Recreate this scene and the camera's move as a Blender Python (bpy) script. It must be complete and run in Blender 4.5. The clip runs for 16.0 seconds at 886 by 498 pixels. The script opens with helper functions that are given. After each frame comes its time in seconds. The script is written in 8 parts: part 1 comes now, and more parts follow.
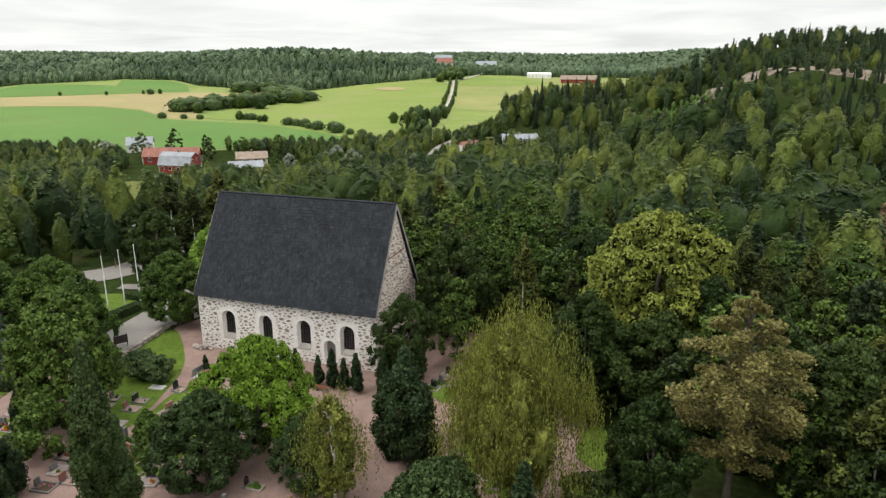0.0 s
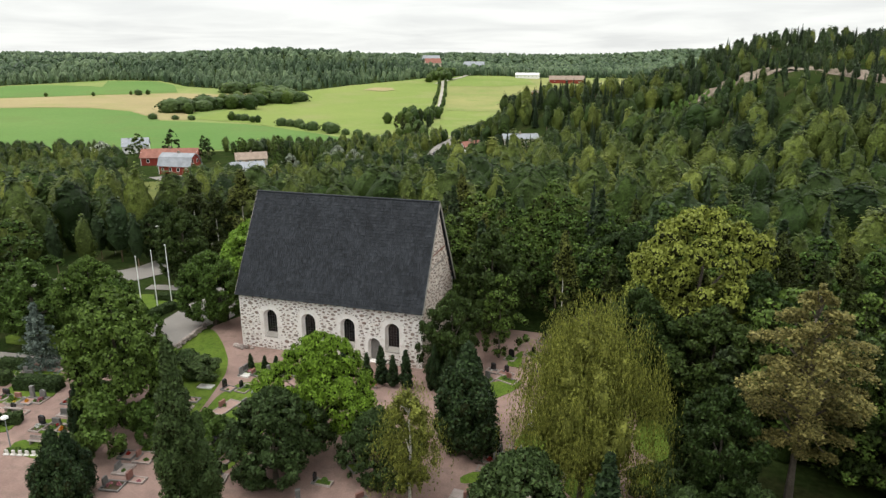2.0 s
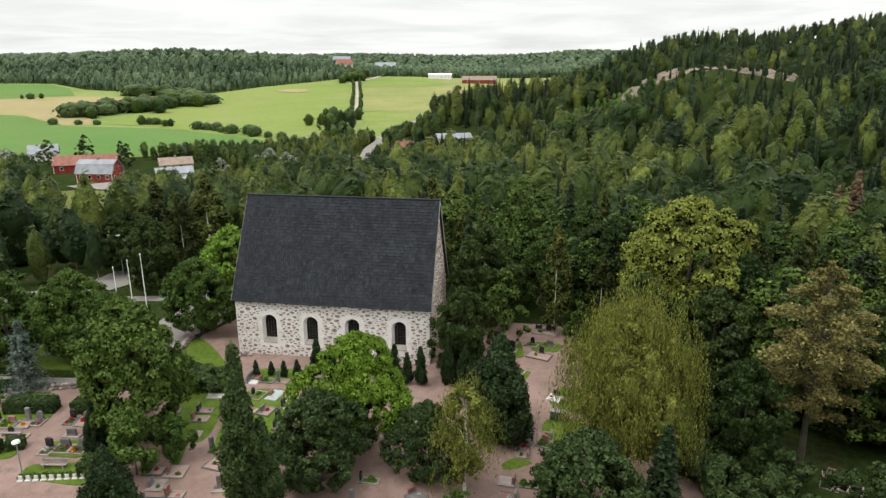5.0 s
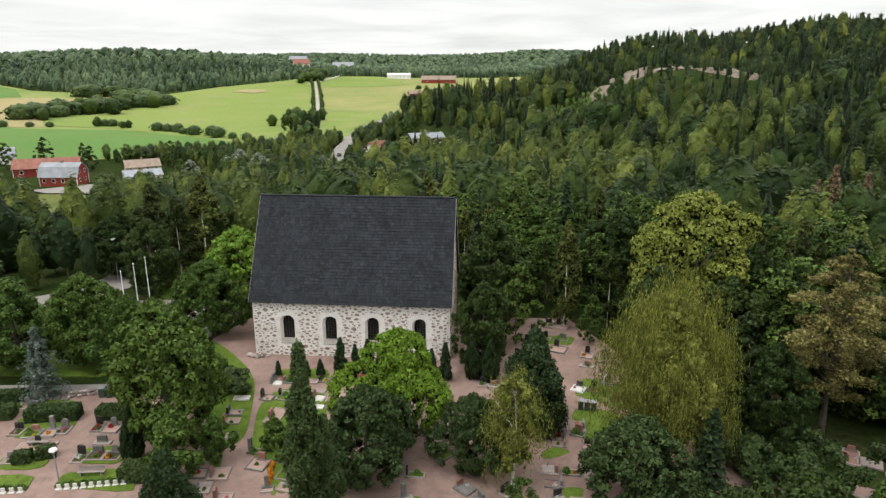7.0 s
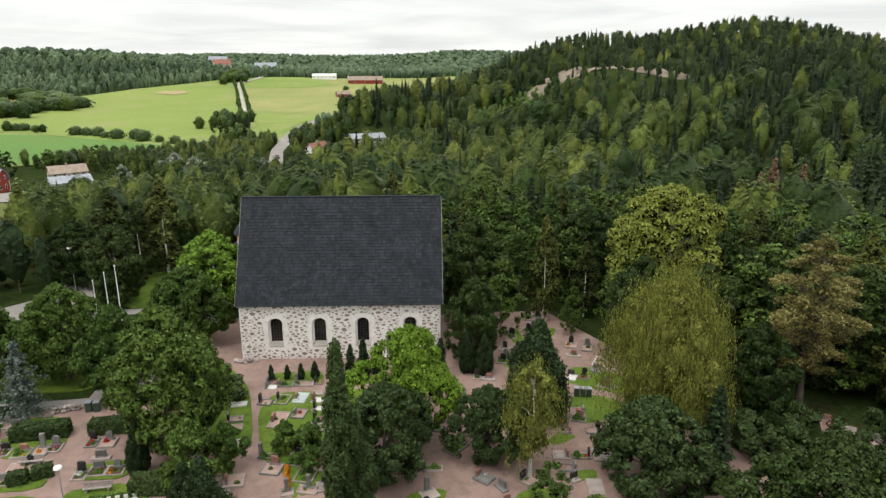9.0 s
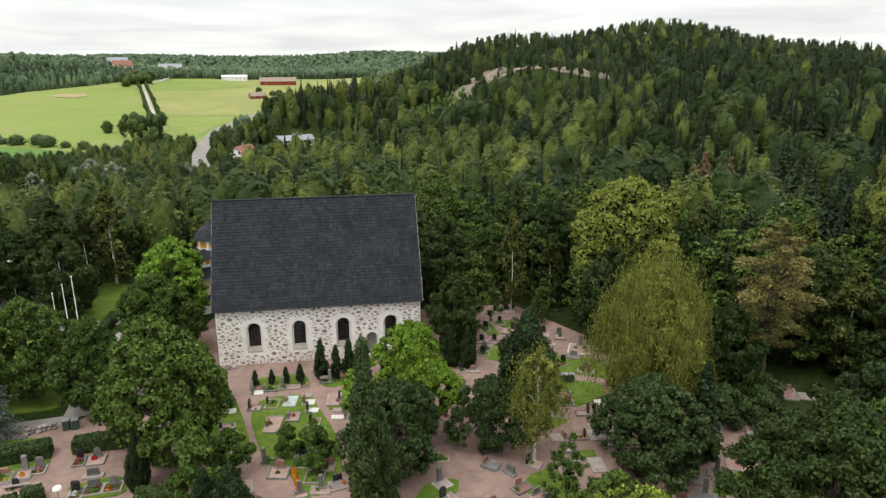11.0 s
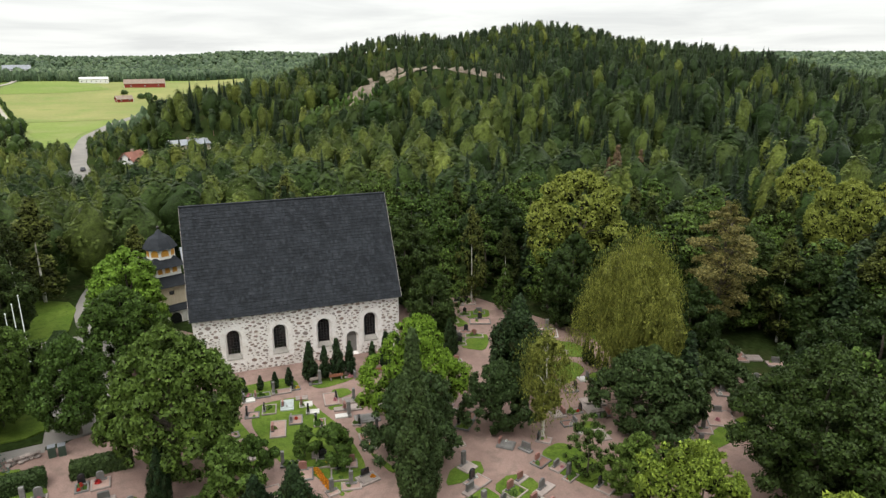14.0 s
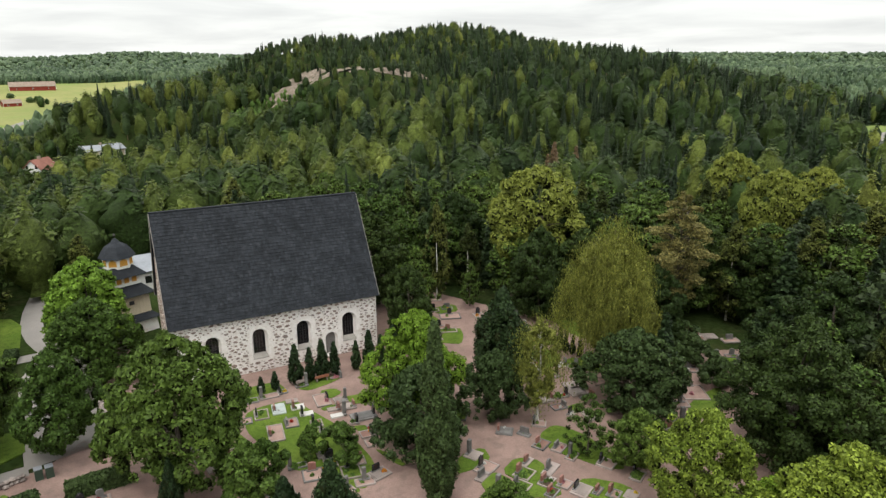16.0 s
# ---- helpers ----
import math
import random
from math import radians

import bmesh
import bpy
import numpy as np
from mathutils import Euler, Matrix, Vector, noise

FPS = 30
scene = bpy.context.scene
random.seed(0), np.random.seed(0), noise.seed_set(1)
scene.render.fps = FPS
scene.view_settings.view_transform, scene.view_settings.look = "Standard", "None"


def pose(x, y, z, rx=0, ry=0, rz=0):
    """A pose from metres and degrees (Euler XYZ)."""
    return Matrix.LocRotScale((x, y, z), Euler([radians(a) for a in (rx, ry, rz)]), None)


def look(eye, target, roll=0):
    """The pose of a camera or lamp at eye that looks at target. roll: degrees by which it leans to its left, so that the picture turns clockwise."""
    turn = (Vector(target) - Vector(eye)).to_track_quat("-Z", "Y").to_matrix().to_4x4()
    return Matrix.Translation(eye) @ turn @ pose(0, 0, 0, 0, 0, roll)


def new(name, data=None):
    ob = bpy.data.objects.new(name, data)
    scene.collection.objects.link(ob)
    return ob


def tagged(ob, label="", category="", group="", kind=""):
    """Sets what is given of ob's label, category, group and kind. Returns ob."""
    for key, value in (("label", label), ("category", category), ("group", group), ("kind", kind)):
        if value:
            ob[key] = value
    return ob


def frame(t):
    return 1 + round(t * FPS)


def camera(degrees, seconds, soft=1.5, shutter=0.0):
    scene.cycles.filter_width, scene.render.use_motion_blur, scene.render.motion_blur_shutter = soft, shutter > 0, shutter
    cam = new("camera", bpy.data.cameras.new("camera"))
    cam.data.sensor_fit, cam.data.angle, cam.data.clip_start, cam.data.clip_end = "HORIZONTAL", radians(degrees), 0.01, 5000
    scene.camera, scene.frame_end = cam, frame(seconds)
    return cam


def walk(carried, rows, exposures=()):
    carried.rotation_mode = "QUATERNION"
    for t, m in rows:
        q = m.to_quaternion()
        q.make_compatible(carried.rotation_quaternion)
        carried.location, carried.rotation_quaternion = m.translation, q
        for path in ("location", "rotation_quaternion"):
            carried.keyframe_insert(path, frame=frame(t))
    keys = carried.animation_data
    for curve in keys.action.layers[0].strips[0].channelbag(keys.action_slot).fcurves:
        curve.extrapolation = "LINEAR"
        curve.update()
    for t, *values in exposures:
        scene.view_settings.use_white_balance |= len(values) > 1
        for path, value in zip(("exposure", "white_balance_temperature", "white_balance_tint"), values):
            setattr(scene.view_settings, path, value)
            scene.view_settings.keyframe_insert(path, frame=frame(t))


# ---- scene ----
cam = camera(67.4, 16.0, 1.4)
OX, OY, METRES, EYE, TILT, LEAN, TURN = 51.104, -62.145, 58.0, 34.088, -16.20, 0.0, 18.00
ROWS = [
    (0.0, 0.0, 0.0, 0.0, 0.0, 0.0, -0.0),
    (0.5, -0.0283, -0.0036, -0.0017, -0.03, 0.01, 0.0),
    (1.0, -0.0568, -0.0069, -0.0029, -0.14, 0.01, 0.05),
    (1.5, -0.0858, -0.0095, -0.0041, -0.68, 0.02, 0.21),
    (2.0, -0.1152, -0.012, -0.0053, -1.32, 0.04, 0.4),
    (2.5, -0.1444, -0.0142, -0.0063, -2.4, 0.04, 0.73),
    (3.0, -0.1742, -0.0159, -0.007, -3.76, 0.03, 1.14),
    (3.5, -0.2042, -0.017, -0.0078, -5.28, 0.01, 1.59),
    (4.0, -0.2345, -0.0177, -0.0081, -6.72, -0.02, 2.02),
    (6.5, -0.3867, -0.0161, -0.0068, -11.58, -0.26, 3.45),
    (7.0, -0.418, -0.0135, -0.0063, -12.64, -0.33, 3.74),
    (7.5, -0.4493, -0.0104, -0.0056, -13.84, -0.42, 4.08),
    (8.0, -0.4806, -0.0067, -0.0045, -15.47, -0.52, 4.53),
    (8.5, -0.512, -0.0023, -0.0035, -17.29, -0.66, 5.01),
    (9.0, -0.5409, 0.0024, -0.0023, -19.01, -0.81, 5.49),
    (11.5, -0.6948, 0.039, 0.0073, -28.23, -1.84, 7.96),
    (12.0, -0.7258, 0.0489, 0.0104, -30.03, -2.1, 8.4),
    (12.5, -0.7567, 0.0599, 0.0137, -31.67, -2.33, 8.8),
    (13.0, -0.7871, 0.0718, 0.0173, -33.33, -2.59, 9.21),
    (13.5, -0.8174, 0.0847, 0.021, -35.14, -2.87, 9.64),
    (14.0, -0.8472, 0.0986, 0.025, -36.97, -3.17, 10.08),
    (14.5, -0.8767, 0.1136, 0.0293, -38.85, -3.49, 10.51),
    (15.0, -0.9058, 0.1293, 0.0338, -40.86, -3.86, 10.96),
    (15.5, -0.9345, 0.1458, 0.0389, -42.87, -4.24, 11.39),
    (16.0, -0.9625, 0.1632, 0.0438, -44.87, -4.61, 11.8),
]
walk(cam, [(t, pose(OX, OY, EYE, TILT, LEAN, TURN) @ pose(METRES * x, METRES * y, METRES * z, 90 + pitch, roll, yaw)) for t, x, y, z, yaw, pitch, roll in ROWS])


# ---------------------------------------------------------------- the lie of the land
def ss(a, b, v):
    t = np.clip((np.asarray(v, float) - a) / (b - a), 0, 1)
    return t * t * (3 - 2 * t)


def bump(x, y, a, cx, cy, sx, sy):
    return a * np.exp(-((x - cx) / sx) ** 2 / 2 - ((y - cy) / sy) ** 2 / 2)


def height(x, y):
    """Height of the land: a level churchyard, a wooded hill to the east, a valley of fields to the north-west, wooded ridges far off."""
    x, y = np.asarray(x, float), np.asarray(y, float)
    d = np.hypot(np.maximum(np.maximum(-32 - x, x - 80), 0), np.maximum(np.maximum(-90 - y, y - 32), 0))
    z = -(9 - 6 * ss(0, 120, x)) * ss(0, 150, d)
    hill = bump(x, y, 43.4, 210.7, 335, 63, 69.4) + bump(x, y, 28.6, 84.7, 279.8, 47, 58) + bump(x, y, 27.8, 197.8, 177.1, 91.6, 88.6) + bump(x, y, 12.5, 86.1, 176.6, 21.1, 23.4) + bump(x, y, 16.8, 7.9, 227.1, 23.4, 22.2) + bump(x, y, 5.0, 245, 188, 38, 42) + bump(x, y, -3.0, 165, 235, 32, 36)
    z = z + hill * ss(5, 90, d)
    r = np.hypot(x - 30, y + 65)
    z = z + 15 * ss(520, 1000, r)
    z = z + bump(x, y, 27, -480, 900, 170, 150) + bump(x, y, 22, -1000, 900, 300, 220)
    z = z + 34 * ss(1150, 2300, r) * (0.8 + 0.25 * np.sin(x / 310.0 + 1.3) * np.cos(y / 430.0) + 0.12 * np.sin(x / 120.0))
    return z


# ---------------------------------------------------------------- world and light
SUN_FROM = Vector((-0.42, -0.42, 1.1)).normalized()
ZENITH = 2.5
world = bpy.data.worlds.new("world")
scene.world = world
world.use_nodes = True
wt = world.node_tree
wt.nodes.clear()


def wn(kind, **kw):
    n = wt.nodes.new(kind)
    for k, v in kw.items():
        n.inputs[k].default_value = v
    return n


sky = wt.nodes.new("ShaderNodeTexSky")
sky.sky_type, sky.sun_disc = "NISHITA", False
sky.sun_elevation = math.asin(SUN_FROM.z)
sky.sun_rotation = math.atan2(SUN_FROM.x, SUN_FROM.y)
w_co = wt.nodes.new("ShaderNodeTexCoord")
w_sep = wt.nodes.new("ShaderNodeSeparateXYZ")
w_h = wt.nodes.new("ShaderNodeMath"); w_h.operation = "ADD"; w_h.inputs[1].default_value = 0.08
w_dx = wt.nodes.new("ShaderNodeMath"); w_dx.operation = "DIVIDE"
w_dy = wt.nodes.new("ShaderNodeMath"); w_dy.operation = "DIVIDE"
w_cmb = wt.nodes.new("ShaderNodeCombineXYZ")
w_noise = wn("ShaderNodeTexNoise", Scale=0.55, Detail=6.0, Roughness=0.55, Distortion=0.4)
w_ramp = wt.nodes.new("ShaderNodeValToRGB")
w_ramp.color_ramp.elements[0].position, w_ramp.color_ramp.elements[0].color = 0.32, (0.845, 0.86, 0.85, 1)
w_ramp.color_ramp.elements[1].position, w_ramp.color_ramp.elements[1].color = 0.58, (1.045, 1.06, 1.03, 1)
w_sky = wt.nodes.new("ShaderNodeMix"); w_sky.data_type = "RGBA"
w_mul = wt.nodes.new("ShaderNodeVectorMath"); w_mul.operation = "SCALE"; w_mul.inputs["Scale"].default_value = 0.1
w_bg = wt.nodes.new("ShaderNodeBackground"); w_bg.inputs["Strength"].default_value = 1.0
w_out = wt.nodes.new("ShaderNodeOutputWorld")
L = wt.links.new
L(w_co.outputs["Generated"], w_sep.inputs[0])
L(w_sep.outputs["Z"], w_h.inputs[0])
L(w_sep.outputs["X"], w_dx.inputs[0]); L(w_h.outputs[0], w_dx.inputs[1])
L(w_sep.outputs["Y"], w_dy.inputs[0]); L(w_h.outputs[0], w_dy.inputs[1])
L(w_dx.outputs[0], w_cmb.inputs[0]); L(w_dy.outputs[0], w_cmb.inputs[1])
L(w_cmb.outputs[0], w_noise.inputs["Vector"])
L(w_noise.outputs["Fac"], w_ramp.inputs["Fac"])
L(sky.outputs[0], w_mul.inputs[0])
w_sky.inputs[0].default_value = 0.93
L(w_mul.outputs[0], w_sky.inputs[6]); L(w_ramp.outputs["Color"], w_sky.inputs[7])
# an overcast sky is brighter overhead than at the horizon
w_top = wt.nodes.new("ShaderNodeMapRange")
w_top.inputs[1].default_value, w_top.inputs[2].default_value = 0.12, 1.0
w_top.inputs[3].default_value, w_top.inputs[4].default_value = 1.0, ZENITH
L(w_sep.outputs["Z"], w_top.inputs[0]); L(w_top.outputs[0], w_bg.inputs["Strength"])
L(w_sky.outputs[2], w_bg.inputs["Color"]); L(w_bg.outputs[0], w_out.inputs["Surface"])

sun = new("sun", bpy.data.lights.new("sun", "SUN"))
sun.data.energy, sun.data.angle, sun.data.color = 1.5, radians(20), (1.0, 0.96, 0.9)
sun.matrix_world = look(SUN_FROM * 200, (0, 0, 0))


# ---------------------------------------------------------------- materials
def nodes_of(name, rough=0.8, spec=0.3):
    m = bpy.data.materials.new(name)
    m.use_nodes = True
    nt = m.node_tree
    b = nt.nodes["Principled BSDF"]
    b.inputs["Roughness"].default_value = rough
    b.inputs["Specular IOR Level"].default_value = spec
    return m, nt, b


def mixc(nt, fac, a, b, mode="MIX"):
    n = nt.nodes.new("ShaderNodeMix")
    n.data_type, n.blend_type = "RGBA", mode
    for sock, v in ((n.inputs[0], fac), (n.inputs[6], a), (n.inputs[7], b)):
        if hasattr(v, "links"):
            nt.links.new(v, sock)
        elif isinstance(v, (int, float)):
            sock.default_value = v
        else:
            sock.default_value = (*v, 1)
    return n.outputs[2]


def noise_fac(nt, scale, detail=4, lo=0.35, hi=0.65, rough=0.6, stretch=None):
    co = nt.nodes.new("ShaderNodeTexCoord")
    n = nt.nodes.new("ShaderNodeTexNoise")
    n.inputs["Scale"].default_value, n.inputs["Detail"].default_value, n.inputs["Roughness"].default_value = scale, detail, rough
    src = co.outputs["Object"]
    if stretch:
        mp = nt.nodes.new("ShaderNodeMapping")
        mp.inputs["Scale"].default_value = stretch
        nt.links.new(src, mp.inputs["Vector"])
        src = mp.outputs[0]
    nt.links.new(src, n.inputs["Vector"])
    r = nt.nodes.new("ShaderNodeMapRange")
    r.inputs[1].default_value, r.inputs[2].default_value = lo, hi
    nt.links.new(n.outputs["Fac"], r.inputs[0])
    return r.outputs[0]


def add_bump(nt, b, fac, strength=0.3, dist=0.02):
    n = nt.nodes.new("ShaderNodeBump")
    n.inputs["Strength"].default_value, n.inputs["Distance"].default_value = strength, dist
    nt.links.new(fac, n.inputs["Height"])
    nt.links.new(n.outputs[0], b.inputs["Normal"])


def surface(name, a, b2, scale=2.0, fine=20.0, rough=0.85, spec=0.25, grain=0.35, relief=0.3, dist=0.02, third=None, stretch=None, rand=0.0, island=0.0):
    """Two colours in large soft patches, a third in smaller stains, fine grain and relief."""
    m, nt, b = nodes_of(name, rough, spec)
    c = mixc(nt, noise_fac(nt, scale, stretch=stretch), a, b2)
    if third:
        c = mixc(nt, noise_fac(nt, scale * 3.7, 5, 0.5, 0.72, stretch=stretch), c, third)
    g = noise_fac(nt, fine, 3, 0.3, 0.7)
    dark = nt.nodes.new("ShaderNodeMapRange")
    dark.inputs[3].default_value, dark.inputs[4].default_value = 1 - grain, 1 + grain * 0.6
    nt.links.new(g, dark.inputs[0])
    hsv = nt.nodes.new("ShaderNodeHueSaturation")
    nt.links.new(c, hsv.inputs["Color"])
    val = dark.outputs[0]
    if rand or island:
        oi = nt.nodes.new("ShaderNodeNewGeometry") if island else nt.nodes.new("ShaderNodeObjectInfo")
        rand = rand or island
        rr = nt.nodes.new("ShaderNodeMapRange")
        rr.inputs[3].default_value, rr.inputs[4].default_value = 1 - rand, 1 + rand
        nt.links.new(oi.outputs["Random Per Island" if island else "Random"], rr.inputs[0])
        mu = nt.nodes.new("ShaderNodeMath"); mu.operation = "MULTIPLY"
        nt.links.new(val, mu.inputs[0]); nt.links.new(rr.outputs[0], mu.inputs[1])
        val = mu.outputs[0]
    nt.links.new(val, hsv.inputs["Value"])
    nt.links.new(hsv.outputs[0], b.inputs["Base Color"])
    if relief:
        add_bump(nt, b, g, relief, dist)
    return m


def leaf_material(name, dark, light, obj=0.2, translucent=0.08, tone=False, grain=2.6, deep=0.3, even=0.12, low=0.62):
    """Foliage: a tone for each spray and each tree, a drift of tone through the crown that also paints shaded gaps, a
    slight sheen.
    """
    m, nt, b = nodes_of(name, 0.55, 0.14)
    geo = nt.nodes.new("ShaderNodeNewGeometry")
    ev = nt.nodes.new("ShaderNodeMapRange")
    ev.inputs[3].default_value, ev.inputs[4].default_value = even, 1.0
    # skewed so most sprays stay dark and a few light ones paint glints
    pw = nt.nodes.new("ShaderNodeMath"); pw.operation = "POWER"; pw.inputs[1].default_value = 1.5
    nt.links.new(geo.outputs["Random Per Island"], pw.inputs[0])
    nt.links.new(pw.outputs[0], ev.inputs[0])
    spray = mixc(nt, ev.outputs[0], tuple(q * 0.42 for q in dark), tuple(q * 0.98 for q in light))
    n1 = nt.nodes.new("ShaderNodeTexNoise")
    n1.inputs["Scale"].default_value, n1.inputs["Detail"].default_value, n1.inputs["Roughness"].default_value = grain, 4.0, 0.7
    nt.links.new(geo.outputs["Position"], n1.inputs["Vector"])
    # a small low darkens noise patches, painting shaded gaps between leaf clumps
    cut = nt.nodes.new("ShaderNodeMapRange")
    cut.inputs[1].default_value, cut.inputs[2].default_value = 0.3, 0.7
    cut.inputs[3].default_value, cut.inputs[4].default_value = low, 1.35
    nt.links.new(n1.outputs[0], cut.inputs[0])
    if tone:
        oi = nt.nodes.new("ShaderNodeAttribute")
        oi.attribute_name = "tone"
        rnd = oi.outputs["Fac"]
    else:
        oi = nt.nodes.new("ShaderNodeObjectInfo")
        rnd = oi.outputs["Random"]
    hsv = nt.nodes.new("ShaderNodeHueSaturation")
    rv = nt.nodes.new("ShaderNodeMapRange"); rv.inputs[3].default_value, rv.inputs[4].default_value = 1 - obj, 1 + obj
    rh = nt.nodes.new("ShaderNodeMapRange"); rh.inputs[3].default_value, rh.inputs[4].default_value = 0.5 + obj * 0.05, 0.5 - obj * 0.05
    mu = nt.nodes.new("ShaderNodeMath"); mu.operation = "MULTIPLY"
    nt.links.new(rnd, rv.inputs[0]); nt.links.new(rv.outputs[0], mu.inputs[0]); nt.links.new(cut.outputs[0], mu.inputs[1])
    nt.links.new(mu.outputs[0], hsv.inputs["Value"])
    nt.links.new(rnd, rh.inputs[0]); nt.links.new(rh.outputs[0], hsv.inputs["Hue"])
    nt.links.new(spray, hsv.inputs["Color"])
    nt.links.new(hsv.outputs[0], b.inputs["Base Color"])
    add_bump(nt, b, n1.outputs[0], deep, 0.3)
    tr = nt.nodes.new("ShaderNodeBsdfTranslucent")
    nt.links.new(hsv.outputs[0], tr.inputs["Color"])
    mx = nt.nodes.new("ShaderNodeMixShader")
    mx.inputs[0].default_value = translucent
    nt.links.new(b.outputs[0], mx.inputs[1]); nt.links.new(tr.outputs[0], mx.inputs[2])
    nt.links.new(mx.outputs[0], nt.nodes["Material Output"].inputs["Surface"])
    return m


M_FOREST_FLOOR = surface("forest_floor", (0.018, 0.030, 0.009), (0.034, 0.050, 0.015), 0.05, 1.5, grain=0.4, dist=0.1, third=(0.045, 0.045, 0.02), spec=0.0)
M_GRAVEL = surface("pink_gravel", (0.205, 0.138, 0.118), (0.285, 0.196, 0.168), 0.25, 9.0, 0.95, 0.05, 0.2, 0.4, 0.01, (0.18, 0.132, 0.11))
M_LAWN = surface("lawn", (0.075, 0.125, 0.016), (0.115, 0.165, 0.026), 0.35, 9.0, 0.9, 0.1, 0.35, 0.6, 0.03, (0.055, 0.09, 0.014))
M_VERGE = surface("rough_grass", (0.145, 0.204, 0.051), (0.221, 0.246, 0.085), 0.02, 0.6, 0.9, 0.1, 0.12, 0)
M_UNMOWN = surface("unmown_grass", (0.085, 0.105, 0.028), (0.135, 0.142, 0.045), 0.08, 1.2, 0.95, 0.05, 0.25, 0)
M_FIELD_GREEN = surface("young_crop", (0.092, 0.172, 0.045), (0.122, 0.200, 0.056), 0.006, 0.5, 0.9, 0.05, 0.1, 0, third=(0.115, 0.17, 0.05))
M_FIELD_LIME = surface("ripening_crop", (0.150, 0.208, 0.050), (0.195, 0.240, 0.066), 0.006, 0.4, 0.9, 0.05, 0.1, 0, third=(0.215, 0.23, 0.085))
M_FIELD_OLIVE = surface("ripe_barley", (0.185, 0.205, 0.066), (0.25, 0.245, 0.09), 0.01, 0.4, 0.9, 0.1, 0.1, 0, third=(0.16, 0.215, 0.055))
M_FIELD_STRAW = surface("straw_field", (0.262, 0.218, 0.108), (0.315, 0.262, 0.13), 0.008, 0.4, 0.9, 0.1, 0.08, 0, third=(0.24, 0.232, 0.09))
M_ASPHALT = surface("worn_asphalt", (0.20, 0.185, 0.17), (0.25, 0.23, 0.21), 0.15, 14.0, 0.9, 0.2, 0.12, 0.2, 0.01)
M_PLASTER = surface("lime_plaster", (0.74, 0.70, 0.665), (0.83, 0.80, 0.77), 0.5, 8.0, 0.92, 0.1, 0.10, 0.5, 0.03, (0.64, 0.58, 0.53))
M_GABLE = surface("warm_lime_plaster", (0.60, 0.52, 0.455), (0.72, 0.65, 0.58), 0.5, 6.0, 0.92, 0.1, 0.14, 0.5, 0.03, (0.50, 0.41, 0.35))
M_SHINGLE = surface("tarred_shingle", (0.0135, 0.0158, 0.0196), (0.0245, 0.0282, 0.0340), 0.35, 9.0, 0.75, 0.2, 0.35, 0.5, 0.02, (0.033, 0.037, 0.043), island=0.3)
M_BARK = surface("bark", (0.09, 0.075, 0.06), (0.14, 0.12, 0.10), 1.0, 14.0, 0.95, 0.1, 0.4, 0.8, 0.05)
M_BIRCH_BARK = surface("birch_bark", (0.55, 0.52, 0.47), (0.65, 0.62, 0.57), 2.0, 9.0, 0.8, 0.2, 0.3, 0.3, 0.02, (0.08, 0.07, 0.06))
M_PINE_BARK = surface("pine_bark", (0.17, 0.11, 0.075), (0.24, 0.165, 0.12), 1.0, 8.0, 0.95, 0.1, 0.3, 0)
# near-black brown-green that stands in for shade between the leaf sprays
M_CORE_SHADE = surface("inner_twigs", (0.016, 0.019, 0.008), (0.030, 0.033, 0.014), 0.8, 5.0, 0.95, 0.0, 0.4, 0)
M_DEADWOOD = surface("dead_grey_twigs", (0.20, 0.175, 0.15), (0.28, 0.25, 0.22), 1.0, 8.0, 0.95, 0.0, 0.3, 0)
M_FRESH = leaf_material("fresh_linden_leaves", (0.0883, 0.1794, 0.0166), (0.1965, 0.3277, 0.0397), 0.1, even=0.3)
M_PALE = leaf_material("pale_lime_leaves", (0.120, 0.152, 0.022), (0.250, 0.280, 0.050), 0.1, grain=1.8, even=0.5)
M_YELLOW = leaf_material("yellowish_leaves", (0.115, 0.178, 0.017), (0.25, 0.325, 0.044), 0.1)
M_SILVER = leaf_material("silver_willow_leaves", (0.24, 0.28, 0.20), (0.42, 0.46, 0.36))
M_BROWN = leaf_material("withered_needles", (0.15, 0.095, 0.050), (0.24, 0.165, 0.095), 0.2)
M_BLUE = leaf_material("blue_spruce_needles", (0.0516, 0.0774, 0.0620), (0.1161, 0.1484, 0.1225))
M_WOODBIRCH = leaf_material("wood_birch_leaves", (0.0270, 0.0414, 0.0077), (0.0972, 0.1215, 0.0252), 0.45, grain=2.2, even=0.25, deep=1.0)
M_LINDEN = leaf_material("linden_leaves", (0.0358, 0.0716, 0.0113), (0.0960, 0.1570, 0.0274), 0.2, even=0.3)
M_DEEP = leaf_material("deep_green_leaves", (0.0162, 0.0347, 0.0069), (0.0406, 0.0692, 0.0150), 0.25, even=0.3)
M_MAPLE = leaf_material("bright_maple_leaves", (0.0979, 0.1924, 0.0129), (0.2053, 0.3237, 0.0322), 0.1, even=0.3)
M_DARKLEAF = leaf_material("dark_leaves", (0.0306, 0.0548, 0.0161), (0.0662, 0.1033, 0.0306), 0.15, even=0.3)
M_BIRCH = leaf_material("birch_leaves", (0.1430, 0.1685, 0.0299), (0.2769, 0.3010, 0.0638), 0.1, 0.25, grain=1.2, low=0.4)
M_LARCH = leaf_material("larch_needles", (0.1418, 0.1418, 0.0378), (0.3119, 0.2693, 0.0945), 0.1, 0.25, grain=5.0)
M_SPRUCE = leaf_material("spruce_needles", (0.0139, 0.0302, 0.0104), (0.0371, 0.0651, 0.0209))
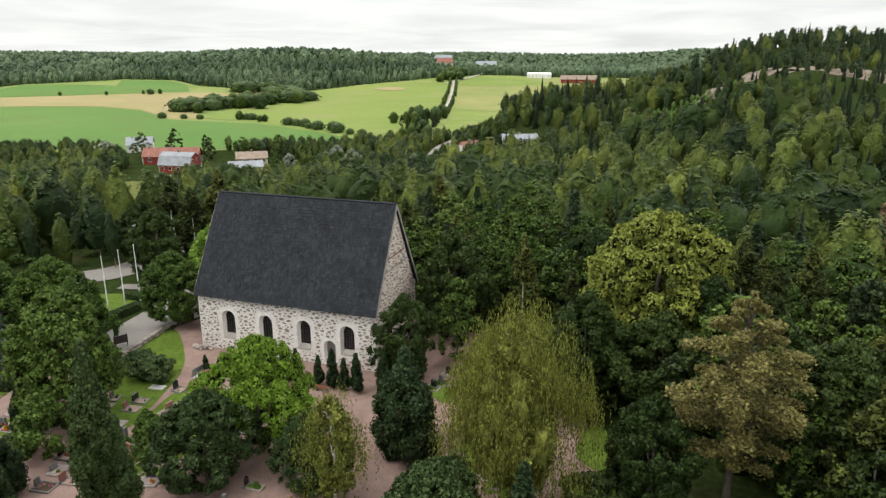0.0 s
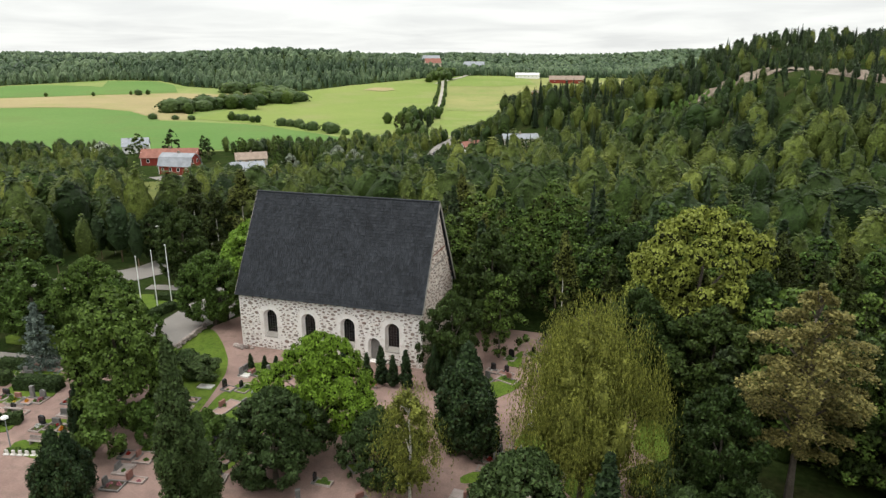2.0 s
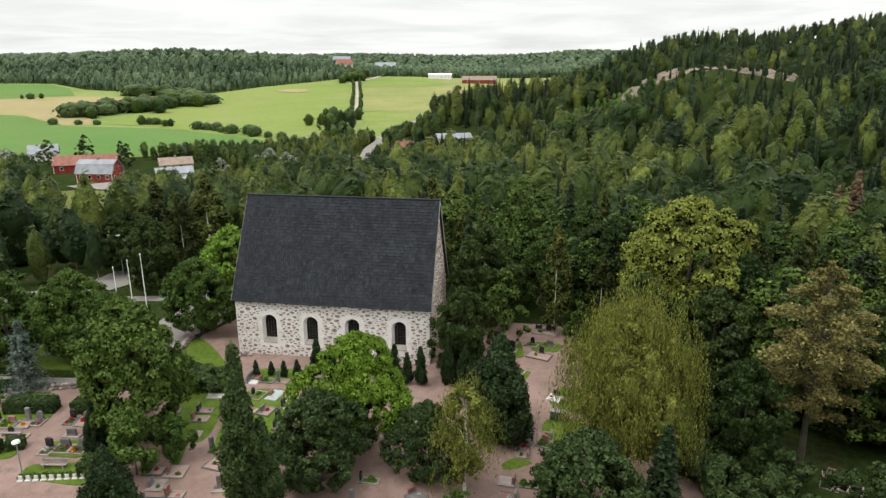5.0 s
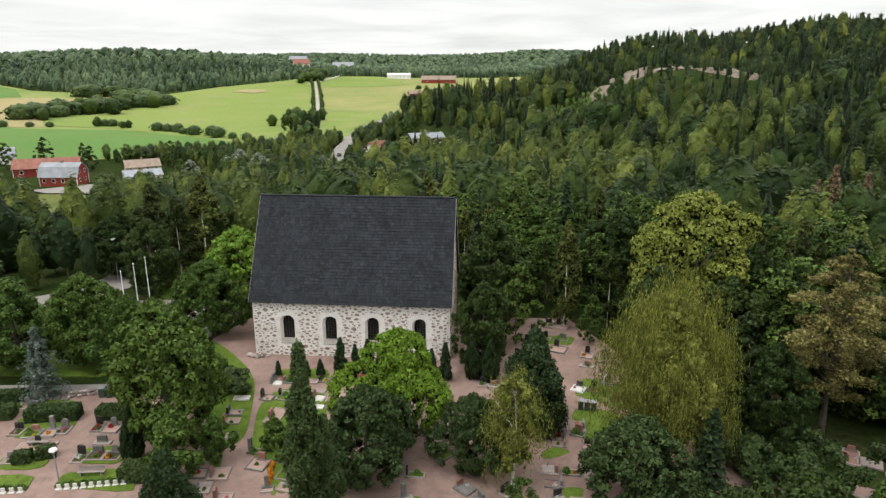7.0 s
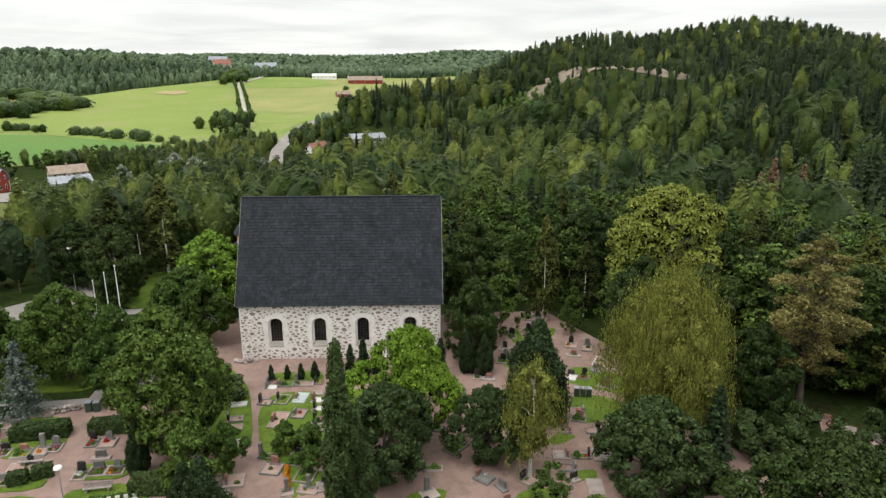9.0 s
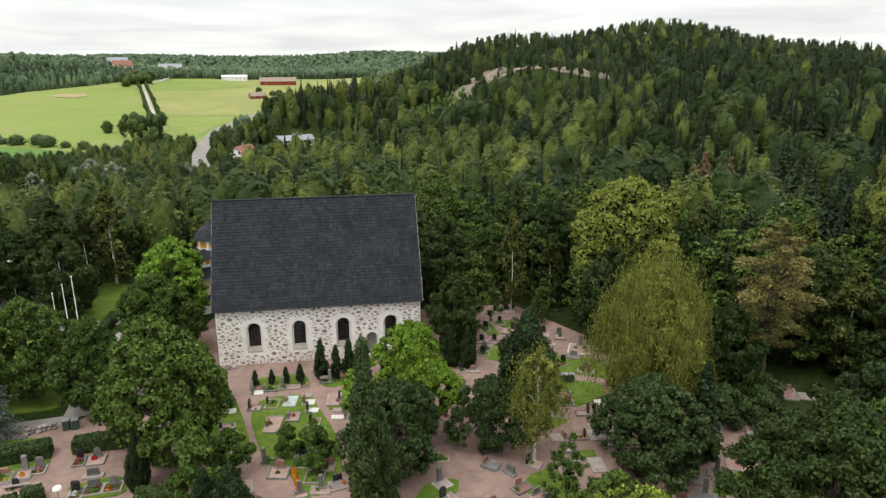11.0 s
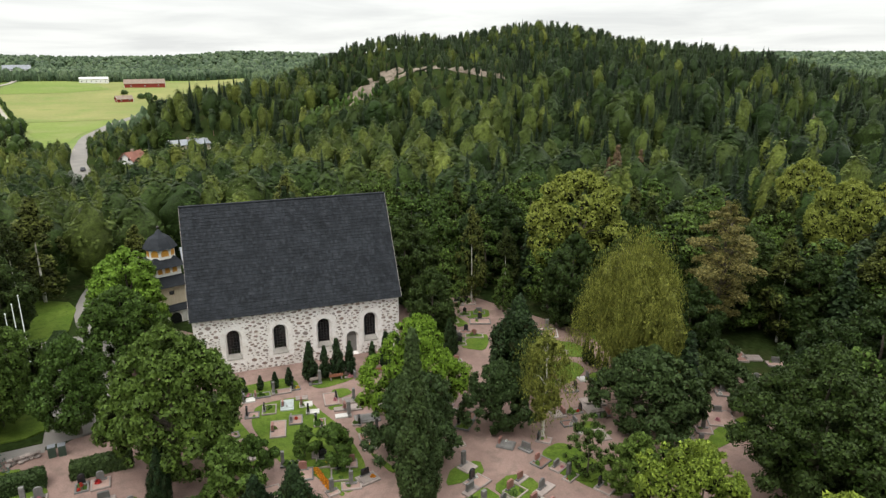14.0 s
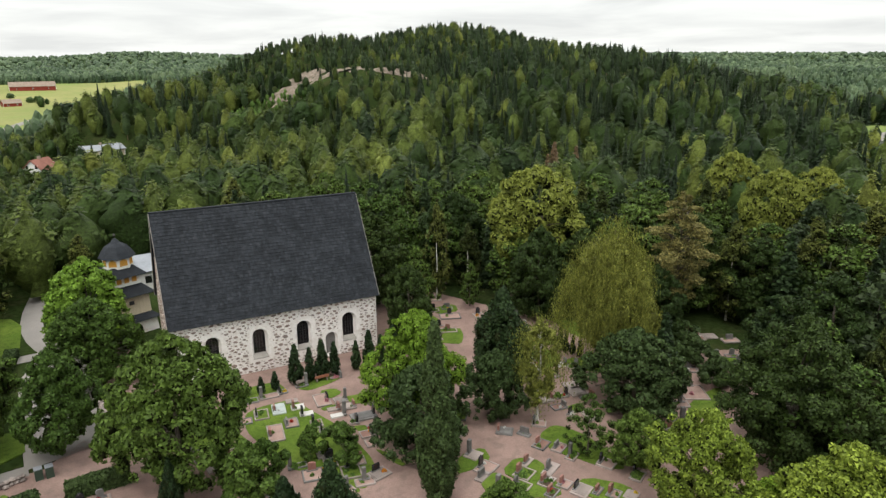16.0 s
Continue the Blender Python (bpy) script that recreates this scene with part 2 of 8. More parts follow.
M_THUJA = leaf_material("thuja_leaves", (0.0133, 0.0314, 0.0108), (0.0337, 0.0626, 0.0193))
M_PINE = leaf_material("pine_needles", (0.0206, 0.0361, 0.0129), (0.0473, 0.0722, 0.0258))
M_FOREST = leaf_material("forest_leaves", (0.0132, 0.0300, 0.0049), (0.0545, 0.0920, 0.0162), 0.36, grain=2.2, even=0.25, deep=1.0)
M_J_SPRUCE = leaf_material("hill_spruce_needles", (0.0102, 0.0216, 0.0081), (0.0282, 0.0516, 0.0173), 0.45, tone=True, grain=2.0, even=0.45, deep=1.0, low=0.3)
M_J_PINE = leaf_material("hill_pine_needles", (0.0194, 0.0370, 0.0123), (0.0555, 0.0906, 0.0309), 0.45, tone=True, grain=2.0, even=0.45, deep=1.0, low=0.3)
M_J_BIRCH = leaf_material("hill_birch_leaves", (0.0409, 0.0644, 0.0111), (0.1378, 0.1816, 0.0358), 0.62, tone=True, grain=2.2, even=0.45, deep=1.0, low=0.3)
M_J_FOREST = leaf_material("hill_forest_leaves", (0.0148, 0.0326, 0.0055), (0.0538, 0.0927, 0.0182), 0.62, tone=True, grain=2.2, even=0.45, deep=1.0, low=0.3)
# paler and bluer than the near leaves: distance haze mixed into the base colour
M_FAR_HAZED = leaf_material("far_woods_hazed", (0.048, 0.080, 0.040), (0.080, 0.122, 0.060), 0.4, 0.0, tone=True, grain=0.25, even=0.6)
M_J_YOUNG = leaf_material("young_leaves", (0.050, 0.10, 0.017), (0.098, 0.168, 0.034), 0.35, tone=True, grain=1.6, even=0.6)
M_ROCK = surface("bare_rock", (0.17, 0.135, 0.105), (0.29, 0.235, 0.19), 0.25, 1.5, 0.9, 0.1, 0.5, 0.8, 0.2, (0.07, 0.075, 0.04))
M_BOARD = surface("cream_board", (0.52, 0.44, 0.32), (0.60, 0.51, 0.38), 1.0, 8.0, 0.7, 0.3, 0.15, 0.2, 0.01, stretch=(6, 6, 0.5))
M_WHITE = surface("white_paint", (0.70, 0.69, 0.66), (0.78, 0.77, 0.74), 1.0, 10.0, 0.6, 0.3, 0.1, 0.1, 0.01)
M_SHUTTER = surface("orange_yellow_shutter", (0.55, 0.27, 0.04), (0.62, 0.32, 0.06), 1.0, 10.0, 0.6, 0.3, 0.15, 0.2, 0.01)
M_REDWOOD = surface("falu_red_board", (0.20, 0.035, 0.025), (0.26, 0.05, 0.035), 0.6, 6.0, 0.85, 0.2, 0.2, 0.2, 0.01, stretch=(4, 4, 0.5))
M_GREYROOF = surface("grey_sheet_roof", (0.19, 0.205, 0.225), (0.27, 0.285, 0.31), 0.4, 5.0, 0.5, 0.4, 0.15, 0.1, 0.01)
M_REDROOF = surface("red_tile_roof", (0.21, 0.095, 0.07), (0.29, 0.13, 0.10), 0.5, 5.0, 0.8, 0.2, 0.25, 0.3, 0.02)
M_BROWNROOF = surface("brown_tile_roof", (0.22, 0.17, 0.13), (0.29, 0.225, 0.18), 0.5, 5.0, 0.8, 0.2, 0.2, 0.3, 0.02)


# ---------------------------------------------------------------- mesh helpers
def np_mesh(name, v, f, mat=None, smooth=False):
    """A mesh from arrays: vertices (n, 3) and faces (m, k)."""
    v, f = np.asarray(v, np.float32), np.asarray(f, np.int32)
    me = bpy.data.meshes.new(name)
    k = f.shape[1]
    me.vertices.add(len(v)); me.vertices.foreach_set("co", v.ravel())
    me.loops.add(f.size); me.loops.foreach_set("vertex_index", f.ravel())
    me.polygons.add(len(f)); me.polygons.foreach_set("loop_start", np.arange(len(f), dtype=np.int32) * k)
    me.polygons.foreach_set("use_smooth", np.full(len(f), smooth))
    me.update(calc_edges=True)
    if mat:
        me.materials.append(mat)
    return me


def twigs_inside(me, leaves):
    """Gives the faces after the leaf sprays a near-black colour, painting the shade inside the crown."""
    me.materials.append(M_CORE_SHADE)
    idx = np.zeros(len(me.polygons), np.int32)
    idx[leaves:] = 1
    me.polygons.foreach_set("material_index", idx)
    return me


def thing(name, label, category, at=None, group="", kind=""):
    ob = new(name)
    ob.empty_display_size = 0.2
    if at is not None:
        ob.matrix_basis = at
    return tagged(ob, label, category, group, kind)


def part(name, data, mat, parent, label="", at=None, kind=""):
    """Links a bmesh or mesh as ONE mesh object under a thing or a part."""
    if isinstance(data, bmesh.types.BMesh):
        me = bpy.data.meshes.new(name)
        data.normal_update()
        data.to_mesh(me)
        data.free()
        data = me
    if mat and not data.materials:
        data.materials.append(mat)
    ob = new(name, data)
    ob.parent = parent
    if at is not None:
        ob.matrix_basis = at
    return tagged(ob, label, kind=kind)


def solid(name, data, mat, label, category, at=None, kind="", group=""):
    ob = part(name, data, mat, None, label, at)
    return tagged(ob, "", category, group, kind)


def box(bm, x0, x1, y0, y1, z0, z1, bevel=0.0):
    r = bmesh.ops.create_cube(bm, size=1.0, matrix=Matrix.LocRotScale(((x0 + x1) / 2, (y0 + y1) / 2, (z0 + z1) / 2), None, (abs(x1 - x0), abs(y1 - y0), abs(z1 - z0))))
    if bevel:
        es = list({e for v in r["verts"] for e in v.link_edges})
        bmesh.ops.bevel(bm, geom=es, offset=bevel, segments=1, affect="EDGES")
    return r["verts"]


def boxm(*a, bevel=0.0):
    bm = bmesh.new()
    box(bm, *a, bevel=bevel)
    return bm


def prism(bm, poly, z0, z1):
    """An upright block over a flat outline."""
    lo = [bm.verts.new((x, y, z0)) for x, y in poly]
    hi = [bm.verts.new((x, y, z1)) for x, y in poly]
    n = len(poly)
    bm.faces.new(hi); bm.faces.new(lo[::-1])
    for i in range(n):
        bm.faces.new((lo[i], lo[(i + 1) % n], hi[(i + 1) % n], hi[i]))
    bmesh.ops.recalc_face_normals(bm, faces=bm.faces)


def tube(bm, pts, radii, sides=7):
    """A tapered, bent tube through the points."""
    rings = []
    for i, p in enumerate(pts):
        p = Vector(p)
        d = (Vector(pts[min(i + 1, len(pts) - 1)]) - Vector(pts[max(i - 1, 0)])).normalized()
        a = d.orthogonal().normalized()
        b = d.cross(a)
        rings.append([bm.verts.new(p + radii[i] * (math.cos(t) * a + math.sin(t) * b)) for t in (2 * math.pi * k / sides for k in range(sides))])
    # orthogonal() may turn between rings: align each ring to the one before
    for j in range(1, len(rings)):
        prev, cur = rings[j - 1], rings[j]
        k = min(range(sides), key=lambda s: (cur[s].co - prev[0].co - (Vector(pts[j]) - Vector(pts[j - 1]))).length)
        rings[j] = cur[k:] + cur[:k]
    for r0, r1 in zip(rings, rings[1:]):
        for k in range(sides):
            bm.faces.new((r0[k], r0[(k + 1) % sides], r1[(k + 1) % sides], r1[k]))
    bm.faces.new(rings[-1])
    bm.faces.new(rings[0][::-1])
    bmesh.ops.recalc_face_normals(bm, faces=bm.faces)


def inside(poly, x, y):
    """Which of the points lie in the outline."""
    x, y = np.asarray(x, float), np.asarray(y, float)
    r = np.zeros(x.shape, bool)
    n = len(poly)
    for i in range(n):
        (ax, ay), (bx, by) = poly[i], poly[(i + 1) % n]
        c = ((ay > y) != (by > y)) & (x < (bx - ax) * (y - ay) / (by - ay + 1e-12) + ax)
        r ^= c
    return r


def drape(name, poly, mat, lift, step, label, category):
    """A sheet over an outline that follows the land."""
    bm = bmesh.new()
    bm.faces.new([bm.verts.new((x, y, 0)) for x, y in poly])
    for axis in (0, 1):
        lo, hi = min(p[axis] for p in poly), max(p[axis] for p in poly)
        n = int((hi - lo) / step)
        for i in range(1, n + 1):
            co, no = [0, 0, 0], [0, 0, 0]
            co[axis], no[axis] = lo + i * step, 1
            bmesh.ops.bisect_plane(bm, geom=bm.verts[:] + bm.edges[:] + bm.faces[:], plane_co=co, plane_no=no)
    for v in bm.verts:
        v.co.z = float(height(v.co.x, v.co.y)) + lift
    bmesh.ops.triangulate(bm, faces=bm.faces)
    for f in bm.faces:
        if f.normal.z < 0:
            f.normal_flip()
    return solid(name, bm, mat, label, category, kind="structure")


# ---------------------------------------------------------------- trees
def leaf_quads(c, n, size, rng, tilt=0.6, long=1.35):
    """Bent leaf sprays at the places c, facing about along n."""
    k = len(c)
    n = n + rng.normal(size=(k, 3)) * tilt
    n /= np.linalg.norm(n, axis=1)[:, None] + 1e-9
    r = rng.normal(size=(k, 3))
    u = np.cross(n, r); u /= np.linalg.norm(u, axis=1)[:, None] + 1e-9
    w = np.cross(n, u)
    s = size * rng.uniform(0.6, 1.35, (k, 1))
    bend = n * s * rng.uniform(0.05, 0.35, (k, 1))
    k1, k2 = rng.uniform(0.3, 0.55, (k, 1)), rng.uniform(0.3, 0.55, (k, 1))
    v = np.stack([c - u * s * long / 2 - w * s * k1 - bend, c + u * s * long * 0.4 - w * s * k2, c + u * s * long / 2 + w * s * k1 - bend, c - u * s * long * 0.4 + w * s * k2], 1).reshape(-1, 3)
    return v, np.arange(4 * k).reshape(-1, 4)


def leaf_tris(c, n, size, rng, tilt=0.6):
    """Three-cornered leaf sprays at the places c, facing about along n."""
    k = len(c)
    n = n + rng.normal(size=(k, 3)) * tilt
    n /= np.linalg.norm(n, axis=1)[:, None] + 1e-9
    u = np.cross(n, rng.normal(size=(k, 3))); u /= np.linalg.norm(u, axis=1)[:, None] + 1e-9
    w = np.cross(n, u)
    s = size * rng.uniform(0.6, 1.4, (k, 1))
    v = np.stack([c - u * s * 0.75 - w * s * 0.4, c + u * s * 0.75 - w * s * rng.uniform(0.2, 0.6, (k, 1)), c + w * s * 0.95 + u * s * rng.uniform(-0.5, 0.5, (k, 1))], 1).reshape(-1, 3)
    return v, np.arange(3 * k).reshape(-1, 3)


def ball_template(cuts):
    """A rounded block of four-sided faces."""
    bm = bmesh.new()
    bmesh.ops.create_cube(bm, size=2.0)
    if cuts:
        bmesh.ops.subdivide_edges(bm, edges=bm.edges[:], cuts=cuts, use_grid_fill=True)
    v = np.array([tuple(q.co.normalized()) for q in bm.verts])
    f = np.array([[q.index for q in p.verts] for p in bm.faces])
    bm.free()
    return v, f


BALL_V, BALL_F = ball_template(1)
NUB_V, NUB_F = ball_template(0)


def cores(cs, rs, squash, rng, shrink=0.62, fine=True):
    """Dense inner foliage of the boughs: uneven rounded lumps."""
    bv, bf = (BALL_V, BALL_F) if fine else (NUB_V, NUB_F)
    n, k = len(cs), len(bv)
    r = rs[:, None, None] * shrink * rng.uniform(0.8, 1.15, (n, k, 1))
    v = cs[:, None, :] + bv[None] * r * np.array([1, 1, squash])
    f = bf[None] + (np.arange(n) * k)[:, None, None]
    return v.reshape(-1, 3), f.reshape(-1, 4)


def join(*vf):
    off, vs, fs = 0, [], []
    for v, f in vf:
        vs.append(v); fs.append(f + off); off += len(v)
    return np.concatenate(vs), np.concatenate(fs)


def lumpy_crown(seed, h, r, base, lumps, leaves, leaf, wide_at=0.38, peak=0.8, squash=0.8, lump_r=0.25, fine=True, rough=0.16, tilt=0.5, shrink=0.76):
    """Leaf sprays on the outer and upper sides of many overlapping boughs in an uneven egg-shaped crown. Returns the sprays and the boughs' centres."""
    rng = np.random.default_rng(seed)
    ch = h - base
    ph = rng.uniform(0, 6.28, 4)
    u = np.concatenate([rng.uniform(0.02, 0.97, lumps - 3), [0.9, 0.96, 0.99]])
    a = np.arange(lumps) * 2.39996 + rng.uniform(-0.5, 0.5, lumps)
    prof = np.where(u < wide_at, (0.5 + 0.5 * np.sin(u / wide_at * np.pi / 2)), np.cos((u - wide_at) / (1 - wide_at) * np.pi / 2) ** peak)
    lob = 1 + rough * np.sin(2 * a + ph[0]) + rough * np.sin(3 * a + ph[1] + 5 * u) + 0.5 * rough * np.sin(9 * u + ph[2])
    rs = r * lump_r * rng.uniform(0.6, 1.4, lumps) * (0.62 + 0.38 * prof)
    inset = np.maximum(prof * r * lob - rs * 0.8, 0) * np.where(rng.uniform(0, 1, lumps) < 0.12, 0.5, rng.uniform(0.86, 1.1, lumps))
    cs = np.stack([np.cos(a) * inset, np.sin(a) * inset, base + rs * 0.5 + u * (ch - rs * 1.25)], 1)
    leaves, leaf = leaves * 2, leaf * 0.92
    m = int(leaves * 2.4)
    pick = rng.choice(lumps, m, p=rs ** 2 / (rs ** 2).sum())
    d = rng.normal(size=(m, 3)); d[:, 2] += 0.25; d /= np.linalg.norm(d, axis=1)[:, None]
    c = cs[pick] + d * rs[pick][:, None] * np.array([1, 1, squash]) * rng.uniform(0.68, 1.18, (m, 1))
    out = c - np.array([0, 0, base + 0.35 * ch])
    keep = (d * out).sum(1) > -0.3 * np.linalg.norm(out, axis=1)
    for q, lr in zip(cs, rs):
        keep &= np.linalg.norm((c - q) / np.array([1, 1, squash]), axis=1) > lr * 0.68
    c, d = c[keep][:leaves], d[keep][:leaves]
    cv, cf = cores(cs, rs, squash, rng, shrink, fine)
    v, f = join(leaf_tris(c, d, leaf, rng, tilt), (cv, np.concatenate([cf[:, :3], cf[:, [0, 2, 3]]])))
    return v, f, cs[np.argsort(-np.hypot(cs[:, 0], cs[:, 1]))], len(c)


def bulged_crown(seed, h, r, base, leaves, leaf, wide_at=0.4, peak=0.65, bulges=14, swell=0.22, size=0.2, around=14, rings=12, tilt=0.7, rough=0.1):
    """One full crown with rounded bulges of boughs, clad in small sprays: body first, then sprays hugging it."""
    rng = np.random.default_rng(seed)
    ph = rng.uniform(0, 6.28, 3)
    bu, ba = rng.uniform(0.05, 1.0, bulges), np.arange(bulges) * 2.39996 + rng.uniform(-0.4, 0.4, bulges)
    slim = r / max(h - base, 0.1)

    def radius(u, a):
        prof = np.where(u < wide_at, 0.6 + 0.4 * np.sin(np.clip(u / wide_at, 0, 1) * np.pi / 2), np.cos(np.clip((u - wide_at) / (1 - wide_at), 0, 1) * np.pi / 2) ** peak)
        out = np.zeros(np.shape(u))
        for k in range(bulges):
            da = np.angle(np.exp(1j * (a - ba[k]))) * np.maximum(prof, 0.25) * slim
            d2 = (da ** 2 + (u - bu[k]) ** 2) / size ** 2
            out = np.maximum(out, np.sqrt(np.clip(1 - d2, 0, 1)))
        return r * prof * (1 - 0.5 * swell + swell * out + rough * np.sin(2 * a + ph[0] + 3 * u) + rough * np.sin(3 * a + ph[1] - 5 * u))

    us = np.linspace(0, 0.985, rings) ** 0.8
    U, A_ = np.meshgrid(us, np.arange(around) * 2 * np.pi / around, indexing="ij")
    A_ = A_ + np.arange(rings)[:, None] * np.pi / around
    rad = radius(U, A_) * rng.uniform(0.8, 0.96, U.shape)
    cv = np.stack([np.cos(A_) * rad, np.sin(A_) * rad, base + (U + rng.uniform(-0.2, 0.2, U.shape) / rings * (U > 0)) * (h - base)], -1).reshape(-1, 3)
    cv = np.concatenate([cv, [[0, 0, base + 0.97 * (h - base)]]])
    i, j = np.arange(around), (np.arange(around) + 1) % around
    cf = np.concatenate([np.stack([k * around + i, k * around + j, (k + 1) * around + j, (k + 1) * around + i], 1) for k in range(rings - 1)])
    k, e2 = (rings - 1) * around, i[0:around // 2 * 2:2]
    cap = np.stack([k + e2, k + (e2 + 1) % around, k + (e2 + 2) % around, np.full(len(e2), len(cv) - 1)], 1)
    u = 1 - rng.uniform(0, 1, leaves) ** 0.62 * 0.97
    la = rng.uniform(0, 6.28, leaves)
    lr = radius(u, la) * rng.uniform(0.86, 1.12, leaves)
    c = np.stack([np.cos(la) * lr, np.sin(la) * lr, base + u * (h - base) + rng.normal(size=leaves) * 0.3 * leaf], 1)
    e = 0.02
    slope = (radius(np.clip(u + e, 0, 1), la) - radius(np.clip(u - e, 0, 1), la)) / (2 * e * (h - base))
    d = np.stack([np.cos(la), np.sin(la), np.clip(-slope, -0.6, 3)], 1)
    d /= np.linalg.norm(d, axis=1)[:, None]
    q = np.concatenate([cf, cap])
    v, f = join(leaf_tris(c, d, leaf, rng, tilt), (cv, np.concatenate([q[:, :3], q[:, [0, 2, 3]]])))
    return v, f, np.zeros((0, 3))


def weeping_crown(seed, h, r, base, boughs, strands, leaf, top=0.6):
    """Arched boughs with bunches of hanging twigs, each twig a chain of narrow sprays."""
    rng = np.random.default_rng(seed)
    ch = h - base
    vs, starts = [], []
    for i in range(boughs):
        a = i * 2.39996 + rng.uniform(-0.4, 0.4)
        s = ((i + 0.5) / boughs) ** 0.5 * rng.uniform(0.8, 1.1)
        lobe = 1 + 0.14 * math.sin(3 * a + seed) + 0.1 * math.sin(7 * a)
        x, y = math.cos(a) * s * r * lobe, math.sin(a) * s * r * lobe
        zt = base + ch * (1 - 0.6 * min(s, 1.15) ** 2.4) * (1 + 0.07 * math.sin(2 * a + seed) * s) * rng.uniform(0.72, 1.05)
        if i % max(1, boughs // 12) == 0:
            starts.append((x * 0.85, y * 0.85, zt))
        spread = 0.1 * r + 0.2
        q = rng.normal(size=(strands, 2)) * spread
        top_z = zt - (q ** 2).sum(1) / spread * 0.3 + rng.uniform(-0.3, 0.3, strands)
        ln = ch * rng.uniform(0.05, 0.24, strands) * (0.5 + 0.6 * min(s, 1))
        for k in range(strands):
            n = max(2, int(ln[k] / (leaf * 3.2)))
            t = (np.arange(n) + rng.uniform(0, 1, n) * 0.7) / n
            px = x + q[k, 0] + math.cos(a) * np.sqrt(t) * 0.5 + rng.normal(size=n) * 0.06
            py = y + q[k, 1] + math.sin(a) * np.sqrt(t) * 0.5 + rng.normal(size=n) * 0.06
            pz = top_z[k] - t * ln[k]
            c = np.stack([px, py, pz], 1)[pz > base * 0.5]
            if len(c):
                vs.append(c)
    c = np.concatenate(vs)
    n = len(c)
    f = rng.uniform(0, 6.28, n)
    side = np.stack([np.cos(f), np.sin(f), rng.normal(size=n) * 0.25], 1) * leaf * rng.uniform(0.5, 1.1, (n, 1))
    down = np.stack([rng.normal(size=n) * 0.25, rng.normal(size=n) * 0.25, -np.ones(n)], 1) * leaf * rng.uniform(1.4, 2.6, (n, 1))
    v = np.stack([c - side * 0.5, c + side * 0.5, c + down * 1.2], 1).reshape(-1, 3)
    iv, jf = lumpy_crown(seed + 50, base + ch * 0.9, r * 0.76, base + 0.12 * ch, 24 + boughs, 30 * boughs, leaf * 1.4, wide_at=0.45, peak=0.55, squash=1.7, lump_r=0.2, fine=False, shrink=0.8)[:2]
    v, f = join((v, np.arange(3 * n).reshape(-1, 3)), (iv, jf))
    return v, f, np.array(starts)


def conifer_crown(seed, h, r, base, tiers, leaves, leaf, power=1.0, droop=0.35, gap=0.0, uneven=0.12):
    """Whorls of needle boughs, longest low down."""
    rng = np.random.default_rng(seed)
    pts, nrm = [], []
    per = max(6, leaves // tiers)
    for i in range(tiers):
        u = (i + rng.uniform(-0.3, 0.3)) / tiers
        u = min(max(u, 0.0), 0.99)
        zr = base + (h - base) * u
        rad = r * (1 - u) ** power * rng.uniform(1 - 1.6 * uneven, 1 + uneven) + 0.12
        boughs = max(4, int(5 + 5 * (1 - u)))
        which = rng.integers(0, boughs, per)
        a = which * 2 * math.pi / boughs + rng.uniform(0, 6.28) + rng.normal(size=per) * 0.16
        rad = rad * (1 + uneven * rng.uniform(-1, 1, boughs))[which]
        s = rng.uniform(0.12 + gap, 1, per) ** 0.7
        z = zr - droop * s * rad * (1 - 0.3 * s) + rng.normal(size=per) * 0.12
        pts.append(np.stack([np.cos(a) * s * rad, np.sin(a) * s * rad, z], 1))
        nrm.append(np.stack([np.cos(a) * 0.5, np.sin(a) * 0.5, np.ones(per)], 1))
    c = np.concatenate(pts)
    v, f = leaf_tris(c, np.concatenate(nrm), leaf, rng, 0.4)
    return v, f, np.zeros((0, 3))


def larch_crown(seed, h, r, base, boughs, per, leaf):
    """Long level boughs with thin tufts of needles hanging along their twigs, gaps between the boughs."""
    rng = np.random.default_rng(seed)
    pts, ends = [], []
    for i in range(boughs):
        u = (i + rng.uniform(0, 0.8)) / boughs
        a = i * 2.39996 + rng.uniform(-0.5, 0.5)
        ln = r * (1 - u ** 2.2) ** 0.8 * (0.45 + 0.55 * min(1, u / 0.3)) * rng.uniform(0.55, 1.12) + 0.4
        z0 = base + (h - base) * (u ** 0.9)
        k = int(per * (0.35 + ln / r))
        s = rng.uniform(0.18, 1.0, k) ** 0.75
        twig = rng.integers(0, 9, k)
        side = (twig - 4) / 4 * 0.34 * ln * (1 - 0.55 * s) * rng.uniform(0.7, 1.1, k)
        fwd = s * ln - np.abs(side) * 0.25
        z = z0 + 0.16 * ln * s - 0.22 * ln * s * s - np.abs(side) * 0.14 - rng.uniform(0, 1, k) ** 2 * 0.55
        pts.append(np.stack([math.cos(a) * fwd - math.sin(a) * side, math.sin(a) * fwd + math.cos(a) * side, z], 1) + rng.normal(size=(k, 3)) * 0.05)
        ends.append((math.cos(a) * ln, math.sin(a) * ln, z0 - 0.04 * ln))
    c = np.concatenate(pts)
    v, f = leaf_tris(c, np.tile([0.0, 0.0, 1.0], (len(c), 1)), leaf, rng, 0.55)
    return v, f, np.array(ends)


